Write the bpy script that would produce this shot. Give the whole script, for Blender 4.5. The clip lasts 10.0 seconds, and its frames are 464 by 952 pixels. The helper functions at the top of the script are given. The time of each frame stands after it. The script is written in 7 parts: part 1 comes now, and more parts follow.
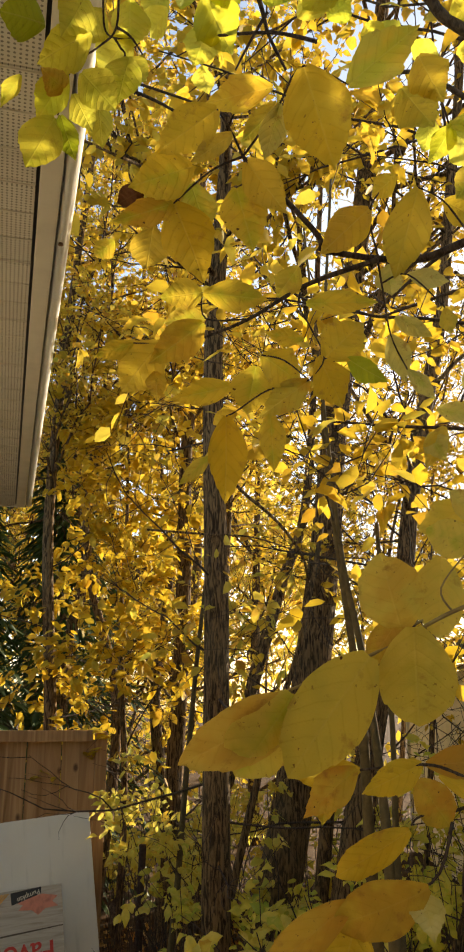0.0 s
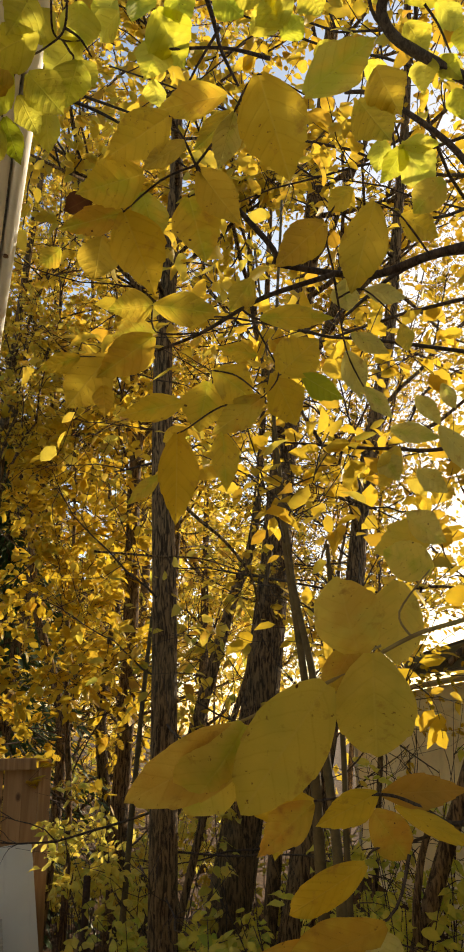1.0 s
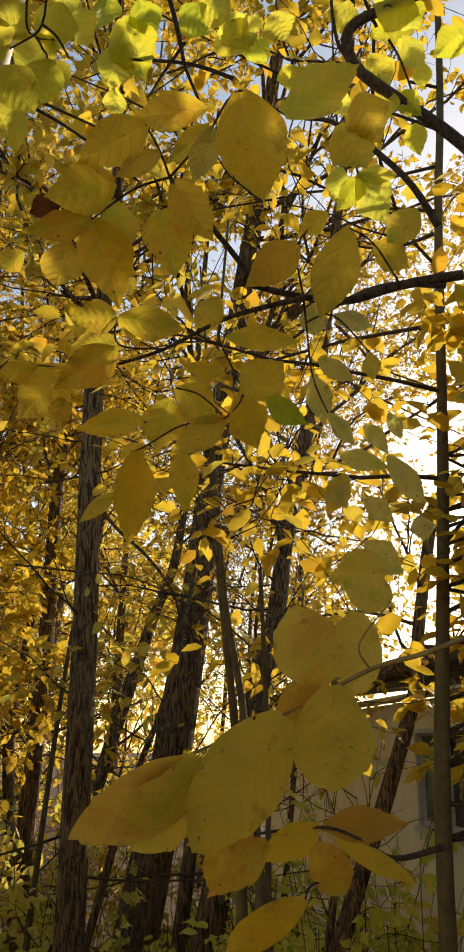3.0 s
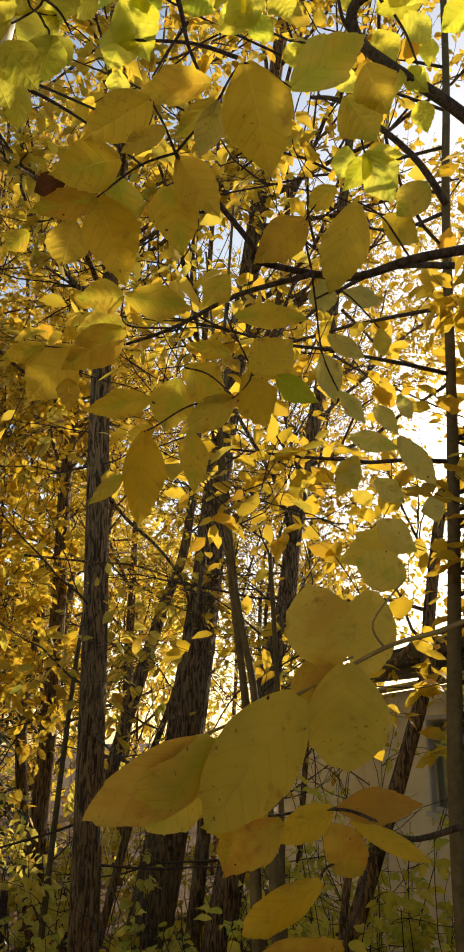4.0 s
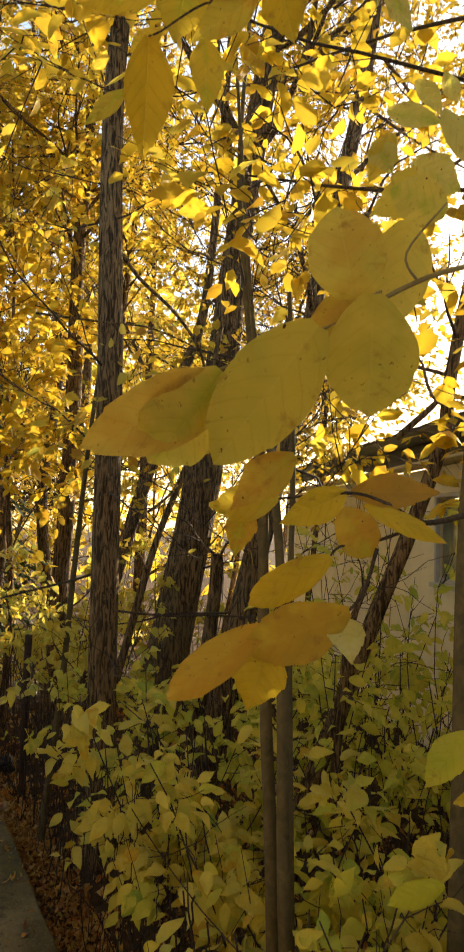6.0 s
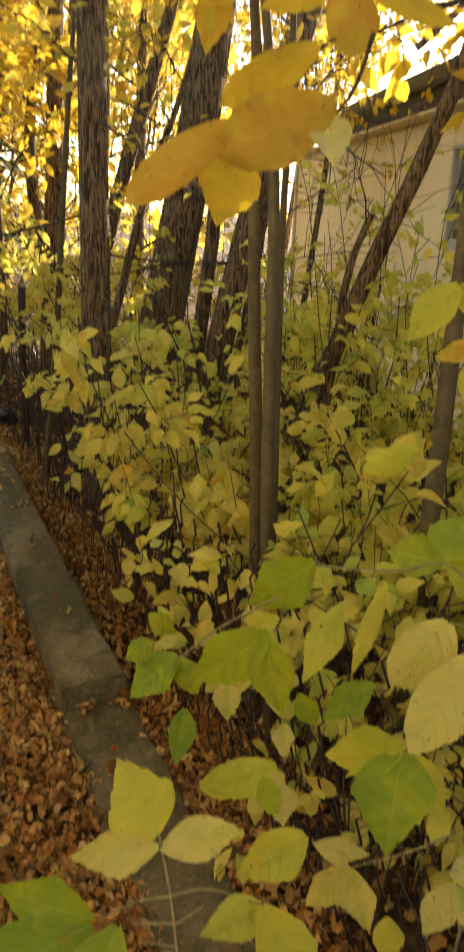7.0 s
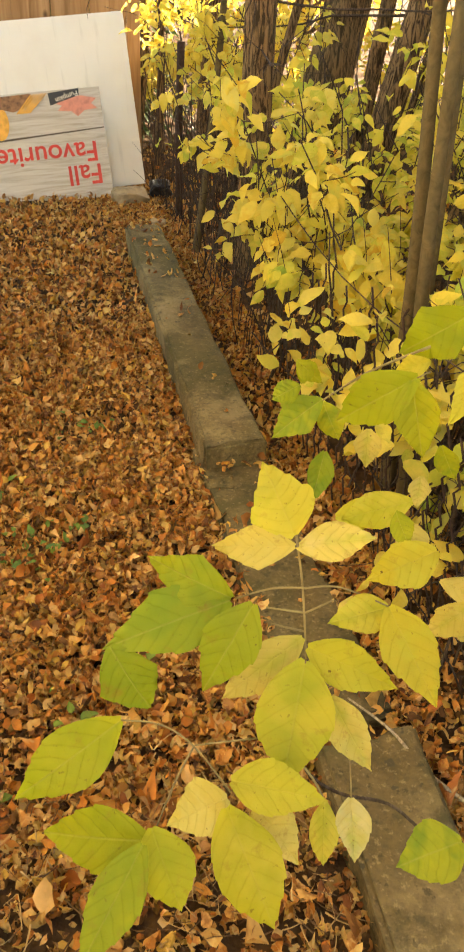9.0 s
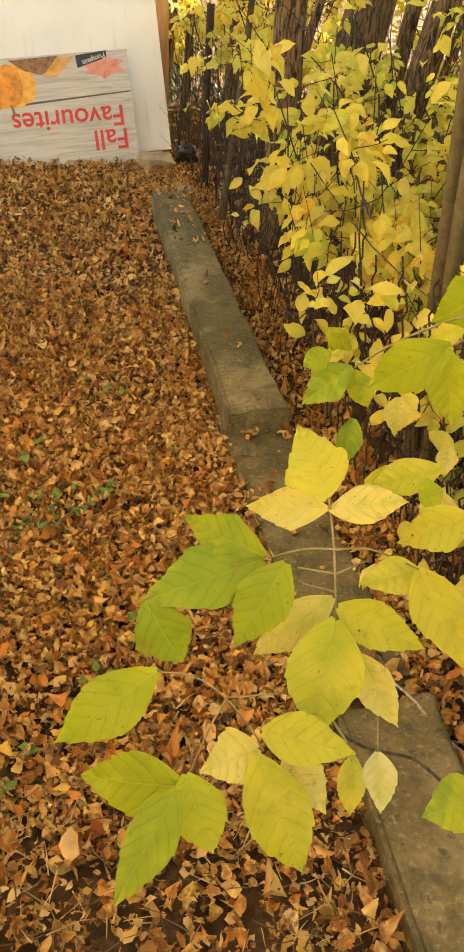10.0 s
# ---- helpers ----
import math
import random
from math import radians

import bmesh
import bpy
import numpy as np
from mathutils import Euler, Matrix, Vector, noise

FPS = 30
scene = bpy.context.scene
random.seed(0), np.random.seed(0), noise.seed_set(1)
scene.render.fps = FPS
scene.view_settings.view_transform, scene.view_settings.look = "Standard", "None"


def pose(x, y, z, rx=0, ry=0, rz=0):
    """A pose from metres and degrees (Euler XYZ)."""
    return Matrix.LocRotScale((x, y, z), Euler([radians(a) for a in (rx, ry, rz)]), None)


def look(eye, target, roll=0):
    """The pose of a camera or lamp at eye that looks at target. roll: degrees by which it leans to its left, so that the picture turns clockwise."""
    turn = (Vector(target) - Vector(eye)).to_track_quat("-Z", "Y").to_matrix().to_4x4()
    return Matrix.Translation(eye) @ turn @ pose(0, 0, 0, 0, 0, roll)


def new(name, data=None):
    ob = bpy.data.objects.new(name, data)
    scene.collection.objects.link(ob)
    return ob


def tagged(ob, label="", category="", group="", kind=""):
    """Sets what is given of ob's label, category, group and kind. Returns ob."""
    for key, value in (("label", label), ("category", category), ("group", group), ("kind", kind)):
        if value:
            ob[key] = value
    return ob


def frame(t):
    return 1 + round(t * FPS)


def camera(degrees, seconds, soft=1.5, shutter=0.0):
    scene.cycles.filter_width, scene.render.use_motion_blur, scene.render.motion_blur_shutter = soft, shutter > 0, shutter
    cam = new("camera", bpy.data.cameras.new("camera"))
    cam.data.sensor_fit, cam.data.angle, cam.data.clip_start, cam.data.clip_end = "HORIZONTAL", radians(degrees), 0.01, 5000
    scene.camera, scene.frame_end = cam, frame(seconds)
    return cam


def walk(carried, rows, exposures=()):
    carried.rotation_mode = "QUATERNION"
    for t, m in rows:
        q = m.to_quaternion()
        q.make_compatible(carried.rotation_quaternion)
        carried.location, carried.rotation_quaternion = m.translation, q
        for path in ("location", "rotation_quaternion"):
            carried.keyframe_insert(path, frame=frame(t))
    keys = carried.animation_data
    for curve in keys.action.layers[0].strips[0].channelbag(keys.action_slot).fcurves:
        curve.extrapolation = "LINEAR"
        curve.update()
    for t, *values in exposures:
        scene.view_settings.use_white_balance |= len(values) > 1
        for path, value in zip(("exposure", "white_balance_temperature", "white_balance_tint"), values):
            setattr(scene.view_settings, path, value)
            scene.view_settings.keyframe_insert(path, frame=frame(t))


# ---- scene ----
cam = camera(31.15, 10.0, soft=2.0, shutter=0.2)

# seconds, eye, yaw to the left, pitch up, roll
PATH = [
    (0.0, -0.003, -0.231, 1.911, 0.08, 15.57, 0.02),
    (0.5, 0.003, -0.205, 1.923, -0.53, 17.39, -0.54),
    (1.0, -0.006, -0.187, 1.921, -3.61, 17.02, -0.79),
    (1.5, -0.024, -0.183, 1.920, -3.70, 17.65, 0.57),
    (2.0, -0.039, -0.183, 1.932, -4.77, 17.74, 0.83),
    (2.5, -0.061, -0.177, 1.941, -6.36, 18.26, 0.36),
    (3.0, -0.054, -0.155, 1.935, -9.36, 18.23, 0.09),
    (4.5, -0.057, -0.140, 1.907, -8.40, 16.63, -0.75),
    (5.0, -0.067, -0.118, 1.853, -8.15, 13.72, -0.64),
    (5.2, -0.055, -0.085, 1.822, -7.97, 11.08, 0.09),
    (6.3, -0.025, 0.002, 1.737, -7.70, 0.62, 1.43),
    (6.5, -0.017, 0.012, 1.697, -7.69, -2.57, 1.51),
    (7.0, 0.032, 0.063, 1.541, -7.99, -17.43, 2.13),
    (7.5, 0.059, 0.070, 1.485, -11.38, -25.12, 4.51),
    (8.0, 0.016, 0.060, 1.468, -6.74, -26.24, 4.91),
    (8.5, 0.014, 0.044, 1.467, 0.16, -27.49, 2.61),
    (9.0, 0.020, 0.023, 1.451, 1.90, -31.48, 2.59),
    (9.5, 0.020, 0.008, 1.441, 2.36, -33.27, 2.87),
    (10.0, 0.000, 0.000, 1.450, 3.15, -33.51, 3.19),
]


def aim(x, y, z, yaw, pitch, roll):
    a, b = radians(yaw), radians(pitch)
    return look((x, y, z), (x - 2 * math.sin(a) * math.cos(b), y + 2 * math.cos(a) * math.cos(b), z + 2 * math.sin(b)), roll)


walk(cam, [(t, aim(*row)) for t, *row in PATH],
     [(0.0, 1.12, 7800, 10), (0.5, 0.85, 7800, 10), (1.5, 0.75, 7800, 10), (2.5, 0.68, 7700, 10), (3.0, 0.5, 7600, 10), (5.0, 0.95, 7800, 10), (6.5, 1.65, 7800, 10), (7.0, 2.2, 7400, 9), (7.5, 2.75, 7400, 9), (8.0, 3.1, 7900, 10), (8.5, 3.35, 8400, 12), (10.0, 3.38, 8500, 12)])

# ---- light ----
SUN_AZ, SUN_EL = 42.0, 19.5  # degrees to the right of straight ahead (+y), and up
world = bpy.data.worlds.new("sky")
scene.world = world
world.use_nodes = True
wn = world.node_tree
sky = wn.nodes.new("ShaderNodeTexSky")
sky.sky_type, sky.sun_disc = "NISHITA", False
sky.sun_elevation, sky.sun_rotation = radians(SUN_EL), radians(SUN_AZ)
sky.dust_density, sky.air_density = 1.2, 1.0
wn.links.new(sky.outputs[0], wn.nodes["Background"].inputs[0])
wn.nodes["Background"].inputs[1].default_value = 0.15
sun = new("sun", bpy.data.lights.new("sun", "SUN"))
sun.data.energy, sun.data.angle, sun.data.color = 5.0, radians(0.5), (1.0, 0.93, 0.80)
sd = Vector((math.sin(radians(SUN_AZ)) * math.cos(radians(SUN_EL)), math.cos(radians(SUN_AZ)) * math.cos(radians(SUN_EL)), math.sin(radians(SUN_EL))))
sun.matrix_world = look(sd * 30, (0, 0, 0))

# ---- materials ----
class Net:
    """A node material with short calls."""

    def __init__(self, name):
        self.mat = bpy.data.materials.new(name)
        self.mat.use_nodes = True
        self.t = self.mat.node_tree
        self.t.nodes.clear()
        self.out = self.t.nodes.new("ShaderNodeOutputMaterial")

    def n(self, kind, **kw):
        node = self.t.nodes.new("ShaderNode" + kind)
        for key, value in kw.items():
            if key[0] == "i" and key[1:].isdigit():
                sock = node.inputs[int(key[1:])]
            else:
                sock = node.inputs[key.replace("_", " ")]
            if isinstance(value, bpy.types.NodeSocket):
                self.t.links.new(value, sock)
            else:
                sock.default_value = value
        return node

    def math(self, op, a, b=0.0, c=None):
        node = self.t.nodes.new("ShaderNodeMath")
        node.operation = op
        for k, v in enumerate((a, b) if c is None else (a, b, c)):
            if isinstance(v, bpy.types.NodeSocket):
                self.t.links.new(v, node.inputs[k])
            else:
                node.inputs[k].default_value = v
        return node.outputs[0]

    def ramp(self, fac, stops, smooth=False):
        node = self.t.nodes.new("ShaderNodeValToRGB")
        ramp = node.color_ramp
        ramp.interpolation = "EASE" if smooth else "LINEAR"
        while len(ramp.elements) < len(stops):
            ramp.elements.new(0.5)
        for e, (p, c) in zip(ramp.elements, stops):
            e.position, e.color = p, (*c, 1) if len(c) == 3 else c
        self.t.links.new(fac, node.inputs[0])
        return node.outputs[0]

    def noise(self, vec, scale, detail=4.0, rough=0.55, dist=0.0):
        node = self.n("TexNoise", Scale=scale, Detail=detail, Roughness=rough, Distortion=dist)
        if vec is not None:
            self.t.links.new(vec, node.inputs["Vector"])
        return node.outputs[0]

    def stretch(self, vec, sx, sy, sz):
        node = self.t.nodes.new("ShaderNodeMapping")
        node.inputs["Scale"].default_value = (sx, sy, sz)
        self.t.links.new(vec, node.inputs[0])
        return node.outputs[0]

    def mix(self, fac, a, b, mode="MIX"):
        node = self.t.nodes.new("ShaderNodeMix")
        node.data_type, node.blend_type = "RGBA", mode
        for k, v in ((0, fac), (6, a), (7, b)):
            if isinstance(v, bpy.types.NodeSocket):
                self.t.links.new(v, node.inputs[k])
            elif k:
                node.inputs[k].default_value = (*v, 1)
            else:
                node.inputs[0].default_value = v
        return node.outputs[2]

    def place(self):
        return self.t.nodes.new("ShaderNodeTexCoord").outputs["Object"]

    def world_place(self):
        return self.t.nodes.new("ShaderNodeNewGeometry").outputs["Position"]

    def bump(self, height, strength=0.4, distance=0.005):
        return self.n("Bump", Strength=strength, Distance=distance, Height=height).outputs[0]

    def done(self, color, rough=0.8, normal=None, metal=0.0, spec=0.3):
        b = self.n("BsdfPrincipled", Base_Color=color if isinstance(color, bpy.types.NodeSocket) else (*color, 1), Roughness=rough, Metallic=metal)
        b.inputs["Specular IOR Level"].default_value = spec
        if normal is not None:
            self.t.links.new(normal, b.inputs["Normal"])
        self.t.links.new(b.outputs[0], self.out.inputs[0])
        return self.mat


def leaf_material(name, stops, translucent=0.5, per_object=False, spots=0.5, veins=0.5, blotch=0.35, green=0.0):
    """A thin leaf: hue by leaf, veins along its own length and width, brown specks, light shining through."""
    m = Net(name)
    if per_object:
        rnd = m.n("ObjectInfo").outputs["Random"]
    else:
        rnd = m.t.nodes.new("ShaderNodeNewGeometry").outputs["Random Per Island"]
    uv = m.t.nodes.new("ShaderNodeUVMap")
    uv.uv_map = "leaf"
    sep = m.n("SeparateXYZ", Vector=uv.outputs[0])
    v, u = sep.outputs[0], sep.outputs[1]
    av = m.math("ABSOLUTE", m.math("SUBTRACT", v, 0.5))
    shift = m.n("CombineXYZ", X=m.math("MULTIPLY", rnd, 37.0), Y=m.math("MULTIPLY", rnd, 91.0))
    at = m.n("VectorMath", i0=uv.outputs[0], i1=shift.outputs[0]).outputs[0]
    col = m.ramp(rnd, stops)
    big = m.noise(at, 2.6, 2.0, 0.5)
    col = m.mix(m.math("MULTIPLY", m.math("SUBTRACT", big, 0.42), blotch * 3), col, m.ramp(rnd, [(p, (c[0] * 0.62, c[1] * 0.74, c[2] * 0.8)) for p, c in stops]))
    other = m.ramp(m.math("FRACT", m.math("MULTIPLY", rnd, 7.3)), stops)
    col = m.mix(m.ramp(m.noise(at, 1.7, 3.0, 0.6), [(0.48, (0, 0, 0)), (0.62, (0.8,) * 3)]), col, other)
    if green:
        # green lingers beside the midrib of some leaves
        stay = m.math("MULTIPLY", m.noise(at, 2.1, 3.0, 0.55), m.math("SUBTRACT", 1.25, m.math("MULTIPLY", av, 2.2)))
        stay = m.math("MULTIPLY", m.ramp(stay, [(0.50, (0, 0, 0)), (0.72, (1, 1, 1))]), m.math("GREATER_THAN", m.math("FRACT", m.math("MULTIPLY", rnd, 3.7)), 0.45))
        col = m.mix(m.math("MULTIPLY", stay, green), col, (0.34, 0.42, 0.03))
    # side veins run forward from the midrib, the blade swells between them
    bow = m.math("ADD", m.math("MULTIPLY", av, 0.75), m.math("MULTIPLY", m.math("MULTIPLY", av, av), 1.2))
    fr = m.math("FRACT", m.math("MULTIPLY", m.math("ADD", m.math("SUBTRACT", u, bow), m.math("MULTIPLY", m.noise(at, 5.0, 2.0), 0.05)), 6.5))
    tri = m.math("MULTIPLY", m.math("ABSOLUTE", m.math("SUBTRACT", fr, 0.5)), 2.0)
    side = m.math("POWER", m.math("SUBTRACT", 1.0, tri), 9.0)
    rib = m.math("SUBTRACT", 1.0, m.math("SMOOTH_MIN", m.math("MULTIPLY", av, 70.0), 1.0, 0.4))
    vein = m.math("MAXIMUM", m.math("MULTIPLY", side, 0.5), m.math("MAXIMUM", rib, 0.0))
    col = m.mix(m.math("MULTIPLY", side, veins * 0.38), col, m.mix(1.0, col, (0.74, 0.72, 0.5), "MULTIPLY"))
    col = m.mix(m.math("MULTIPLY", m.math("MAXIMUM", rib, 0.0), veins * 0.16), col, (0.80, 0.66, 0.20))
    speck = m.noise(at, 17.0, 3.0, 0.6)
    patch = m.ramp(m.noise(at, 2.2, 2.0), [(0.42, (0.1,) * 3), (0.62, (1, 1, 1))])
    col = m.mix(m.math("MULTIPLY", m.math("MULTIPLY", m.ramp(speck, [(0.64, (0, 0, 0)), (0.70, (1, 1, 1))]), patch), spots), col, (0.13, 0.055, 0.018))
    brown = m.noise(at, 4.0, 5.0, 0.65)
    edge = m.math("ADD", brown, m.math("MULTIPLY", av, 0.25))
    col = m.mix(m.ramp(edge, [(0.62, (0, 0, 0)), (0.76, (spots * 0.75,) * 3)]), col, (0.32, 0.15, 0.035))
    dot = m.n("TexVoronoi", Vector=at, Scale=8.0)
    hit = m.math("MULTIPLY", m.math("LESS_THAN", dot.outputs[0], m.math("MULTIPLY", big, 0.30)), m.math("GREATER_THAN", dot.outputs[1], 0.88))
    col = m.mix(m.math("MULTIPLY", hit, min(1.0, spots * 1.1)), col, (0.085, 0.035, 0.014))
    fine = m.noise(at, 60.0, 2.0)
    normal = m.bump(m.math("ADD", m.math("MULTIPLY", m.math("POWER", tri, 0.6), 0.34 * veins), m.math("ADD", m.math("MULTIPLY", vein, -0.55 * veins), m.math("MULTIPLY", fine, 0.3))), 0.5, 0.003)
    b = m.n("BsdfPrincipled", Base_Color=col, Roughness=0.55, Normal=normal)
    b.inputs["Specular IOR Level"].default_value = 0.18
    tr = m.n("BsdfTranslucent", Color=col, Normal=normal)
    mx = m.n("MixShader", i0=translucent, i1=b.outputs[0], i2=tr.outputs[0])
    m.t.links.new(mx.outputs[0], m.out.inputs[0])
    return m.mat


YELLOW = [(0.0, (0.60, 0.38, 0.03)), (0.3, (0.68, 0.47, 0.045)), (0.55, (0.62, 0.44, 0.05)), (0.8, (0.54, 0.30, 0.03)), (1.0, (0.58, 0.48, 0.07))]
OCHRE = [(0.0, (0.62, 0.47, 0.07)), (0.5, (0.74, 0.57, 0.11)), (0.8, (0.54, 0.31, 0.05)), (1.0, (0.60, 0.44, 0.06))]
LEMON = [(0.0, (0.596, 0.505, 0.050)), (0.5, (0.654, 0.590, 0.087)), (0.8, (0.500, 0.514, 0.044)), (1.0, (0.596, 0.494, 0.044))]
GOLD = [(0.0, (0.60, 0.38, 0.035)), (0.3, (0.70, 0.50, 0.06)), (0.55, (0.66, 0.52, 0.09)), (0.72, (0.54, 0.27, 0.04)), (0.86, (0.64, 0.46, 0.07)), (1.0, (0.40, 0.42, 0.07))]
BUSH = [(0.0, (0.706, 0.549, 0.075)), (0.3, (0.764, 0.647, 0.150)), (0.55, (0.745, 0.608, 0.112)), (0.66, (0.608, 0.372, 0.045)), (0.76, (0.706, 0.608, 0.105)), (0.9, (0.510, 0.529, 0.075)), (1.0, (0.764, 0.686, 0.210))]
GREENISH = [(0.0, (0.62, 0.56, 0.07)), (0.3, (0.76, 0.62, 0.10)), (0.55, (0.48, 0.50, 0.06)), (0.75, (0.77, 0.62, 0.11)), (1.0, (0.31, 0.42, 0.06))]
PALE = [(0.0, (0.610, 0.506, 0.139)), (0.4, (0.666, 0.553, 0.139)), (0.7, (0.610, 0.477, 0.089)), (1.0, (0.666, 0.591, 0.238))]
LIME = [(0.0, (0.293, 0.345, 0.018)), (0.5, (0.396, 0.400, 0.027)), (1.0, (0.172, 0.272, 0.023))]
AMBER = [(0.0, (0.66, 0.42, 0.05)), (0.4, (0.70, 0.52, 0.07)), (0.7, (0.48, 0.22, 0.03)), (1.0, (0.62, 0.36, 0.04))]
EVERGREEN = [(0.0, (0.03, 0.06, 0.02)), (0.6, (0.05, 0.09, 0.025)), (1.0, (0.09, 0.12, 0.03))]
LITTER = [(0.0, (0.314, 0.093, 0.018)), (0.12, (0.524, 0.196, 0.036)), (0.22, (0.594, 0.374, 0.121)), (0.32, (0.559, 0.265, 0.056)), (0.40, (0.087, 0.034, 0.014)), (0.56, (0.506, 0.187, 0.030)), (0.68, (0.647, 0.431, 0.171)), (0.78, (0.314, 0.099, 0.023)), (0.87, (0.061, 0.028, 0.013)), (0.94, (0.611, 0.354, 0.061)), (1.0, (0.647, 0.431, 0.151))]

leaf_far = leaf_material("leaf_golden_far", GOLD, 0.55, spots=0.2, veins=0.0)
leaf_top = leaf_material("leaf_yellow_crown", YELLOW, 0.55, spots=0.35, veins=0.2)
leaf_shrub = leaf_material("leaf_shrub", GREENISH, 0.5, spots=0.3, veins=0.3)
leaf_spruce = leaf_material("leaf_evergreen", EVERGREEN, 0.1, spots=0.0, veins=0.0)
leaf_litter = leaf_material("leaf_fallen", LITTER, 0.12, spots=0.35, veins=0.35, blotch=0.6)
leaf_near = {
    "y": leaf_material("leaf_yellow", YELLOW, 0.52, True, 0.8, 0.8, 0.45, 0.5),
    "p": leaf_material("leaf_pale_yellow", PALE, 0.45, True, 0.9, 0.8, 0.45, 0.45),
    "g": leaf_material("leaf_lime_green", LIME, 0.45, True, 0.5, 0.9),
    "o": leaf_material("leaf_ochre", OCHRE, 0.55, True, 0.95, 0.6, 0.6, 0.6),
    "l": leaf_material("leaf_lemon", LEMON, 0.6, True, 0.6, 0.7, 0.35, 0.4),
    "b": leaf_material("leaf_dry_brown", [(0.0, (0.10, 0.035, 0.012)), (1.0, (0.16, 0.06, 0.02))], 0.1, True, 0.3, 0.2),
    "a": leaf_material("leaf_amber", AMBER, 0.52, True, 0.95, 0.5, 0.6, 0.3),
}


def bark_material(name, dark, light, scale=1.0, depth=0.01, along=21.0, contrast=0.10):
    m = Net(name)
    p = m.place()
    ridges = m.noise(m.stretch(p, 66 * scale, 66 * scale, along * scale), 1.0, 5.0, 0.62, 0.9)
    fine = m.noise(m.stretch(p, 90 * scale, 90 * scale, 24 * scale), 1.0, 3.0)
    patch = m.noise(p, 2.3, 3.0)
    h = m.math("ADD", ridges, m.math("MULTIPLY", fine, 0.3))
    col = m.mix(m.ramp(ridges, [(0.5 - contrast, (0, 0, 0)), (0.5 + contrast, (1, 1, 1))]), dark, light)
    col = m.mix(m.ramp(patch, [(0.5, (0, 0, 0)), (0.72, (0.3,) * 3)]), col, (0.13, 0.11, 0.06))
    return m.done(col, 0.9, m.bump(h, 0.9, depth), spec=0.15)


bark_rough = bark_material("bark_furrowed", (0.038, 0.022, 0.011), (0.235, 0.145, 0.070), 1.0, 0.02, 10.0, 0.07)
bark_smooth = bark_material("bark_grey_smooth", (0.068, 0.050, 0.023), (0.138, 0.102, 0.049), 0.5, 0.003, 50.0, 0.2)
bark_twig = bark_material("bark_twig", (0.030, 0.020, 0.016), (0.085, 0.060, 0.045), 2.0, 0.002)
m = Net("green_leafstalk")
stalk_mat = m.done(m.ramp(m.noise(m.place(), 30), [(0.3, (0.17, 0.115, 0.045)), (0.7, (0.30, 0.24, 0.09))]), 0.55)


def concrete_material(name, clean, moss):
    """Cast concrete: clean scales the bare grey, moss spreads the olive growth."""
    m = Net(name)
    p = m.world_place()
    mott, grain, pits = m.noise(p, 5.0, 5.0, 0.6), m.noise(p, 90.0, 4.0, 0.7), m.noise(p, 26.0, 2.0)
    col = m.ramp(mott, [(at, tuple(c * clean for c in rgb)) for at, rgb in ((0.3, (0.085, 0.060, 0.022)), (0.5, (0.155, 0.112, 0.046)), (0.72, (0.255, 0.190, 0.085)))])
    col = m.mix(m.ramp(grain, [(0.35, (0.5,) * 3), (0.6, (0, 0, 0))]), col, (0.055, 0.046, 0.026))
    col = m.mix(m.ramp(pits, [(0.66, (0, 0, 0)), (0.70, (0.8,) * 3)]), col, (0.06, 0.05, 0.03))
    col = m.mix(m.ramp(m.noise(p, 2.2, 4.0, 0.6), [(0.50 - moss, (0, 0, 0)), (0.62 - moss, (0.75,) * 3)]), col, (0.070, 0.060, 0.020))
    col = m.mix(m.ramp(m.noise(p, 3.7, 5.0, 0.65), [(0.54, (0, 0, 0)), (0.66, (0.6 * clean,) * 3)]), col, (0.25, 0.185, 0.090))
    col = m.mix(m.ramp(m.noise(p, 75.0, 4.0, 0.7), [(0.56, (0, 0, 0)), (0.66, (0.5,) * 3)]), col, (0.29, 0.22, 0.11))
    col = m.mix(m.ramp(m.noise(p, 9.0, 5.0, 0.7), [(0.56 - moss, (0, 0, 0)), (0.68 - moss, (0.7,) * 3)]), col, (0.050, 0.042, 0.020))
    col = m.mix(m.ramp(m.noise(p, 34.0, 4.0, 0.65), [(0.60, (0, 0, 0)), (0.66, (0.6,) * 3)]), col, (0.040, 0.034, 0.018))
    return m.done(col, 0.92, m.bump(m.math("ADD", m.math("MULTIPLY", grain, 0.6), m.math("MULTIPLY", pits, -0.5)), 0.8, 0.007), spec=0.2)


concrete = concrete_material("weathered_concrete", 1.0, 0.02)
concrete_mossy = concrete_material("mossy_concrete", 0.92, 0.045)

m = Net("dark_soil")
p = m.world_place()
g = m.noise(p, 14.0, 6.0, 0.65)
soil = m.done(m.ramp(g, [(0.3, (0.030, 0.017, 0.009)), (0.55, (0.085, 0.045, 0.02)), (0.75, (0.16, 0.085, 0.03))]), 0.95, m.bump(g, 0.9, 0.03), spec=0.1)

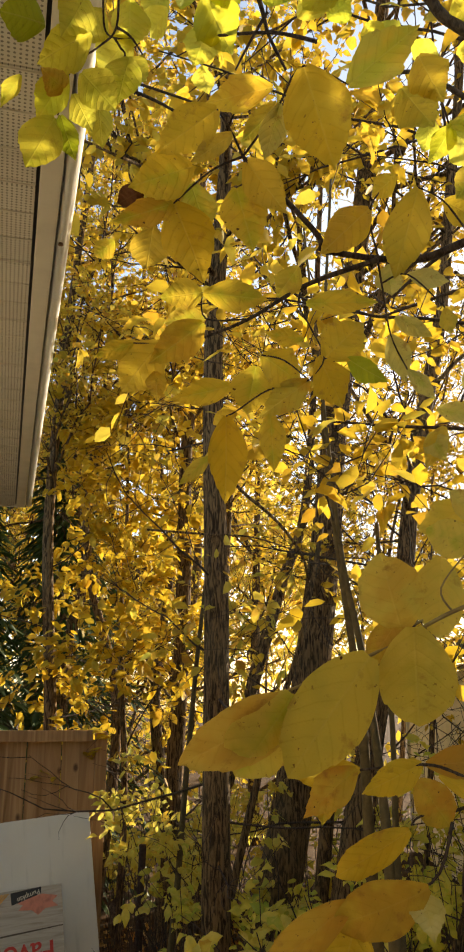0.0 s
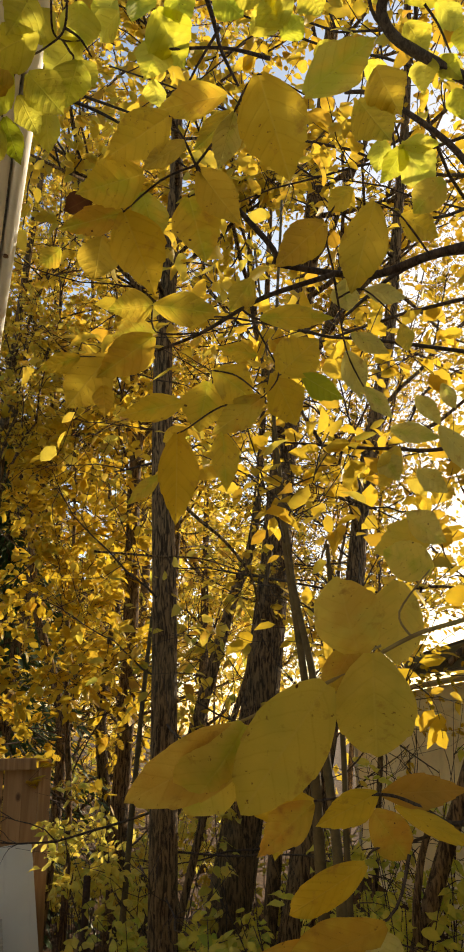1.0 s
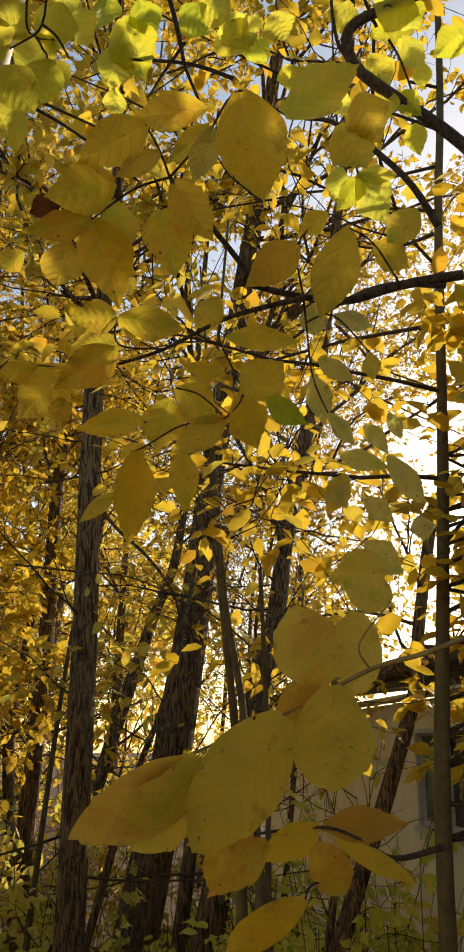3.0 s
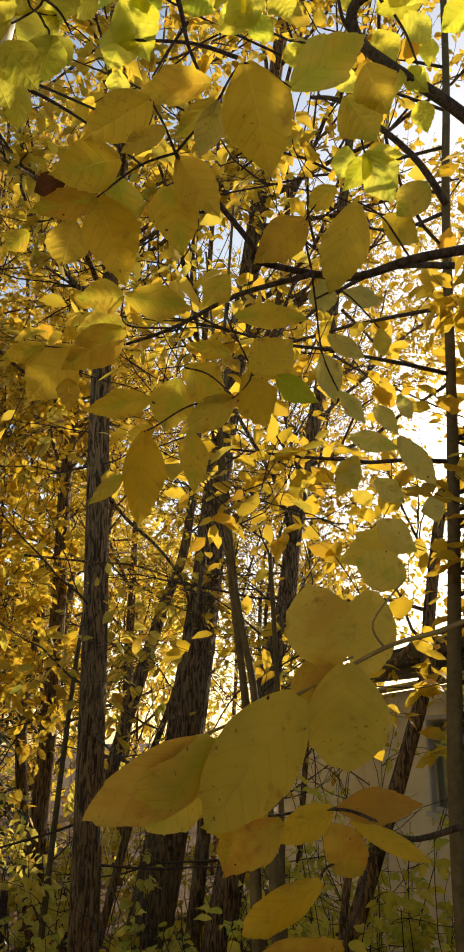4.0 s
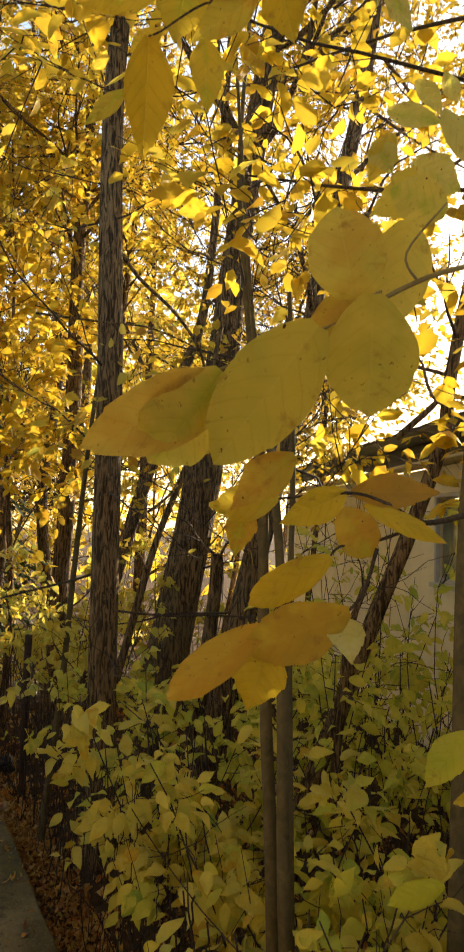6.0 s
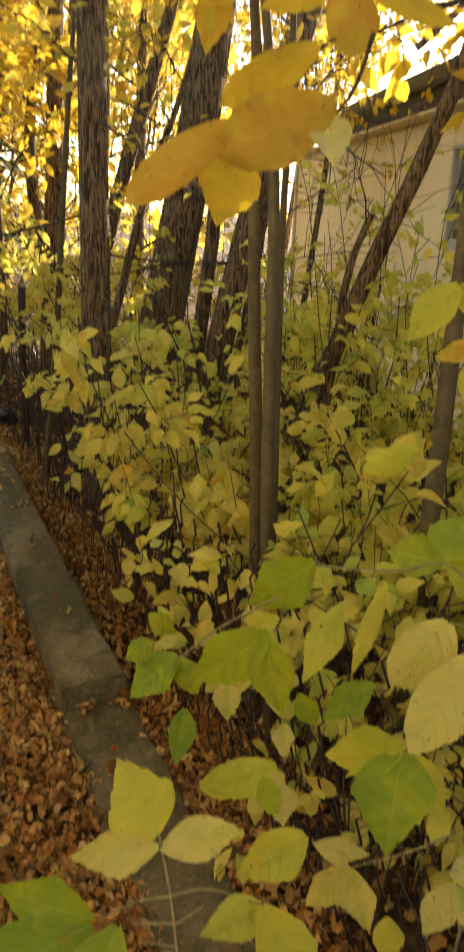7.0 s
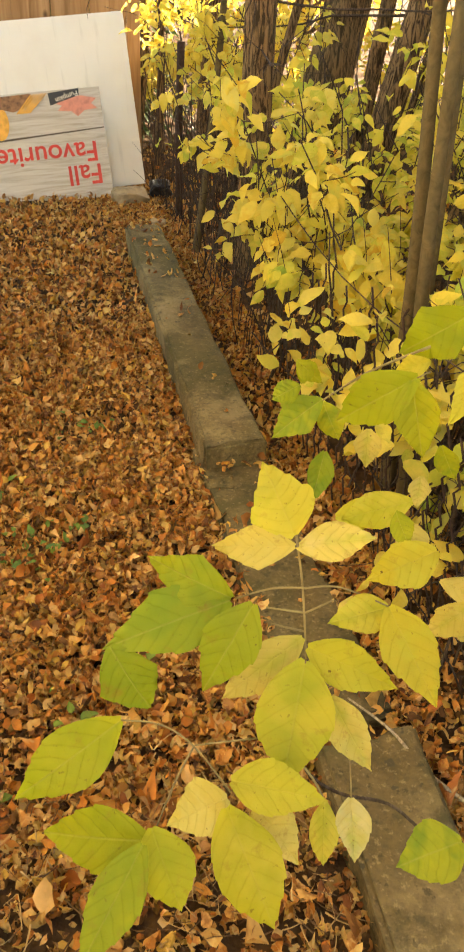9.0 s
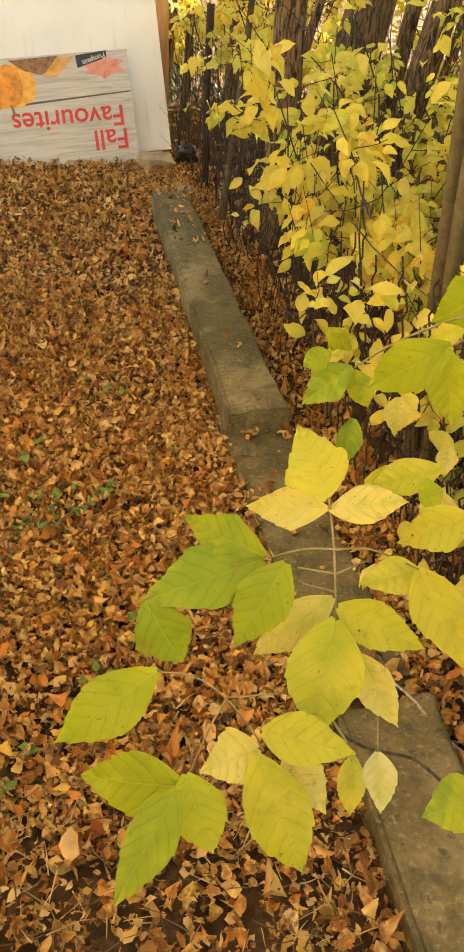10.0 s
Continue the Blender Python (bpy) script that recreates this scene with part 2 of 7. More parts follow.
m = Net("cedar_fence")
p = m.place()
rnd = m.n("ObjectInfo").outputs["Random"]
off = m.n("CombineXYZ", X=m.math("MULTIPLY", rnd, 13.0), Y=m.math("MULTIPLY", rnd, 31.0))
q = m.n("VectorMath", i0=p, i1=off.outputs[0]).outputs[0]
gr = m.noise(m.stretch(q, 22, 22, 1.3), 1.0, 4.0, 0.5, 0.8)
kn = m.n("TexVoronoi", Vector=m.stretch(q, 7, 2, 4.2), Scale=1.0).outputs[0]
col = m.ramp(gr, [(0.3, (0.26, 0.128, 0.05)), (0.55, (0.43, 0.235, 0.10)), (0.75, (0.54, 0.32, 0.15))])
col = m.mix(m.math("MULTIPLY", m.math("SUBTRACT", rnd, 0.3), 0.5), col, (0.33, 0.17, 0.07))
col = m.mix(m.ramp(kn, [(0.07, (0.9,) * 3), (0.17, (0, 0, 0))]), col, (0.10, 0.045, 0.02))
cedar = m.done(col, 0.75, m.bump(gr, 0.3, 0.002))

m = Net("white_painted_board")
p = m.place()
col = m.mix(m.ramp(m.noise(p, 3.0, 4.0), [(0.45, (0, 0, 0)), (0.75, (0.5,) * 3)]), (0.76, 0.71, 0.60), (0.64, 0.57, 0.45))
col = m.mix(m.ramp(m.noise(m.stretch(p, 9, 9, 1.2), 2.0, 4.0), [(0.6, (0, 0, 0)), (0.75, (0.4,) * 3)]), col, (0.48, 0.44, 0.36))
white_board = m.done(col, 0.45, m.bump(m.noise(p, 60), 0.08, 0.002), spec=0.4)

m = Net("printed_plank_picture")
p = m.place()
gr = m.noise(m.stretch(p, 2.2, 2.2, 30), 1.0, 6.0, 0.65, 1.2)
col = m.ramp(gr, [(0.3, (0.33, 0.27, 0.20)), (0.5, (0.50, 0.44, 0.35)), (0.72, (0.60, 0.55, 0.46))])
poster_planks = m.done(col, 0.4, spec=0.4)


def plain(name, color, rough=0.6, metal=0.0, vary=0.18, scale=9.0, spec=0.3, bump=0.1):
    m = Net(name)
    nz = m.noise(m.place(), scale, 5.0, 0.6)
    c2 = tuple(c * (1 - vary) for c in color)
    c3 = tuple(min(1, c * (1 + vary * 0.6)) for c in color)
    return m.done(m.ramp(nz, [(0.3, c2), (0.5, color), (0.72, c3)]), rough, m.bump(m.noise(m.place(), scale * 9, 3.0), bump, 0.002), metal, spec)


poster_red = plain("printed_red", (0.62, 0.05, 0.035), 0.4)
poster_black = plain("printed_black", (0.03, 0.03, 0.03), 0.4)
poster_cream = plain("printed_cream", (0.62, 0.56, 0.45), 0.4)
poster_orange = plain("printed_orange", (0.72, 0.26, 0.035), 0.4, vary=0.45, scale=16)
poster_amber = plain("printed_amber", (0.78, 0.38, 0.06), 0.4, vary=0.3, scale=20)
poster_dark = plain("printed_dark_gap", (0.10, 0.075, 0.05), 0.4)
poster_brown = plain("printed_brown", (0.26, 0.12, 0.05), 0.4, vary=0.6, scale=40)
poster_pink = plain("printed_pink_leaf", (0.66, 0.25, 0.17), 0.4, vary=0.3, scale=20)
poster_teal = plain("printed_grey_green", (0.22, 0.27, 0.24), 0.4)
siding = plain("cream_clapboard", (0.84, 0.71, 0.44), 0.6, vary=0.12, scale=5.0)
# garage fascia paint, also the painted shade in the soffit gap
trim_and_gap_dark = plain("dark_fascia_and_gap_shade", (0.028, 0.026, 0.028), 0.45)
shingle = plain("asphalt_shingle", (0.06, 0.055, 0.055), 0.95, vary=0.5, scale=40, bump=0.6)
frame_white = plain("window_frame_paint", (0.50, 0.46, 0.39), 0.4)
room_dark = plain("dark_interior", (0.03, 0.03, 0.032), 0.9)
gutter_metal = plain("aluminium_gutter", (0.80, 0.78, 0.72), 0.35, 0.25, 0.12, 12, 0.5, 0.2)
soffit_trim = plain("cream_fascia_trim", (0.60, 0.55, 0.45), 0.5, vary=0.1)
stucco = plain("cream_house_wall", (0.55, 0.50, 0.41), 0.8)
screw_mat = plain("rusty_screw", (0.22, 0.12, 0.07), 0.6, 0.5)
rust_wire = plain("rusted_wire", (0.055, 0.030, 0.020), 0.85, 0.3, 0.5, 60)
stone_mat = plain("rough_stone", (0.30, 0.215, 0.115), 0.95, vary=0.35, scale=18, bump=0.6)
plastic_black = plain("black_plastic_bag", (0.012, 0.012, 0.014), 0.35)
m = Net("window_glass")
g = m.n("BsdfGlass", Color=(0.85, 0.9, 0.9, 1), Roughness=0.02, IOR=1.45)
m.t.links.new(g.outputs[0], m.out.inputs[0])
glass = m.mat

# perforated vinyl soffit: rows of small holes
m = Net("perforated_soffit")
p = m.place()
sep = m.n("SeparateXYZ", Vector=p)
fx = m.math("SUBTRACT", m.math("FRACT", m.math("MULTIPLY", sep.outputs[0], 110.0)), 0.5)
fy = m.math("SUBTRACT", m.math("FRACT", m.math("MULTIPLY", sep.outputs[1], 110.0)), 0.5)
hole = m.math("LESS_THAN", m.math("ADD", m.math("MULTIPLY", fx, fx), m.math("MULTIPLY", fy, fy)), 0.06)
base = m.ramp(m.noise(p, 4.0, 4.0), [(0.35, (0.52, 0.475, 0.39)), (0.65, (0.60, 0.55, 0.46))])
soffit_mat = m.done(m.mix(m.math("MULTIPLY", hole, 0.8), base, (0.10, 0.09, 0.07)), 0.55, m.bump(m.math("SUBTRACT", 1.0, hole), 0.5, 0.002))

# ---- building helpers ----
LA, LB = 0.966, 0.2585  # the lane runs ahead and a little to the left


def lane(s, q, z=0.0):
    """A place s metres along the lane and q to its right."""
    return Vector((-LB * s + LA * q, LA * s + LB * q, z))


LANE = Matrix(((LA, -LB, 0, 0), (LB, LA, 0, 0), (0, 0, 1, 0), (0, 0, 0, 1)))  # local x: right, local y: along


def thing(name, label, category, at=(0, 0, 0), group="", kind=""):
    ob = new(name)
    ob.location = at
    ob.empty_display_size = 0.1
    return tagged(ob, label, category, group, kind)


def mesh_ob(name, me, material, parent=None, label="", m=None, smooth=False):
    ob = new(name, me)
    if material is not None and not me.materials:
        me.materials.append(material)
    if smooth:
        me.polygons.foreach_set("use_smooth", [True] * len(me.polygons))
    if m is not None:
        ob.matrix_world = m
    if parent is not None:
        ob.parent = parent
        above = Matrix.Translation(parent.location) if parent.parent is None else parent.parent.matrix_basis
        ob.matrix_parent_inverse = (above if parent.parent is None else above @ parent.matrix_parent_inverse @ parent.matrix_basis).inverted()
    if label:
        ob["label"] = label
    return ob


def part(name, bm, material, parent=None, label="", m=None, smooth=False):
    me = bpy.data.meshes.new(name)
    bm.to_mesh(me)
    bm.free()
    return mesh_ob(name, me, material, parent, label, m, smooth)


def box(size, at=(0, 0, 0), bevel=0.0, segs=2, bm=None):
    """A bevelled block in a bmesh; at is its middle."""
    made = bm or bmesh.new()
    got = bmesh.ops.create_cube(made, size=1.0)["verts"]
    bmesh.ops.scale(made, vec=size, verts=got)
    bmesh.ops.translate(made, vec=at, verts=got)
    if bevel:
        edges = list({e for v in got for e in v.link_edges})
        bmesh.ops.bevel(made, geom=edges, offset=bevel, segments=segs, affect="EDGES", profile=0.6)
    return made


def np_mesh(name, V, F, uv=None, smooth=True):
    """A mesh from arrays of places and of equal-sided faces."""
    me = bpy.data.meshes.new(name)
    V, F = np.asarray(V, np.float32), np.asarray(F, np.int32)
    k = F.shape[1]
    me.vertices.add(len(V))
    me.vertices.foreach_set("co", V.ravel())
    me.loops.add(F.size)
    me.loops.foreach_set("vertex_index", F.ravel())
    me.polygons.add(len(F))
    me.polygons.foreach_set("loop_start", np.arange(0, F.size, k, dtype=np.int32))
    if uv is not None:
        layer = me.uv_layers.new(name="leaf")
        layer.data.foreach_set("uv", np.asarray(uv, np.float32)[F.ravel()].ravel())
    me.polygons.foreach_set("use_smooth", np.full(len(F), smooth))
    me.update(calc_edges=True)
    return me


def smooth_line(points, steps=5):
    """A soft curve through the points."""
    P = [Vector(p) for p in points]
    if len(P) < 3:
        return P
    out = []
    for i in range(len(P) - 1):
        a, b, c, d = P[max(i - 1, 0)], P[i], P[i + 1], P[min(i + 2, len(P) - 1)]
        for k in range(steps):
            t = k / steps
            out.append(0.5 * (2 * b + (c - a) * t + (2 * a - 5 * b + 4 * c - d) * t * t + (3 * b - a - 3 * c + d) * t ** 3))
    return out + [P[-1]]


class Tubes:
    """Many tapered round sweeps, joined."""

    def __init__(self):
        self.V, self.F, self.n = [], [], 0

    def add(self, points, r0, r1, sides=6, wobble=0.0, ridges=0.0, flare=0.0, seed=0, taper=1.0):
        P = np.array([tuple(p) for p in points], float)
        n = len(P)
        tan = np.gradient(P, axis=0)
        tan /= np.linalg.norm(tan, axis=1, keepdims=True) + 1e-9
        ref = np.array([0.31, 0.95, 0.02]) if abs(tan[0] @ [0.31, 0.95, 0.02]) < 0.9 else np.array([1.0, 0, 0])
        ang = np.linspace(0, 2 * np.pi, sides, endpoint=False)
        f = np.linspace(0, 1, n) ** taper
        rad = r0 + (r1 - r0) * f
        if flare:
            rad = rad * (1 + flare * np.exp(-np.arange(n) / max(n * 0.06, 1)))
        rings = []
        for i in range(n):
            side = np.cross(tan[i], ref)
            side /= np.linalg.norm(side) + 1e-9
            up = np.cross(side, tan[i])
            r = np.full(sides, rad[i])
            if wobble or ridges:
                for k in range(sides):
                    c, s = math.cos(ang[k]), math.sin(ang[k])
                    low = noise.noise((c * 1.3 + seed, s * 1.3, i * 0.13))
                    high = abs(noise.noise((c * 5.2 + seed * 3, s * 5.2, i * 0.09 + seed)))
                    r[k] *= 1 + wobble * low
                    r[k] += ridges * (0.5 - 1.6 * high)
            rings.append(P[i] + r[:, None] * (np.cos(ang)[:, None] * side + np.sin(ang)[:, None] * up))
        V = np.concatenate(rings + [P[:1], P[-1:]])
        k, nxt = np.arange(sides), (np.arange(sides) + 1) % sides
        for i in range(n - 1):
            a, b = self.n + i * sides, self.n + (i + 1) * sides
            self.F += [np.stack([a + k, a + nxt, b + nxt], 1), np.stack([a + k, b + nxt, b + k], 1)]
        low, top = self.n + n * sides, self.n + (n - 1) * sides
        self.F += [np.stack([0 * k + low, self.n + nxt, self.n + k], 1), np.stack([0 * k + low + 1, top + k, top + nxt], 1)]
        self.V.append(V)
        self.n += len(V)

    def mesh(self, name):
        return np_mesh(name, np.concatenate(self.V), np.concatenate(self.F))


def leaf_shape(stations=5, half=1, width=0.6, teeth=0.0, count=4, fold=0.25, droop=0.2, curl=0.0, lobe=0.0, seed=0, peak=0.42, blunt=1.0, uneven=0.0):
    """One leaf of length 1 from the origin along +y, its upper face to +z: places, triangles, and (across, along) for its veins."""
    rng = random.Random(seed)
    V, UV, rows = [(0, 0, 0)], [(0.5, 0.0)], []
    for i in range(1, stations):
        u = i / stations
        w = math.sin(math.pi / 2 * (u / peak) ** 0.72) if u < peak else math.cos(math.pi / 2 * ((u - peak) / (1 - peak)) ** 1.25)
        w = width / 2 * w ** blunt * (1 + 0.06 * math.sin(u * 9 + seed))
        ws = []
        for side in (-1, 1):
            saw = ((u * count + (0.0 if side < 0 else 0.37) + rng.random() * 0.1) % 1.0)
            x = w * (1 - teeth * saw)
            x *= 1 + lobe * math.exp(-((u - 0.36 - 0.05 * side) / 0.07) ** 2)
            ws.append(x * (1 + uneven * math.sin(u * 5.3 + seed * 2.1 + side * 1.7)))
        row = []
        for k in range(-half, half + 1):
            f = k / half
            x = (ws[0] if f < 0 else ws[1]) * f
            z = fold * abs(x) - droop * u * u + curl * x * x * 6 + 0.025 * math.sin(7 * u + 3 * f + seed) * abs(f)
            y = u - 0.10 * abs(f) * (1 - u) * (1 if teeth == 0 else 0.6)
            row.append(len(V))
            V.append((x, y - 0.25 * droop * u ** 3, z))
            UV.append((0.5 + x, u))
        rows.append(row)
    V.append((0.01 * seed % 0.03, 1 - 0.25 * droop, -droop))
    UV.append((0.5, 1.0))
    F = []
    for a, b in zip(rows[0], rows[0][1:]):
        F.append((0, b, a))
    for r, s in zip(rows, rows[1:]):
        for k in range(len(r) - 1):
            F += [(r[k], r[k + 1], s[k + 1]), (r[k], s[k + 1], s[k])]
    for a, b in zip(rows[-1], rows[-1][1:]):
        F.append((a, b, len(V) - 1))
    return np.array(V, float), np.array(F), np.array(UV, float)


def leaflet(stations=28, half=3, width=1.0, teeth=0.12, count=5, fold=0.2, droop=0.2, wave=0.05, lobe=0.0, seed=0, peak=0.38, blunt=1.0, quilt=0.010, twist=0.0):
    """A toothed leaflet of length 1 along +y: teeth point to the tip, the blade swells between its veins and curls at the rim."""
    rng = random.Random(seed * 17 + 3)
    phase = (rng.random(), rng.random())
    bend = rng.uniform(-0.04, 0.04)
    V, UV, rows = [(0, 0, 0)], [(0.5, 0.0)], []
    for i in range(1, stations):
        u = i / stations
        if u < peak:
            w = math.sin(math.pi / 2 * (u / peak) ** (0.8 if blunt < 0.6 else 0.95))
        else:
            v = (u - peak) / (1 - peak)
            w = (1 - v ** (1.35 + 2.6 * (1 - blunt))) * (1 - 0.28 * blunt * v * v)
        row = []
        ws, ys = [], []
        for j, side in enumerate((-1, 1)):
            saw = (u * count + phase[j]) % 1.0
            tooth = teeth * min(1.0, u / 0.3) * (0.75 + 0.5 * noise.noise((u * 4.0, seed, side)))
            x = w * width / 2 * (1 - tooth * (1 - saw) ** 0.8) * (1 + 0.08 * noise.noise((u * 3.1, seed * 1.7, side * 2.0)))
            x *= 1 + lobe * math.exp(-((u - 0.47 - 0.07 * side * phase[0]) / 0.075) ** 2)
            ws.append(x)
            ys.append(0.035 * tooth / (teeth + 1e-6) * saw + 0.10 * lobe * math.exp(-((u - 0.47) / 0.1) ** 2))
        for k in range(-half, half + 1):
            f = k / half
            j = 0 if f < 0 else 1
            x = ws[j] * f
            swell = abs(math.sin(math.pi * 6.0 * (u - 0.55 * abs(x)))) * (1 - abs(f) ** 3) * min(1.0, abs(f) * 3)
            z = fold * abs(x) - droop * u * u + quilt * swell + wave * f * f * math.sin(8 * u + 2.1 * seed + j * 2.6) + twist * x * u
            y = u + (ys[j] - 0.05 * (1 - u)) * abs(f) ** 2
            row.append(len(V))
            V.append((x + bend * u * u, y - 0.22 * droop * u ** 3, z))
            UV.append((0.5 + x, u))
        rows.append(row)
    V.append((bend, 1.02 - 0.22 * droop, -droop))
    UV.append((0.5, 1.0))
    F = []
    for a, b in zip(rows[0], rows[0][1:]):
        F.append((0, b, a))
    for r, s in zip(rows, rows[1:]):
        for k in range(len(r) - 1):
            F += [(r[k], r[k + 1], s[k + 1]), (r[k], s[k + 1], s[k])]
    for a, b in zip(rows[-1], rows[-1][1:]):
        F.append((a, b, len(V) - 1))
    return np.array(V, float), np.array(F), np.array(UV, float)


def frames(ahead, up):
    """Turns whose y is ahead and whose z lies as near up as it can; rows of each."""
    y = ahead / (np.linalg.norm(ahead, axis=1, keepdims=True) + 1e-9)
    x = np.cross(y, up)
    x /= np.linalg.norm(x, axis=1, keepdims=True) + 1e-9
    return np.stack([x, y, np.cross(x, y)], 2)


def leaf_cloud(name, at, ahead, up, size, shapes, seed=0):
    """Many leaves, joined: each takes one of the shapes."""
    rng = np.random.default_rng(seed)
    at, R = np.asarray(at, float), frames(np.asarray(ahead, float), np.asarray(up, float))
    pick = rng.integers(0, len(shapes), len(at))
    Vs, Fs, Us, n = [], [], [], 0
    for k, (V, F, U) in enumerate(shapes):
        sel = pick == k
        m = int(sel.sum())
        if not m:
            continue
        P = np.einsum("nij,vj->nvi", R[sel], V) * np.asarray(size)[sel][:, None, None] + at[sel][:, None]
        Vs.append(P.reshape(-1, 3))
        Fs.append((F[None] + (np.arange(m) * len(V))[:, None, None]).reshape(-1, 3) + n)
        Us.append(np.tile(U, (m, 1)))
        n += m * len(V)
    return np_mesh(name, np.concatenate(Vs), np.concatenate(Fs), np.concatenate(Us))


SMALL = [leaf_shape(3, 1, w, fold=f, droop=d, seed=i) for i, (w, f, d) in enumerate(((0.62, 0.3, 0.2), (0.5, 0.1, 0.35), (0.7, 0.4, 0.1), (0.55, -0.2, 0.25)))]
TINY = [leaf_shape(2, 1, w, fold=f, droop=d, seed=i) for i, (w, f, d) in enumerate(((0.6, 0.3, 0.2), (0.48, -0.15, 0.35), (0.66, 0.4, 0.1)))]
MID = [leaflet(8, 1, w, 0.14, 3, f, d, wv, lo, i + 5, 0.42, 0.85, quilt=0.0, twist=tw) for i, (w, f, d, wv, lo, tw) in enumerate(((0.60, 0.35, 0.25, 0.06, 0.0, 0.3), (0.54, 0.20, 0.40, 0.05, 0.0, -0.4), (0.66, 0.40, 0.20, 0.08, 0.12, 0.0), (0.56, -0.20, 0.30, 0.06, 0.0, 0.3), (0.46, 0.8, 0.4, 0.04, 0.0, 0.5), (0.46, 0.3, 0.55, 0.08, 0.0, -0.5)))]


def curled(width, roll, cup, seed):
    """A dry leaf that has rolled up along its length and cupped across it."""
    V, F, U = leaf_shape(4, 1, width, 0.0, 3, cup, 0.0, 0.0, seed=seed, uneven=0.3)
    V[1:] += np.random.default_rng(seed + 70).normal(0, 0.03, (len(V) - 1, 3))
    y, z = V[:, 1].copy(), V[:, 2].copy()
    V[:, 1] = np.sin(roll * y) / roll - z * np.sin(roll * y)
    V[:, 2] = (1 - np.cos(roll * y)) / roll + z * np.cos(roll * y) - 0.1 * abs(roll) / 3
    V[:, 0] += 0.12 * math.sin(seed * 2.3) * y * y
    return V, F, U


DRY = [curled(w, r, c, i) for i, (w, r, c) in enumerate(((0.50, 1.8, 0.5), (0.62, -1.4, -0.5), (0.36, 2.8, 0.9), (0.56, -2.6, 0.4), (0.24, 1.2, 0.6), (0.46, 3.4, -0.7), (0.18, -0.9, 0.2), (0.66, 0.8, 0.7), (0.40, -3.2, 0.8), (0.54, 2.2, -0.9), (0.30, -2.0, 1.0), (0.60, -0.7, -0.4)))]

# ---- ground ----
def ground_height(x, y):
    return 0.02 * noise.noise((x * 0.9, y * 0.9, 0.0)) + 0.008 * noise.noise((x * 5, y * 5, 3.0))


def make_ground():
    xs = np.concatenate([[-600, -150, -50, -20, -9], np.arange(-5, 5.01, 0.12), [9, 20, 50, 150, 600]])
    ys = np.concatenate([[-600, -150, -50, -15], np.arange(-4, 9.01, 0.12), [12, 20, 50, 150, 600]])
    X, Y = np.meshgrid(xs, ys)
    Z = np.array([ground_height(x, y) - 0.02 for x, y in zip(X.ravel(), Y.ravel())])
    nx = len(xs)
    i = (np.arange(len(ys) - 1)[:, None] * nx + np.arange(nx - 1)[None]).ravel()
    me = np_mesh("ground", np.stack([X.ravel(), Y.ravel(), Z], 1), np.stack([i, i + 1, i + nx + 1, i + nx], 1))
    tagged(mesh_ob("ground", me, soil), "dark soil ground under fallen leaves", "ground", kind="structure")


make_ground()


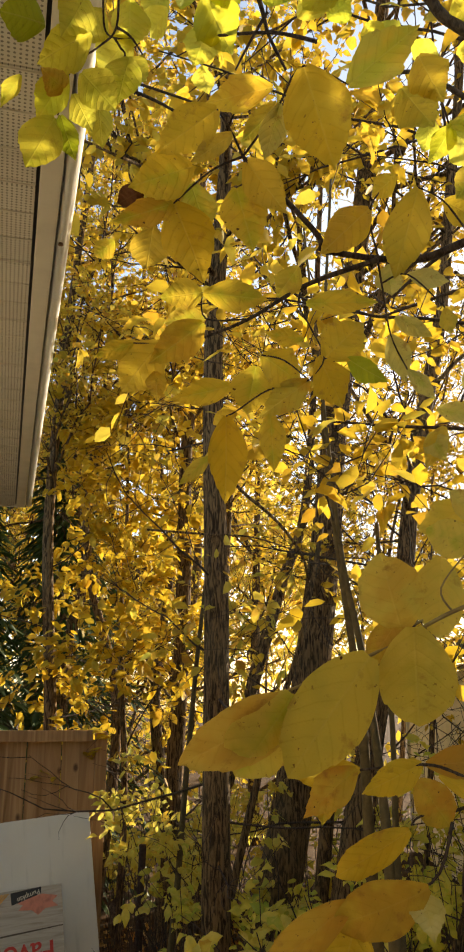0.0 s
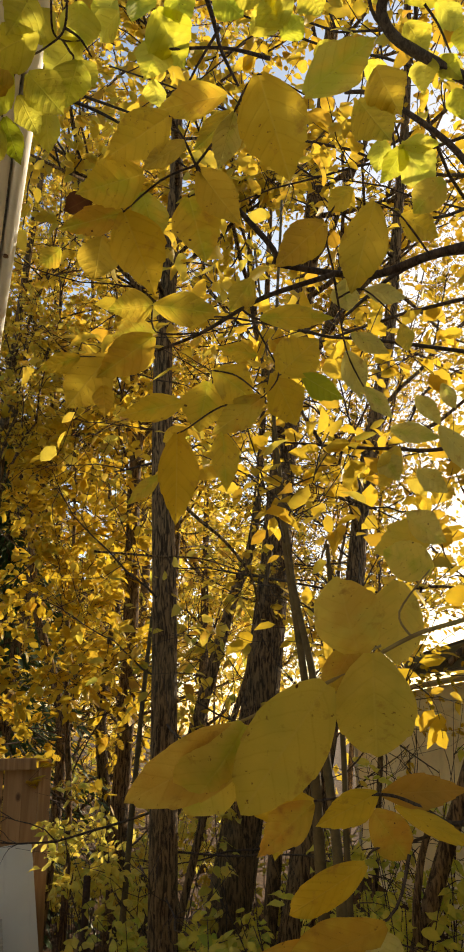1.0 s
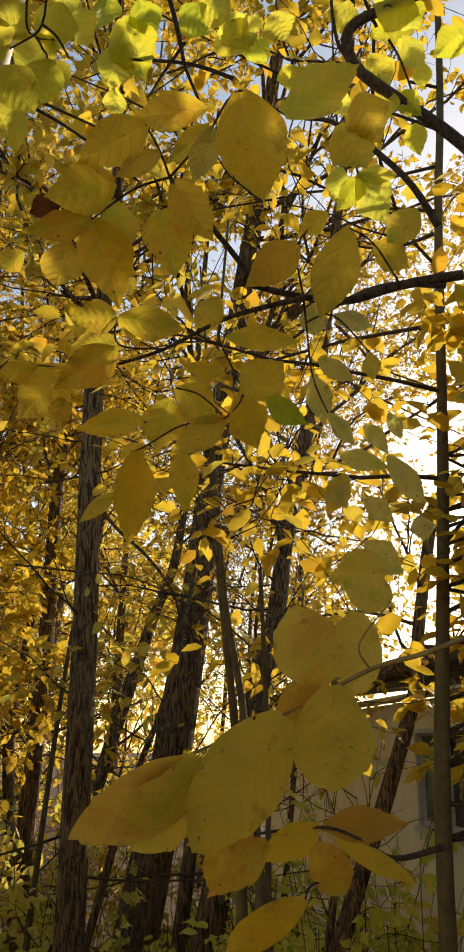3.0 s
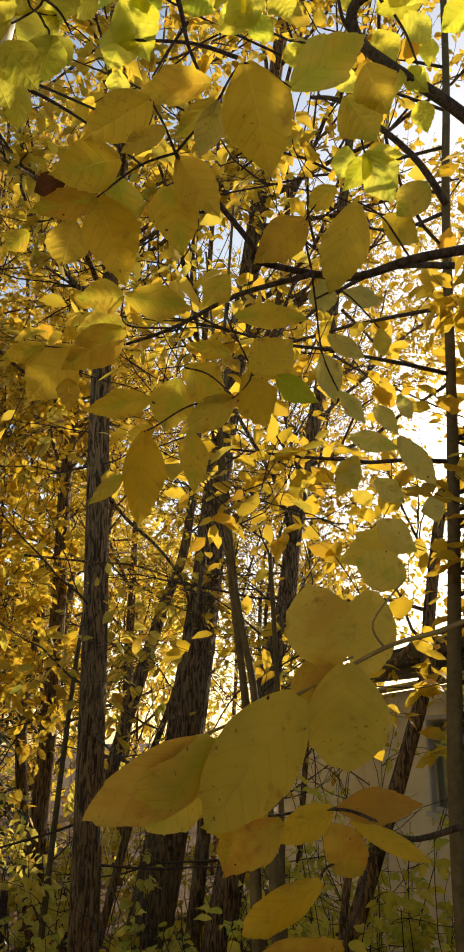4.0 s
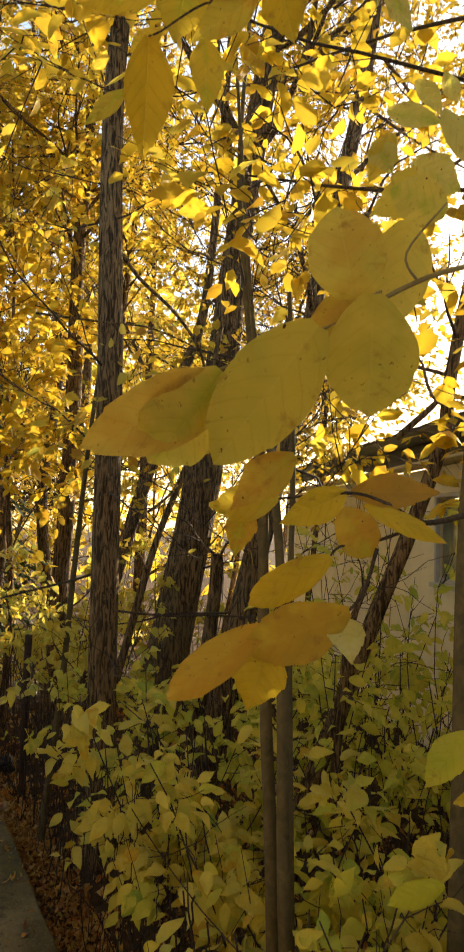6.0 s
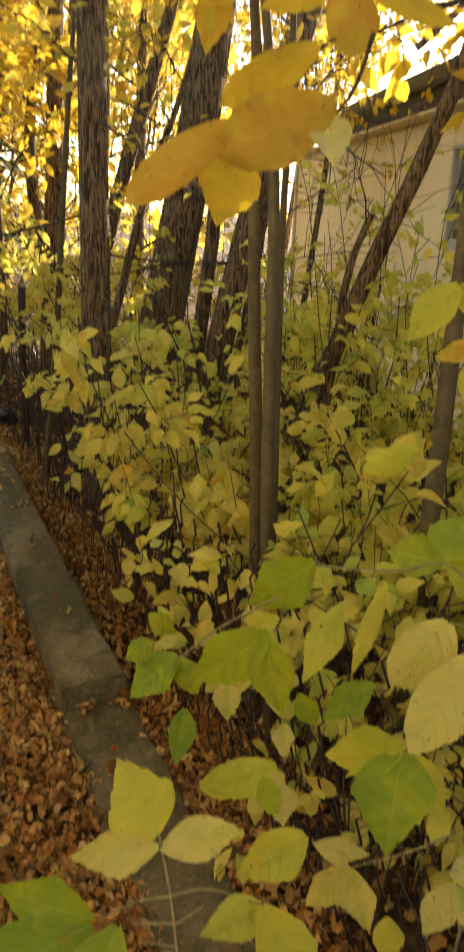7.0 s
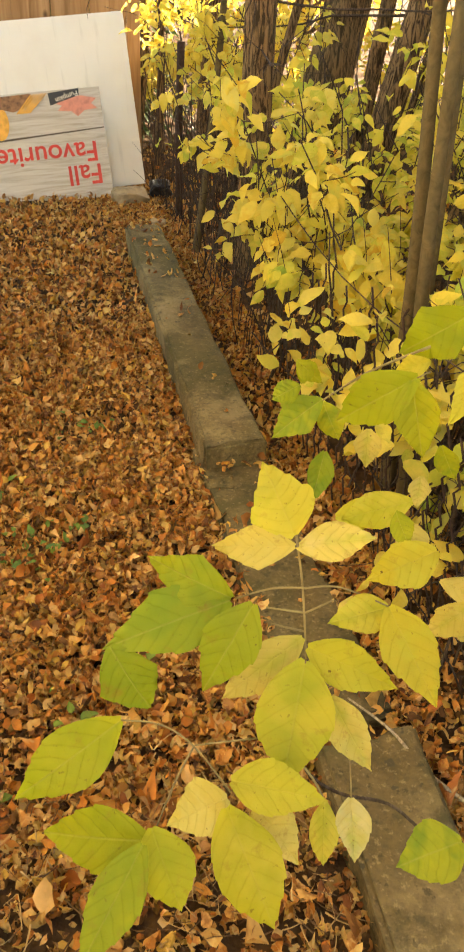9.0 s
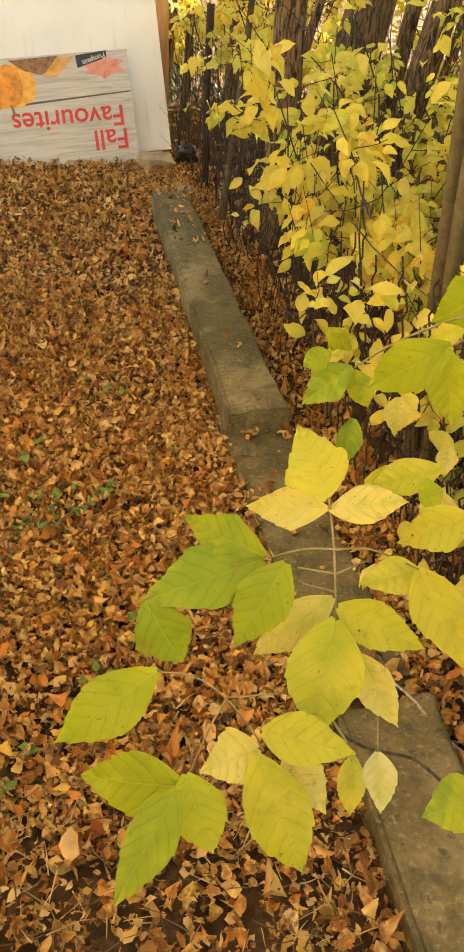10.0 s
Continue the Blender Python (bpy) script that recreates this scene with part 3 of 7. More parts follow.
def make_litter():
    rng = np.random.default_rng(4)
    zones = [(1.0, 3.9, -0.84, 0.50, 32000, 0.034), (-0.6, 1.0, -0.84, 0.50, 9000, 0.029), (3.9, 6.7, -1.6, 0.50, 12500, 0.042), (0.3, 2.2, 0.72, 2.0, 4500, 0.036), (5.0, 6.5, 0.44, 0.74, 2600, 0.034), (0.9, 2.6, -0.8, 0.48, 9000, 0.033), (0.0, 6.0, -0.9, 0.48, 2600, 0.054), (3.9, 9.0, -5.0, -1.6, 2500, 0.05), (-0.5, 6.6, 0.68, 0.95, 9000, 0.036), (0.0, 8.0, 0.95, 3.0, 4500, 0.065), (6.5, 9.0, -3, 1.0, 1500, 0.06)]
    P, S = [], []
    for s0, s1, q0, q1, n, size in zones:
        s, q = rng.uniform(s0, s1, n), rng.uniform(q0, q1, n)
        x, y = -LB * s + LA * q, LA * s + LB * q
        z = np.array([ground_height(a, b) for a, b in zip(x, y)]) + rng.uniform(-0.012, 0.022, n)
        P.append(np.stack([x, y, z], 1))
        S.append(size * rng.uniform(0.42, 1.35, n))
    # thinning out all around
    n = 6000
    x, y = rng.normal(0.3, 2.6, n), rng.normal(-0.5, 2.6, n)
    s, q = -LB * x + LA * y, LA * x + LB * y
    out = ((s < -0.4) | (q > 0.95)) & ~((q < -0.84) & (s > -0.5)) & ~((x > 2.5) & (y > 0.9))
    x, y = x[out], y[out]
    P.append(np.stack([x, y, np.array([ground_height(a, b) for a, b in zip(x, y)]) + rng.uniform(-0.008, 0.015, len(x))], 1))
    S.append(0.045 * rng.uniform(0.6, 1.3, len(x)))
    # a few that lie on the concrete
    for s0, s1, q0, q1, z, n in ((2.5, 5.0, 0.49, 0.66, 0.125, 26), (4.0, 5.0, 0.50, 0.68, 0.125, 60), (1.3, 2.4, 0.50, 0.68, 0.035, 14), (2.26, 2.5, 0.50, 0.72, 0.06, 40), (1.14, 1.32, 0.46, 0.75, 0.03, 40)):
        s, q = rng.uniform(s0, s1, n), rng.uniform(q0, q1, n)
        P.append(np.stack([-LB * s + LA * q, LA * s + LB * q, np.full(n, z)], 1))
        S.append(0.05 * rng.uniform(0.5, 1.2, n))
    P, S = np.concatenate(P), np.concatenate(S)
    thin = np.array([noise.noise((p[0] * 2.3, p[1] * 2.3, 5.0)) + 0.5 * noise.noise((p[0] * 7, p[1] * 7, 9.0)) for p in P])
    keep = (thin > -0.22) | (rng.random(len(P)) < 0.45)
    P, S = P[keep], S[keep]
    n = len(P)
    a = rng.uniform(0, 2 * np.pi, n)
    ahead = np.stack([np.cos(a), np.sin(a), rng.normal(0, 0.22, n)], 1)
    up = np.stack([rng.normal(0, 0.5, n), rng.normal(0, 0.5, n), np.where(rng.random(n) < 0.8, 1.0, -1.0)], 1)
    me = leaf_cloud("leaf_litter", P, ahead, up, S, DRY, 7)
    tagged(mesh_ob("leaf_litter", me, leaf_litter), "brown and orange dry fallen leaves covering the ground", "leaf litter", kind="stuff")

    # larger broad leaves, curled up as they dried
    broad = [leaf_shape(6, 2, w, 0.10, 4, f, d, c, lobe=lo, seed=i + 60, uneven=0.16) for i, (w, f, d, c, lo) in enumerate(((0.62, 0.5, 0.15, 0.5, 0.0), (0.70, -0.3, 0.2, 0.7, 0.3), (0.55, 0.6, 0.1, -0.3, 0.0), (0.75, 0.2, 0.25, 0.8, 0.5), (0.60, -0.4, 0.1, 0.5, 0.2)))]
    n = 800
    s, q = np.concatenate([rng.uniform(0.5, 2.2, 380), rng.uniform(2.2, 6.0, 420)]), rng.uniform(-0.8, 0.46, n)
    right = rng.random(n) < 0.16
    q = np.where(right, rng.uniform(0.72, 1.1, n), q)
    x, y = -LB * s + LA * q, LA * s + LB * q
    z = np.array([ground_height(a, b) for a, b in zip(x, y)]) + rng.uniform(0.010, 0.026, n)
    a = rng.uniform(0, 2 * np.pi, n)
    me = leaf_cloud("leaf_litter", np.stack([x, y, z], 1), np.stack([np.cos(a), np.sin(a), rng.normal(0, 0.12, n)], 1), np.stack([rng.normal(0, 0.3, n), rng.normal(0, 0.3, n), np.where(rng.random(n) < 0.6, 1.0, -1.0)], 1), rng.uniform(0.028, 0.050, n), broad, 9)
    tagged(mesh_ob("leaf_litter", me, leaf_litter), "larger curled tan and orange leaves among the litter", "leaf litter", kind="stuff")


make_litter()


# ---- concrete beams and rubble ----
def rough_block(name, length, width, height, seed, cuts=26, chip=0.012):
    bm = bmesh.new()
    bmesh.ops.create_cube(bm, size=1.0)
    bmesh.ops.scale(bm, vec=(width, length, height), verts=bm.verts)
    along = [e for e in bm.edges if abs(e.verts[0].co.y - e.verts[1].co.y) > length * 0.5]
    bmesh.ops.subdivide_edges(bm, edges=along, cuts=cuts, use_grid_fill=True)
    across = [e for e in bm.edges if abs(e.verts[0].co.x - e.verts[1].co.x) > width * 0.5]
    bmesh.ops.subdivide_edges(bm, edges=across, cuts=4, use_grid_fill=True)
    sharp = [e for e in bm.edges if len(e.link_faces) == 2 and e.calc_face_angle() > 1.0]
    bmesh.ops.bevel(bm, geom=sharp, offset=0.012, segments=2, affect="EDGES")
    for v in bm.verts:
        c = v.co
        d = noise.noise_vector((c.x * 9 + seed, c.y * 5, c.z * 9)) * chip * 0.55 + noise.noise_vector((c.x * 30, c.y * 30 + seed, c.z * 30)) * chip * 0.3
        edge = max(0.0, abs(c.y) / (length / 2) - 0.94) * 16
        v.co += d * (1 + 2.0 * edge)
        v.co.z += 0.006 * noise.noise((c.y * 3, seed, 0)) * (1 if c.z > 0 else 0)
    me = bpy.data.meshes.new(name)
    bm.to_mesh(me)
    bm.free()
    return me


def beam(s0, s1, q0, q1, top, height, seed, label, yaw=0.0, pitch=0.0, material=concrete):
    me = rough_block("concrete_beam", s1 - s0, q1 - q0, height, seed)
    mid = lane((s0 + s1) / 2, (q0 + q1) / 2, top - height / 2)
    ob = mesh_ob("concrete_beam", me, material, m=Matrix.Translation(mid) @ LANE @ pose(0, 0, 0, pitch, 0, yaw))
    tagged(ob, label, "concrete beam", "concrete edging beams")


beam(2.33, 5.05, 0.468, 0.675, 0.12, 0.17, 1.0, "weathered grey concrete beam edging the leafy ground")
beam(1.22, 2.50, 0.465, 0.70, 0.03, 0.14, 5.0, "sunken mossy concrete beam, nearly level with the leaves", 1.0, material=concrete_mossy)
beam(-0.9, 1.16, 0.487, 0.705, 0.06, 0.16, 9.0, "pitted concrete beam end with dark moss stains", -0.6, material=concrete_mossy)


def stone(at, size, seed, label, material=stone_mat, name="stone"):
    bm = bmesh.new()
    bmesh.ops.create_icosphere(bm, subdivisions=3, radius=0.5)
    for v in bm.verts:
        c = v.co.copy()
        c = Vector([max(-0.36, min(0.36, a)) for a in c])
        v.co = Vector((c.x * size[0], c.y * size[1], c.z * size[2])) * 1.35 + noise.noise_vector(c * 3 + Vector((seed, 0, 0))) * 0.30 * min(size)
    ob = part(name, bm, material, m=Matrix.Translation(at) @ LANE, smooth=False)
    return tagged(ob, label, name)


stone(lane(6.10, 0.60, 0.035), (0.26, 0.26, 0.10), 2.0, "flat brown stone slab propping the boards")
stone(lane(5.45, 0.72, 0.01), (0.10, 0.09, 0.05), 6.0, "small grey stone beside the concrete beam")
stone(lane(2.24, 0.50, 0.01), (0.09, 0.07, 0.07), 7.0, "broken concrete chip at the beam's end", concrete, "concrete_chip")
stone(lane(6.25, 0.84, 0.05), (0.15, 0.17, 0.11), 3.0, "crumpled black plastic bag beside the boards", plastic_black, "plastic_bag")


# ---- cedar fence behind the boards ----
def make_fence():
    root = thing("wooden_fence", "brown cedar board fence with a top rail", "fence", lane(6.75, -0.4, 0))
    plank = box((0.1335, 0.018, 1.62), bevel=0.004)
    me = bpy.data.meshes.new("plank")
    plank.to_mesh(me)
    plank.free()
    rng = random.Random(3)
    for k in range(22):
        q = 0.615 - k * 0.134
        mesh_ob("plank", me, cedar, root, m=Matrix.Translation(lane(6.74 + rng.uniform(-0.003, 0.003), q, 0.85)) @ LANE @ pose(0, 0, 0, 0, rng.uniform(-0.5, 0.5), 0))
    for q in (0.715, -1.10, -2.9):
        part("post", box((0.09, 0.09, 1.74), bevel=0.005), cedar, root, "cedar fence post", m=Matrix.Translation(lane(6.74, q, 0.86)) @ LANE)
    part("top_rail", box((3.55, 0.05, 0.085), bevel=0.005), cedar, root, m=Matrix.Translation(lane(6.70, -1.13, 1.70)) @ LANE)
    part("bottom_rail", box((3.55, 0.04, 0.085), bevel=0.005), cedar, root, m=Matrix.Translation(lane(6.79, -1.13, 0.30)) @ LANE)


make_fence()


# ---- boards that lean on it ----
def leaning(s_foot, s_top, q, z, width, height, roll):
    """The pose of a sheet whose lower right corner stands at s_foot, q, z. Local x: along its width to the right, z: up."""
    back = math.degrees(math.asin((s_top - s_foot) / height))
    return Matrix.Translation(lane(s_foot, q, z)) @ LANE @ pose(0, 0, 0, -back, -roll, 0)


def make_boards():
    m = leaning(6.36, 6.60, 0.745, 0.06, 2.4, 1.13, 6.0)
    ob = part("white_board", box((2.2, 0.016, 1.13), (-1.1, 0, 0.565), 0.003), white_board, m=m)
    tagged(ob, "large plain white board leaning on the cedar fence", "board")
    m = leaning(6.19, 6.34, 0.50, 0.015, 1.6, 0.72, 5.6)
    root = thing("poster_board", "upside-down advertising board with red words, on the leaves", "sign")
    w, h = 1.5, 0.715
    board = part("board", box((w, 0.012, h), (-w / 2, 0, h / 2), 0.002), poster_planks, root, m=m)

    def flat(name, pts, material, off, label=""):
        bm = bmesh.new()
        vs = [bm.verts.new((x, -0.006 - off, z)) for x, z in pts]
        bm.faces.new(vs)
        got = bmesh.ops.extrude_face_region(bm, geom=bm.faces[:])
        bmesh.ops.translate(bm, vec=(0, -0.0012, 0), verts=[g for g in got["geom"] if isinstance(g, bmesh.types.BMVert)])
        bmesh.ops.recalc_face_normals(bm, faces=bm.faces)
        return part(name, bm, material, root, label, m=m)

    def blob(cx, cz, rx, rz, n=28, wav=0.06, k=5):
        return [(cx + rx * math.cos(a) * (1 + wav * math.cos(k * a)), cz + rz * math.sin(a) * (1 + wav * math.cos(k * a))) for a in (2 * math.pi * i / n for i in range(n))]

    flat("plank_gap", [(-w + 0.01, 0.385), (-0.004, 0.452), (-0.004, 0.460), (-w + 0.01, 0.405)], poster_dark, 0.0012, "dark printed gap between planks")
    # the picture hangs upside down: pumpkin, basket, leaf and price tag
    for k, x in enumerate((-0.93, -0.71, -0.875, -0.765, -0.82)):
        flat("pumpkin_picture", blob(x, 0.545, 0.062 + 0.008 * k, 0.135 - 0.02 * (abs(x + 0.82) > 0.08), 24, 0.0), (poster_orange, poster_amber)[k % 2], 0.0012 + 0.0004 * k, "printed orange pumpkin")
    flat("pumpkin_stem", [(-0.83, 0.43), (-0.815, 0.43), (-0.80, 0.365), (-0.82, 0.365)], poster_brown, 0.0036)
    flat("basket_picture", [(-0.80, 0.70), (-0.47, 0.706), (-0.45, 0.67), (-0.52, 0.62), (-0.60, 0.60), (-0.70, 0.63)], poster_brown, 0.0038, "printed brown basket of seeds")
    for k in range(6):
        flat("straw_picture", [(-0.47 + 0.02 * k, 0.70), (-0.458 + 0.02 * k, 0.70), (-0.57 + 0.016 * k, 0.585), (-0.58 + 0.016 * k, 0.59)], poster_amber, 0.0042)
    flat("bowl_picture", blob(-1.0, 0.53, 0.07, 0.09, wav=0.0), poster_teal, 0.0040, "printed grey-green bowl")
    flat("leaf_picture", [(-0.33, 0.64), (-0.28, 0.665), (-0.22, 0.655), (-0.14, 0.67), (-0.03, 0.645), (-0.07, 0.615), (-0.03, 0.58), (-0.12, 0.575), (-0.17, 0.54), (-0.21, 0.575), (-0.30, 0.585), (-0.27, 0.615)], poster_pink, 0.0012, "printed pink maple leaf")
    flat("tag_picture", [(-0.345, 0.622), (-0.145, 0.672), (-0.140, 0.716), (-0.352, 0.700)], poster_black, 0.0020, "printed black name tag")

    def words(text, x, z, size, material, off, turn=180.0, label=""):
        cu = bpy.data.curves.new("words", "FONT")
        cu.body, cu.size, cu.extrude, cu.offset = text, size, 0.0006, size * 0.012
        tmp = bpy.data.objects.new("words", cu)
        scene.collection.objects.link(tmp)
        bpy.context.view_layer.update()
        me = bpy.data.meshes.new_from_object(tmp.evaluated_get(bpy.context.evaluated_depsgraph_get()))
        bpy.data.objects.remove(tmp)
        at = m @ pose(x, -0.0075 - off, z, 90, 0, 0) @ pose(0, 0, 0, 0, 0, turn)
        bm = bmesh.new()
        bm.from_mesh(me)
        bmesh.ops.remove_doubles(bm, verts=bm.verts, dist=1e-5)
        left = set(bm.verts)
        while left:
            # one letter: all that hangs together
            found, todo = set(), [min(left, key=lambda v: v.index)]
            while todo:
                v = todo.pop()
                if v in found:
                    continue
                found.add(v)
                todo += [e.other_vert(v) for e in v.link_edges]
            left -= found
            one = bmesh.new()
            twin = {v: one.verts.new(v.co) for v in sorted(found, key=lambda v: v.index)}
            for f in bm.faces:
                if f.verts[0] in found:
                    one.faces.new([twin[v] for v in f.verts])
            part("printed_letter", one, material, root, label, m=at)
        bm.free()

    words("Fall", -0.055, 0.222, 0.185, poster_red, 0.0, label="red printed letter")
    words("Favourites", -0.065, 0.372, 0.185, poster_red, 0.0, label="red printed letter")
    words("Pumpkin", -0.155, 0.702, 0.046, poster_cream, 0.002, 194.0, label="small cream printed letter")


make_boards()


# ---- chain-link fence along the beams ----
def chain_wire(t, points, r, sides=4):
    t.add(points, r, r, sides)


def make_chain_link():
    root = thing("chain_link_fence", "old rusted chain-link wire fence overgrown with stems", "fence", lane(3.0, 0.86, 0))
    rng = random.Random(8)

    def woven(name, s0, s1, pitch, height, sag):
        t = Tubes()
        n = int((s1 - s0) / pitch)
        for k in range(n):
            s, pts = s0 + k * pitch, []
            if rng.random() < (0.12 if s < 2.6 else 0.3):
                continue
            side = 1
            steps = int(height * rng.uniform(0.6, 1.1) / (pitch * 0.5))
            phase = rng.uniform(-0.01, 0.01)
            for j in range(steps + 1):
                z = 0.02 + j * pitch * 0.5
                side = -side
                bend = sag * math.sin(s * 1.7 + z * 2.1) + 0.02 * noise.noise((s * 3, z * 3, 1))
                pts.append(lane(s + side * pitch * 0.26 + phase, 0.865 + bend + side * 0.003, z))
            chain_wire(t, pts, 0.0030 if s < 2.6 else 0.0019, 4)
        mesh_ob(name, t.mesh(name), rust_wire, root)

    woven("wire_mesh", 1.2, 3.0, 0.07, 0.72, 0.03)
    woven("wire_mesh", 3.0, 7.2, 0.07, 0.95, 0.05)
    woven("wire_mesh", 0.0, 1.2, 0.07, 0.60, 0.03)
    t = Tubes()
    t.add([lane(s, 0.865 + 0.03 * math.sin(s * 1.7), 0.74 + 0.05 * math.sin(s * 2.3) + (0.18 if s > 3 else 0)) for s in np.arange(0, 7.3, 0.25)], 0.002, 0.002, 5)
    mesh_ob("top_wire", t.mesh("top_wire"), rust_wire, root)
    for s in (5.6,):
        t = Tubes()
        t.add([lane(s, 0.88, 0.0), lane(s + 0.03, 0.88, 0.6), lane(s + 0.02, 0.89, 1.05)], 0.024, 0.024, 10)
        mesh_ob("post", t.mesh("post"), rust_wire, root, "rusted steel fence post")


make_chain_link()


# ---- garage beyond the trees ----
def make_garage():
    root = thing("garage", "cream clapboard garage with a dark eave and a window", "house", (2.6, 8, 0))
    # the unseen stretch back to y0 is added to cut sky light near the camera
    y0, y1, top = -5.0, 12.4, 2.32
    wy0, wy1, wz0, wz1 = 5.30, 6.50, 1.38, 2.06
    part("wall", box((0.12, y1 - y0, wz0), (2.62, (y0 + y1) / 2, wz0 / 2)), siding, root)
    part("wall", box((0.12, y1 - y0, top - wz1), (2.62, (y0 + y1) / 2, (top + wz1) / 2)), siding, root)
    part("wall", box((0.12, wy0 - y0, wz1 - wz0), (2.62, (y0 + wy0) / 2, (wz0 + wz1) / 2)), siding, root)
    part("wall", box((0.12, y1 - wy1, wz1 - wz0), (2.62, (y1 + wy1) / 2, (wz0 + wz1) / 2)), siding, root)
    part("wall", box((7.0, 0.12, top), (6.18, y1 - 0.06, top / 2)), siding, root)
    part("wall", box((7.0, 0.12, top), (6.18, y0 + 0.06, top / 2)), siding, root)
    # lapped boards: each course leans out at its foot
    step = 0.115

    def lap(a, b):
        bm = bmesh.new()
        for y in (a, b):
            bm.verts.new((2.562, y, 0.0)), bm.verts.new((2.538, y, 0.0)), bm.verts.new((2.552, y, step + 0.004)), bm.verts.new((2.562, y, step + 0.004))
        v = list(bm.verts)
        for f in ((0, 1, 2, 3), (7, 6, 5, 4), (1, 5, 6, 2), (0, 4, 5, 1), (2, 6, 7, 3)):
            bm.faces.new([v[k] for k in f])
        bmesh.ops.recalc_face_normals(bm, faces=bm.faces)
        me = bpy.data.meshes.new("clapboard")
        bm.to_mesh(me)
        bm.free()
        return me

    whole, near, far = lap(y0, y1), lap(y0, wy0 - 0.06), lap(wy1 + 0.06, y1)
    for k in range(int(top / step)):
        z = 0.12 + k * step
        if z + step > top:
            break
        cut = z + step > wz0 - 0.05 and z < wz1 + 0.05
        for me in ((near, far) if cut else (whole,)):
            mesh_ob("clapboard", me, siding, root, m=Matrix.Translation((0, 0, z)))
    # eave
    part("fascia", box((0.03, y1 - y0 + 0.8, 0.17), (2.36, (y0 + y1) / 2, 2.50), 0.004), trim_and_gap_dark, root, "dark painted fascia board")
    part("soffit", box((0.24, y1 - y0 + 0.7, 0.02), (2.49, (y0 + y1) / 2, 2.345)), siding, root)
    part("gutter", box((0.10, y1 - y0 + 0.8, 0.10), (2.295, (y0 + y1) / 2, 2.53), 0.02), trim_and_gap_dark, root, "dark eave gutter")
    bm = bmesh.new()
    pts = [(2.25, 2.60), (6.2, 3.05), (10.1, 2.60), (10.1, 2.54), (6.2, 2.97), (2.25, 2.55)]
    ends = [[bm.verts.new((x, y, z)) for x, z in pts] for y in (y0 - 0.4, y1 + 0.35)]
    bm.faces.new(ends[0]), bm.faces.new(ends[1][::-1])
    for k in range(6):
        bm.faces.new((ends[0][k], ends[1][k], ends[1][(k + 1) % 6], ends[0][(k + 1) % 6]))
    bmesh.ops.recalc_face_normals(bm, faces=bm.faces)
    part("roof", bm, shingle, root, "low dark shingle roof")
    part("corner_trim", box((0.05, 0.09, top - 0.1), (2.535, y1 - 0.03, top / 2), 0.004), frame_white, root)
    # window
    win = part("window", box((0.03, wy1 - wy0, 0.04), (2.57, (wy0 + wy1) / 2, wz0 + 0.02), 0.003), frame_white, root, "white framed sliding window")
    part("frame", box((0.04, 0.035, wz1 - wz0 + 0.08), (2.545, wy0, (wz0 + wz1) / 2), 0.004), frame_white, win)
    part("frame", box((0.04, 0.035, wz1 - wz0 + 0.08), (2.545, wy1, (wz0 + wz1) / 2), 0.004), frame_white, win)
    part("frame", box((0.04, wy1 - wy0 + 0.05, 0.035), (2.543, (wy0 + wy1) / 2, wz1 + 0.02), 0.004), frame_white, win)
    part("sill", box((0.08, wy1 - wy0 + 0.1, 0.04), (2.535, (wy0 + wy1) / 2, wz0 - 0.02), 0.004), frame_white, win)
    part("mullion", box((0.04, 0.045, wz1 - wz0), (2.56, 5.95, (wz0 + wz1) / 2), 0.004), frame_white, win)
    for a, b in ((wy0 + 0.025, 5.928), (5.972, wy1 - 0.025)):
        pane = part("pane", box((0.004, b - a, wz1 - wz0 - 0.05), (2.585, (a + b) / 2, (wz0 + wz1) / 2 + 0.01)), glass, win)
        pane.visible_shadow = False
    # the room's darkness is painted on a sheet behind the panes
    part("dark_room_sheet", box((0.02, wy1 - wy0 + 0.3, wz1 - wz0 + 0.3), (2.80, (wy0 + wy1) / 2, (wz0 + wz1) / 2)), room_dark, win, "dark sheet standing in for the unlit room behind the glass")


make_garage()


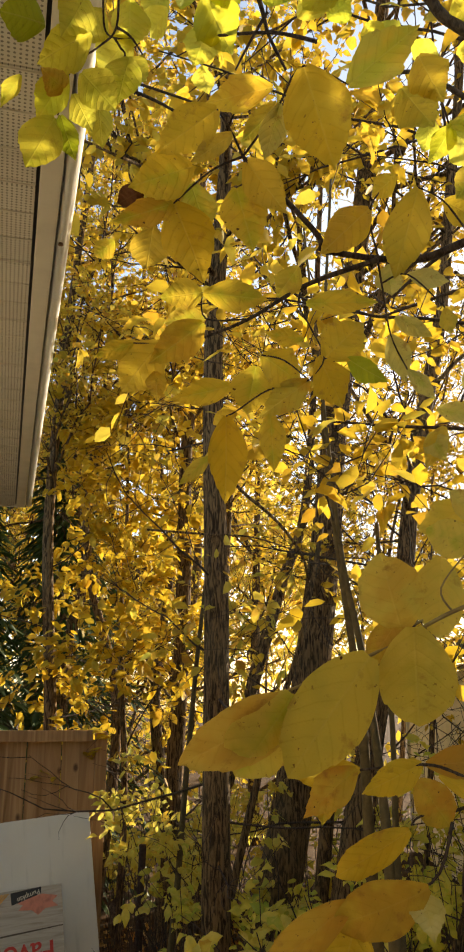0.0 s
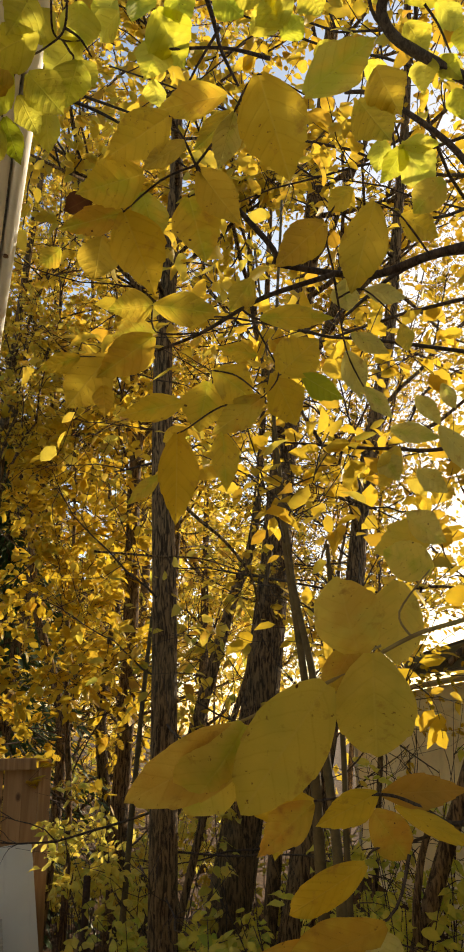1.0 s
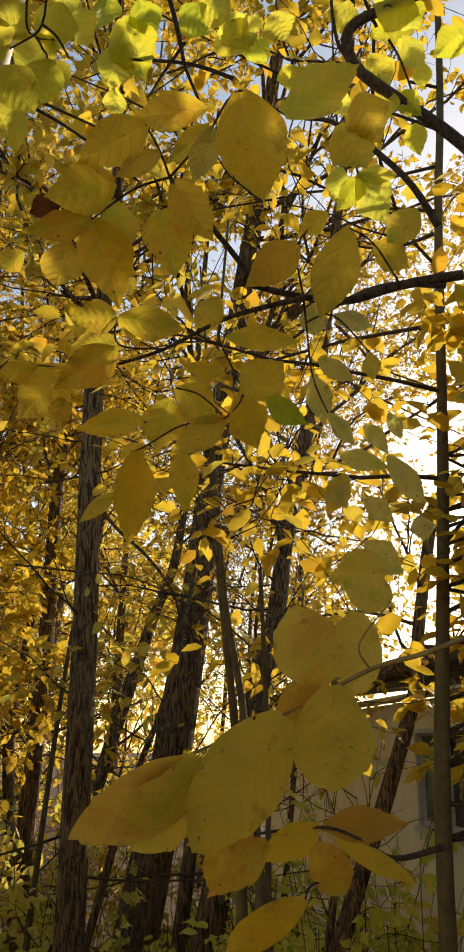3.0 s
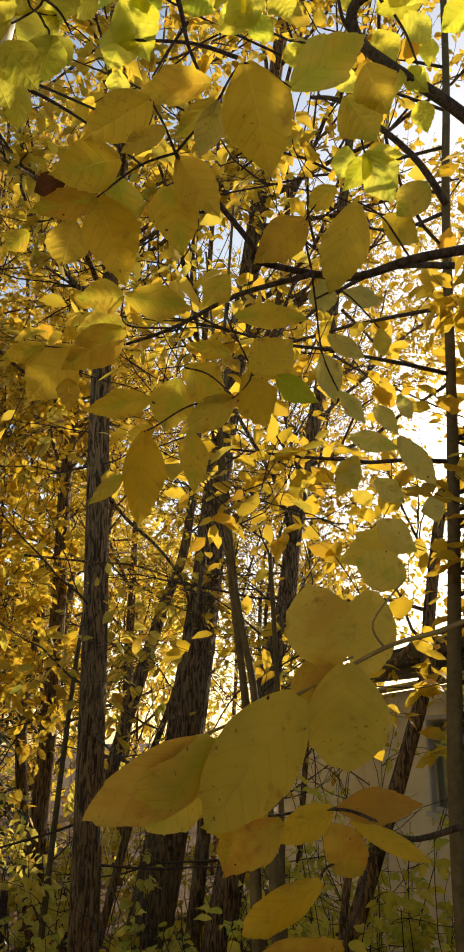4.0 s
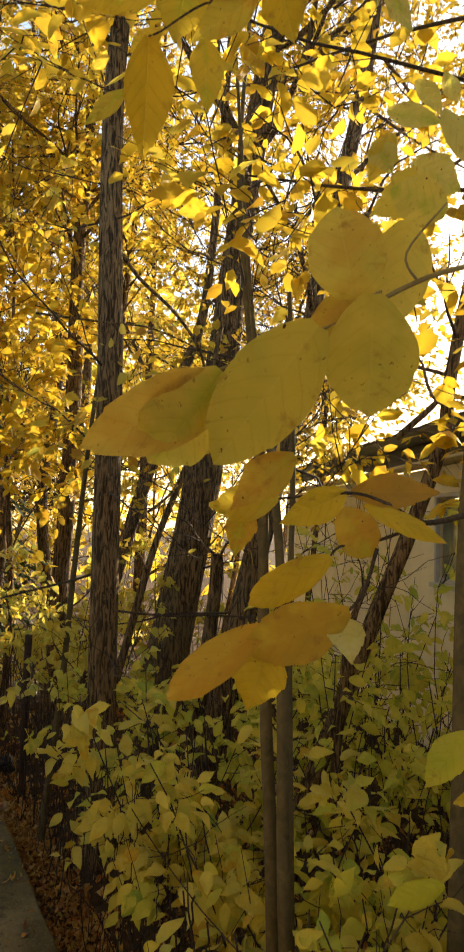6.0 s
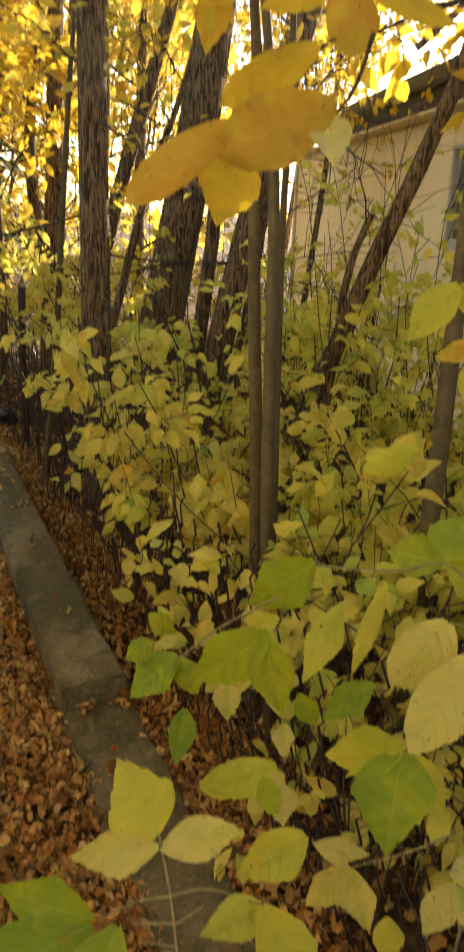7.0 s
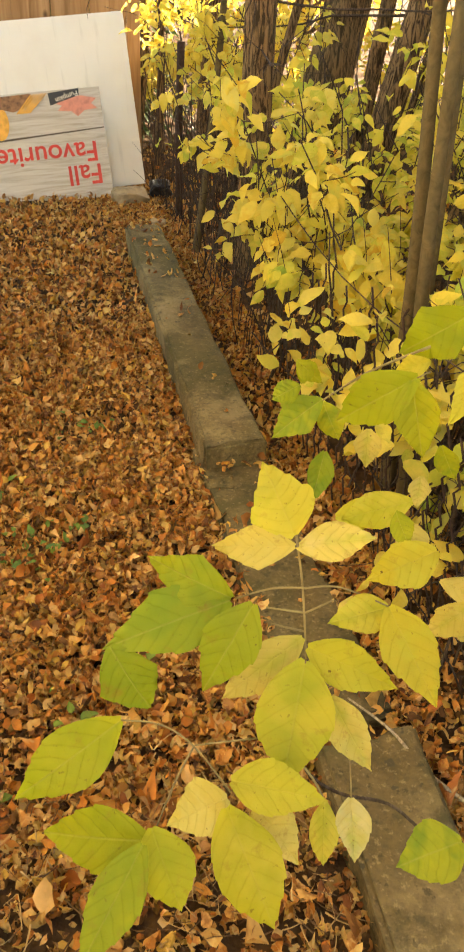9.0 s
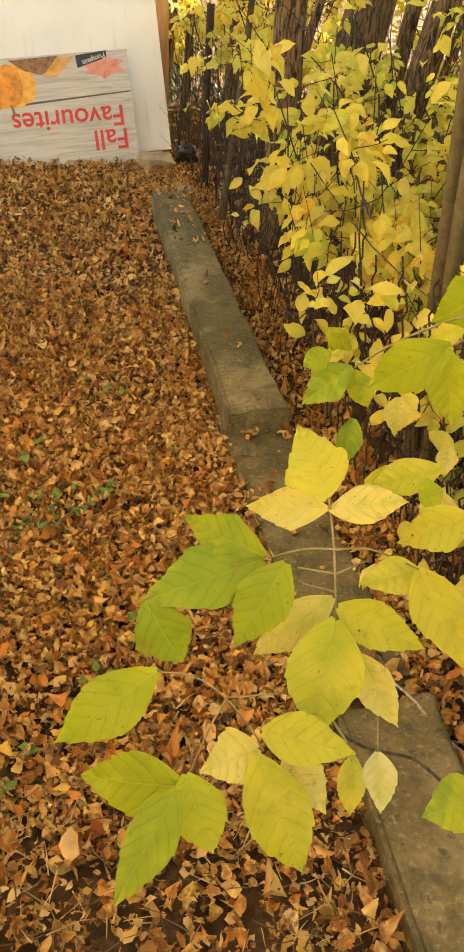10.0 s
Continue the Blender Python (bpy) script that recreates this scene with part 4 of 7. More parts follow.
# ---- house with the soffit beside the camera ----
def make_house():
    root = thing("house", "cream house eave with perforated soffit and metal gutter", "house", lane(1.0, -0.8, 0))
    s0, s1, z = -6.45, 3.90, 2.87
    L = s1 - s0

    def put(size, s, q, zz, bevel, material, name, label=""):
        return part(name, box(size, bevel=bevel), material, root, label, m=Matrix.Translation(lane(s, q, zz)) @ LANE)

    put((0.16, L, 2.95), (s0 + s1) / 2, -0.90, 1.47, 0.0, stucco, "wall")
    put((6.0, 0.16, 2.95), s1 - 0.08, -3.98, 1.47, 0.0, stucco, "wall")
    # soffit panels, each with a raised seam
    bm = box((0.75, 0.296, 0.008))
    for k in (-0.148, -0.05, 0.05):
        box((0.75, 0.006, 0.004), (0, k + 0.006, -0.005), bm=bm)
    me = bpy.data.meshes.new("soffit_panel")
    bm.to_mesh(me)
    bm.free()
    n = int(L / 0.3)
    for k in range(n):
        mesh_ob("soffit_panel", me, soffit_mat, root, m=Matrix.Translation(lane(s1 - 0.15 - k * 0.3, -0.445, z + 0.004)) @ LANE)
    # near-black strip stands in for the shade inside the gap
    put((0.006, L, 0.02), (s0 + s1) / 2, -0.067, z + 0.018, 0.0, trim_and_gap_dark, "gap_shadow_strip", "dark strip painted as shade in the gap beside the soffit")
    put((0.041, L, 0.016), (s0 + s1) / 2, -0.0425, z + 0.002, 0.004, soffit_trim, "fascia_trim")
    t = Tubes()
    t.add([lane(s0, -0.006, z + 0.012), lane((s0 + s1) / 2, -0.006, z + 0.012), lane(s1, -0.006, z + 0.012)], 0.0145, 0.0145, 14)
    mesh_ob("gutter_lip", t.mesh("gutter_lip"), gutter_metal, root, "bare metal gutter edge")
    put((0.012, L, 0.13), (s0 + s1) / 2, 0.002, z + 0.085, 0.004, gutter_metal, "gutter_face")
    put((0.80, 0.02, 0.16), s1 + 0.01, -0.42, z + 0.075, 0.004, soffit_trim, "end_fascia")
    put((0.9, L + 0.1, 0.05), (s0 + s1) / 2, -0.45, z + 0.20, 0.0, shingle, "roof_edge")
    bm = bmesh.new()
    bmesh.ops.create_cone(bm, cap_ends=True, segments=10, radius1=0.006, radius2=0.004, depth=0.006)
    part("screw", bm, screw_mat, root, "rusty gutter screw", m=Matrix.Translation(lane(1.40, -0.010, z - 0.003)))
    put((6.5, L + 0.6, 0.06), (s0 + s1) / 2, -4.0, 3.6, 0.0, shingle, "roof", "dark shingle roof")


make_house()

# ---- trees ----
def crook(rng, start, way, length, n, wander, lift=0.0):
    """A wandering line of n steps."""
    p, d = Vector(start), Vector(way).normalized()
    pts = [p.copy()]
    for _ in range(n):
        d = (d + Vector((rng.gauss(0, wander), rng.gauss(0, wander), rng.gauss(0, wander) + lift))).normalized()
        p = p + d * (length / n)
        pts.append(p.copy())
    return pts


class Growth:
    """Limbs, twigs and leaves of one tree, gathered while it grows."""

    def __init__(self, seed):
        self.rng = random.Random(seed)
        self.seed = seed
        self.limbs, self.twigs = [], Tubes()
        self.at, self.ahead, self.up, self.size = [], [], [], []

    def leaf(self, p, way, size):
        r = self.rng
        d = Vector(way).normalized() + Vector((r.gauss(0, 0.6), r.gauss(0, 0.6), r.gauss(-0.35, 0.5)))
        self.at.append(tuple(p + Vector((r.gauss(0, 0.02), r.gauss(0, 0.02), r.gauss(0, 0.02)))))
        self.ahead.append(tuple(d))
        self.up.append((r.gauss(0, 0.55), r.gauss(0, 0.55), 1.0))
        self.size.append(size * r.uniform(0.6, 1.25))

    def twig(self, start, way, length, leaves, size, r=0.004):
        pts = crook(self.rng, start, way, length, 4, 0.22, 0.03)
        self.twigs.add(pts, r, r * 0.4, 3)
        for _ in range(leaves):
            k = self.rng.uniform(0.2, 0.999) * 4
            p = pts[int(k)].lerp(pts[int(k) + 1], k % 1)
            self.leaf(p, pts[int(k) + 1] - pts[int(k)], size)

    def branch(self, start, way, length, r, twigs, leaves, size, forks=2, twig_len=0.4):
        rng = self.rng
        pts = crook(rng, start, way, length, 7, 0.16, 0.04)
        if r > 0.009:
            self.limbs.append(Tubes())
            self.limbs[-1].add(pts, r, r * 0.3, 7)
        else:
            self.twigs.add(pts, r, r * 0.3, 4)
        for _ in range(twigs):
            k = rng.uniform(0.25, 0.999) * 7
            p, d = pts[int(k)].lerp(pts[int(k) + 1], k % 1), pts[int(k) + 1] - pts[int(k)]
            side = Vector((rng.gauss(0, 1), rng.gauss(0, 1), rng.gauss(0.1, 0.7)))
            self.twig(p, d.normalized() * 0.7 + side.normalized(), twig_len * rng.uniform(0.5, 1.3), leaves, size, max(0.0025, r * 0.28))
        for _ in range(forks):
            k = rng.uniform(0.2, 0.8) * 7
            p, d = pts[int(k)], pts[int(k) + 1] - pts[int(k)]
            side = Vector((rng.gauss(0, 1), rng.gauss(0, 1), rng.gauss(0.15, 0.6)))
            self.branch(p, d.normalized() + side.normalized() * 0.8, length * rng.uniform(0.4, 0.65), r * 0.55, max(2, twigs // 2), leaves, size, max(0, forks - 2), twig_len)

    def finish(self, root, leaf_mat, shapes=SMALL, bark=None, label=""):
        bark = bark or bark_twig
        for limb in self.limbs:
            mesh_ob("limb", limb.mesh("limb"), bark, root)
        if self.twigs.V:
            tagged(mesh_ob("twig_spray", self.twigs.mesh("twig_spray"), bark_twig, root), kind="stuff")
        if self.at:
            me = leaf_cloud("crown", self.at, self.ahead, self.up, self.size, shapes, self.seed)
            tagged(mesh_ob("crown", me, leaf_mat, root, label), kind="stuff")


def bole(root, points, r0, r1, bark, sides=40, ridges=0.0025, flare=0.25, seed=0, name="trunk", steps=14):
    t = Tubes()
    t.add(smooth_line(points, steps), r0, r1, sides, 0.10, ridges, flare, seed)
    return mesh_ob(name, t.mesh(name), bark, root)


def tree(points, r0, r1, label, seed, leaf_mat=None, limbs=8, low=0.4, reach=1.6, twigs=7, leaves=9, size=0.085, bark=None, sides=40, ridges=0.0025, lean=(0, 0), forks=2, group="trees along the fence", twig_len=0.45, steps=14, high=0.98, shapes=SMALL, bare=0):
    bark = bark or bark_rough
    points = [Vector(p) for p in points]
    foot = points[0].copy()
    foot.z = 0
    root = thing("tree", label, "tree", foot, group)
    bole(root, points, r0, r1, bark, sides, ridges, 0.25, seed, steps=steps)
    g = Growth(seed)
    line = smooth_line(points, 8)
    for k in range(limbs):
        f = low + (high - low) * (k + g.rng.random() * 0.8) / limbs
        p = line[int(f * (len(line) - 1))]
        a = g.rng.uniform(0, 2 * math.pi)
        way = (math.cos(a) + lean[0], math.sin(a) + lean[1], g.rng.uniform(0.15, 0.9))
        g.branch(p, way, reach * g.rng.uniform(0.6, 1.2), (r0 + (r1 - r0) * f) * 0.32, twigs, leaves, size, forks, twig_len)
    for _ in range(bare):
        p = line[int(g.rng.uniform(0.18, 0.6) * (len(line) - 1))]
        a = g.rng.uniform(0, 2 * math.pi)
        g.branch(p, (math.cos(a), math.sin(a), g.rng.uniform(-0.25, 0.5)), g.rng.uniform(0.6, 1.5), g.rng.uniform(0.004, 0.0085), 7, 0, size, 1, 0.4)
    g.finish(root, leaf_mat or leaf_far, shapes, bark)
    return root


GREY = "tall slender trunk with furrowed grey-brown bark and yellow leaves"
tree([(-0.07, 4.62, -0.05), (-0.09, 4.6, 0.77), (-0.10, 4.6, 2.4), (-0.13, 4.6, 4.03), (-0.09, 4.6, 4.84), (-0.05, 4.6, 5.8), (-0.12, 4.6, 7.5), (-0.2, 4.6, 10.5)], 0.088, 0.02, GREY, 11, leaf_top, 26, 0.50, 1.8, twigs=9, sides=56, leaves=12, bare=18)
tree([(-0.58, 7.5, -0.05), (-0.55, 7.5, 0.8), (-0.47, 7.5, 2.6), (-0.46, 7.5, 4.2), (-0.40, 7.5, 5.3), (-0.3, 7.5, 8.0), (-0.2, 7.5, 10.5)], 0.095, 0.02, "dark slender trunk with golden leaves", 12, leaf_far, 26, 0.50, 1.9, leaves=14, bare=12, shapes=TINY)
tree([(0.10, 5.6, -0.05), (0.32, 5.6, 0.96), (0.51, 5.6, 1.99), (0.65, 5.6, 3.0), (0.75, 5.6, 3.9), (1.05, 5.6, 5.9), (1.25, 5.6, 7.5), (1.45, 5.6, 9.0), (1.6, 5.6, 12)], 0.15, 0.03, "thick leaning trunk with deeply furrowed bark and yellow leaves", 13, leaf_top, 24, 0.5, 2.0, sides=72, ridges=0.004, leaves=9, bare=18)
tree([(0.45, 5.0, -0.05), (0.62, 5.0, 0.8), (0.90, 5.0, 2.06), (1.07, 5.0, 2.7), (1.18, 5.0, 3.4), (1.42, 5.0, 4.5), (1.55, 5.0, 5.4), (1.75, 5.0, 7.0), (1.9, 5.0, 9.5)], 0.086, 0.02, "leaning dark trunk with sparse yellow leaves", 14, leaf_top, 11, 0.46, 1.6, sides=48, leaves=5, twigs=9, size=0.075, bare=26)
tree([(-0.35, 6.5, -0.05), (-0.2, 6.5, 0.8), (0.04, 6.5, 1.7), (0.38, 6.5, 2.85), (0.62, 6.5, 3.7), (0.78, 6.5, 6.1), (0.9, 6.5, 8.0)], 0.075, 0.012, "thin slanting trunk with dark bark", 15, leaf_far, 6, 0.6, 1.3, sides=24)
tree([(-0.25, 5.0, -0.05), (0.04, 5.0, 1.1), (0.20, 5.0, 1.7), (0.41, 5.0, 2.3), (0.6, 5.0, 3.2)], 0.028, 0.012, "thin slanting grey sapling", 16, leaf_far, 4, 0.6, 0.8, sides=12, leaves=5)

tree([(-1.55, 6.9, -0.05), (-1.5, 6.9, 1.6), (-1.62, 6.9, 3.6), (-1.5, 6.9, 6.0), (-1.3, 6.9, 8.5), (-1.2, 6.9, 11.5)], 0.065, 0.012, "dark slender trunk behind the eave with golden leaves", 17, leaf_far, 28, 0.42, 2.1, 9, 13, 0.075, sides=20, shapes=TINY, lean=(0.4, 0.0), bare=10)

tree([(-0.95, 7.25, -0.05), (-0.92, 7.25, 1.2), (-1.0, 7.25, 2.6), (-0.98, 7.25, 3.8), (-1.05, 7.25, 5.2)], 0.035, 0.006, "young spreading tree with layered golden leaves beyond the cedar fence", 18, leaf_top, 30, 0.28, 1.25, 8, 10, 0.105, sides=14, ridges=0.001, lean=(-0.1, -0.6))

# saplings at the wire fence
SAP = "slim smooth grey-barked sapling beside the wire fence"
tree([(0.46, 2.42, -0.05), (0.44, 2.4, 0.66), (0.40, 2.4, 1.4), (0.39, 2.4, 1.84), (0.37, 2.4, 2.07), (0.32, 2.4, 2.54), (0.30, 2.4, 2.95), (0.36, 2.45, 3.8)], 0.023, 0.004, SAP, 21, leaf_top, 4, 0.7, 0.8, 4, 5, bark=bark_smooth, sides=20, ridges=0.001, group="saplings by the wire fence")
tree([(0.50, 2.3, -0.05), (0.45, 2.3, 0.77), (0.435, 2.3, 1.4), (0.42, 2.3, 1.72), (0.38, 2.3, 2.07), (0.34, 2.3, 2.3), (0.31, 2.3, 2.6), (0.24, 2.3, 3.5)], 0.0205, 0.003, SAP, 22, leaf_top, 4, 0.7, 0.7, 4, 5, bark=bark_smooth, sides=20, ridges=0.001, group="saplings by the wire fence")
tree([(0.52, 2.46, -0.05), (0.50, 2.46, 0.8), (0.485, 2.46, 1.5), (0.49, 2.46, 1.9), (0.47, 2.46, 2.5)], 0.013, 0.007, SAP, 23, leaf_top, 3, 0.6, 0.6, 3, 4, bark=bark_smooth, sides=10, ridges=0.0, group="saplings by the wire fence")
# its dense crown leans out of view, added to shade the near leaves
tree([(0.90, 2.22, -0.05), (0.91, 2.2, 0.9), (0.925, 2.2, 1.7), (0.98, 2.2, 2.4), (1.02, 2.2, 2.9), (1.07, 2.2, 3.7), (1.13, 2.2, 4.4), (1.2, 2.2, 5.8)], 0.028, 0.010, SAP, 24, leaf_top, 30, 0.29, 1.0, 10, 13, high=0.58, lean=(2.8, -0.7), bark=bark_smooth, sides=22, ridges=0.001, group="saplings by the wire fence")
tree([(0.55, 3.6, -0.05), (0.72, 3.6, 0.4), (0.94, 3.6, 0.95), (1.08, 3.6, 1.32), (1.27, 3.6, 1.78), (1.42, 3.6, 2.2), (1.46, 3.6, 2.5), (1.58, 3.6, 3.1)], 0.046, 0.026, "leaning dark-barked sapling in front of the garage", 25, leaf_top, 3, 0.66, 0.9, 5, 2, sides=26, ridges=0.002, group="saplings by the wire fence")
tree([(0.88, 3.55, -0.05), (0.92, 3.55, 0.7), (0.955, 3.55, 1.05), (0.965, 3.55, 1.22), (1.0, 3.55, 1.4), (1.06, 3.55, 1.56)], 0.022, 0.013, "broken dead dark stem", 26, leaf_top, 2, 0.8, 0.5, 3, 0, sides=14, group="saplings by the wire fence")
tree([(0.40, 5.2, -0.05), (0.52, 5.15, 0.9), (0.57, 5.1, 1.4), (0.575, 5.08, 1.62)], 0.05, 0.035, "broken dead stump beside the thick trunk", 27, leaf_far, 2, 0.8, 0.5, 3, 1, sides=18, group="saplings by the wire fence")
tree([(-0.42, 4.9, -0.05), (-0.33, 4.9, 0.8), (-0.27, 4.9, 1.6), (-0.20, 4.9, 2.4), (-0.1, 4.9, 3.2)], 0.022, 0.01, "thin pale grey sapling among the shrubs", 28, leaf_far, 4, 0.4, 0.7, 4, 5, bark=bark_smooth, sides=10, ridges=0.0, group="saplings by the wire fence")

# the wood behind
wood = random.Random(40)
for x, y, r, h in ((-1.3, 8.0, 0.06, 8.5), (-1.75, 9.0, 0.10, 9), (-2.4, 11.4, 0.11, 9.5), (-0.85, 9.9, 0.08, 9), (-0.1, 9.5, 0.075, 9.5), (-3.2, 12.5, 0.12, 9.5),
                   (-1.9, 13.5, 0.12, 10), (0.35, 13.0, 0.10, 10), (-4.8, 14, 0.14, 10), (-0.9, 16, 0.15, 11)):
    bend, sway = wood.uniform(-0.9, 0.9), wood.uniform(-0.25, 0.25)
    h *= 1.4 if x < 0.6 else 1.1
    tree([(x - bend * 0.3, y, -0.05), (x + sway, y, h * 0.16), (x - sway, y, h * 0.3), (x + bend * 0.4, y, h * 0.5), (x + bend, y, h)], r, r * 0.12, "slender wild tree with golden autumn leaves", int(100 + 7 * x + 31 * y), leaf_far,
         30 if x < 0.6 else 18, 0.52 if y < 10 else 0.10, 2.1, 10, 21 if x < 0.6 else 12, 0.072, sides=16, ridges=0.002, group="wild wood behind the fence", twig_len=0.5, steps=6, shapes=TINY, bare=8)

# nearly bare, twiggy crowns over the garage
for x, y, r, h, lean, few in ((2.3, 13.6, 0.05, 7.5, 1.2, 3), (1.75, 8.8, 0.035, 7.0, 0.9, 3), (3.4, 15.5, 0.06, 9.0, 1.0, 3), (1.40, 6.6, 0.028, 6.0, 1.1, 9), (1.9, 7.2, 0.03, 7.2, 0.8, 8)):
    tree([(x - lean * 0.5, y, -0.05), (x - lean * 0.2, y, h * 0.3), (x, y, h * 0.6), (x + lean, y, h)], r, r * 0.1, "thin nearly bare tree with fine dark twigs", int(300 + 9 * x + 17 * y), leaf_top,
         22, 0.34, 1.7, 13, few, 0.06, sides=12, ridges=0.0, group="wild wood behind the fence", twig_len=0.6, steps=6, forks=3)


def overhang():
    """Leafy twigs that reach from the fence sapling over the lane."""
    root = thing("overhanging_branch", "thin dark twigs full of sunlit yellow leaves overhead", "branch", (1.05, 2.2, 3.4))
    g = Growth(91)
    for z, dx, dy, n in ((2.75, -1.0, 0.25, 0.9), (3.05, -1.0, -0.2, 1.1), (3.3, -1.0, 0.4, 1.2), (3.5, -0.9, -0.5, 1.3), (3.75, -1.0, 0.1, 1.4), (3.95, -1.0, 0.6, 1.2), (4.1, -1.0, -0.3, 1.5), (4.3, -0.9, 0.3, 1.4)):
        x = 0.98 + (z - 2.4) * 0.08
        g.branch((x, 2.2, z), (dx, dy, 0.12), n, 0.0085, 6, 6, 0.085, 1, 0.32)
    g.finish(root, leaf_top, MID)


overhang()


def bare_limb(points, r0, r1):
    root = thing("bare_limb", "thin bare limb crossing between the trunks", "branch", points[0], "bare limbs between the trunks")
    t = Tubes()
    t.add(smooth_line(points, 5), r0, r1, 8)
    mesh_ob("limb", t.mesh("limb"), bark_rough, root)


bare_limb([(-0.50, 4.47, 2.90), (-0.14, 4.51, 2.88), (0.12, 4.55, 2.87), (0.40, 4.9, 2.85)], 0.007, 0.004)
bare_limb([(-0.10, 4.62, 3.36), (0.05, 4.7, 3.19), (0.26, 4.8, 3.03), (0.42, 4.9, 2.84), (0.50, 5.3, 2.72)], 0.012, 0.007)
bare_limb([(1.55, 5.0, 4.85), (1.80, 5.3, 4.86), (2.19, 5.8, 4.92), (2.9, 6.2, 4.95)], 0.014, 0.006)
bare_limb([(1.45, 5.0, 4.50), (1.96, 5.5, 4.55), (2.5, 5.9, 4.57), (3.0, 6.1, 4.50)], 0.012, 0.005)
bare_limb([(1.21, 3.62, 2.20), (1.33, 3.6, 2.31), (1.43, 3.6, 2.39), (1.60, 3.6, 2.40), (1.9, 3.5, 2.45)], 0.016, 0.009)
bare_limb([(1.46, 3.62, 2.50), (1.30, 3.9, 2.60), (1.10, 4.2, 2.62), (0.9, 4.6, 2.70)], 0.010, 0.004)
bare_limb([(1.55, 3.6, 2.95), (1.85, 3.8, 3.10), (2.2, 4.0, 3.05)], 0.012, 0.005)

# ---- dark evergreen behind the fence and far woods ----
def evergreen(x, y, h, spread, seed):
    root = thing("evergreen_tree", "dark green spruce behind the cedar fence", "tree", (x, y, 0), "evergreens behind the fence")
    rng = np.random.default_rng(seed)
    t = Tubes()
    t.add([(x, y, -0.05), (x, y, h * 0.5), (x, y, h)], 0.12, 0.02, 10)
    mesh_ob("trunk", t.mesh("trunk"), bark_rough, root)
    n = 5200
    z = h * (0.03 + 0.97 * rng.random(n) ** 1.3)
    a = rng.uniform(0, 2 * np.pi, n)
    tier = 0.75 + 0.25 * np.sin(z * 9 + 2 * np.sin(3 * a))
    r = spread * (1 - z / h) * np.sqrt(rng.random(n)) * tier + 0.05
    at = np.stack([x + r * np.cos(a), y + r * np.sin(a), z - 0.25 * r], 1)
    ahead = np.stack([np.cos(a), np.sin(a), rng.normal(-0.35, 0.25, n)], 1)
    up = np.stack([rng.normal(0, 0.4, n), rng.normal(0, 0.4, n), np.ones(n)], 1)
    shapes = [leaf_shape(3, 1, 0.22, fold=0.5, droop=0.2, seed=3), leaf_shape(3, 1, 0.16, fold=0.2, droop=0.4, seed=4)]
    tagged(mesh_ob("crown", leaf_cloud("crown", at, ahead, up, rng.uniform(0.14, 0.30, n), shapes, seed), leaf_spruce, root), kind="stuff")


evergreen(-2.75, 8.2, 5.2, 1.15, 1)
evergreen(-2.0, 9.5, 5.6, 1.5, 2)
evergreen(-3.9, 9.0, 6.0, 1.5, 4)
evergreen(-5.6, 12.0, 8.0, 2.2, 3)


def far_woods():
    rng = np.random.default_rng(77)
    n = 34000
    a = np.where(rng.random(n) < 0.7, rng.uniform(-0.55, 0.12, n), rng.uniform(-0.62, 0.62, n))
    d = rng.uniform(18, 34, n)
    top = 10.0 + 2.5 * np.sin(a * 9) + 1.6 * np.sin(a * 23 + 1) - 8.5 * np.clip((a + 0.05) / 0.30, 0, 1)
    z = rng.random(n) ** 0.8 * np.maximum(top, 1.6)
    at = np.stack([d * np.sin(a), d * np.cos(a), z], 1)
    clump = np.array([noise.noise((p[0] * 0.55, p[1] * 0.55, p[2] * 0.7)) for p in at])
    at = at[(clump > -0.16) & ((at[:, 2] > 4.0) | (rng.random(n) < 0.35))]
    n = len(at)
    me = leaf_cloud("far_foliage", at, rng.normal(0, 1, (n, 3)), rng.normal(0, 1, (n, 3)) + [0, 0, 0.8], rng.uniform(0.20, 0.46, n), TINY, 3)
    tagged(mesh_ob("far_foliage", me, leaf_far), "far golden autumn woods", "woods", kind="stuff")


far_woods()


# ---- shrubs along the wire fence ----
SHRUB_LEAF = {}


def shrub_leaf(k, material):
    if (k, material.name) not in SHRUB_LEAF:
        V, F, U = leaflet(14, 2, (0.62, 0.55, 0.68, 0.60, 0.48, 0.52)[k], (0.14, 0.18, 0.12, 0.20, 0.10, 0.15)[k], 4, (0.30, 0.15, 0.40, -0.2, 0.8, 0.3)[k], (0.2, 0.35, 0.15, 0.3, 0.4, 0.5)[k], 0.06, (0.0, 0.12, 0.0, 0.2, 0.0, 0.1)[k], k + 40, 0.42, 0.85, 0.02, twist=(0.2, -0.4, 0.0, 0.4, 0.6, -0.6)[k])
        me = np_mesh("leaf", V, F, U)
        me.materials.append(material)
        SHRUB_LEAF[k, material.name] = me
    return SHRUB_LEAF[k, material.name]


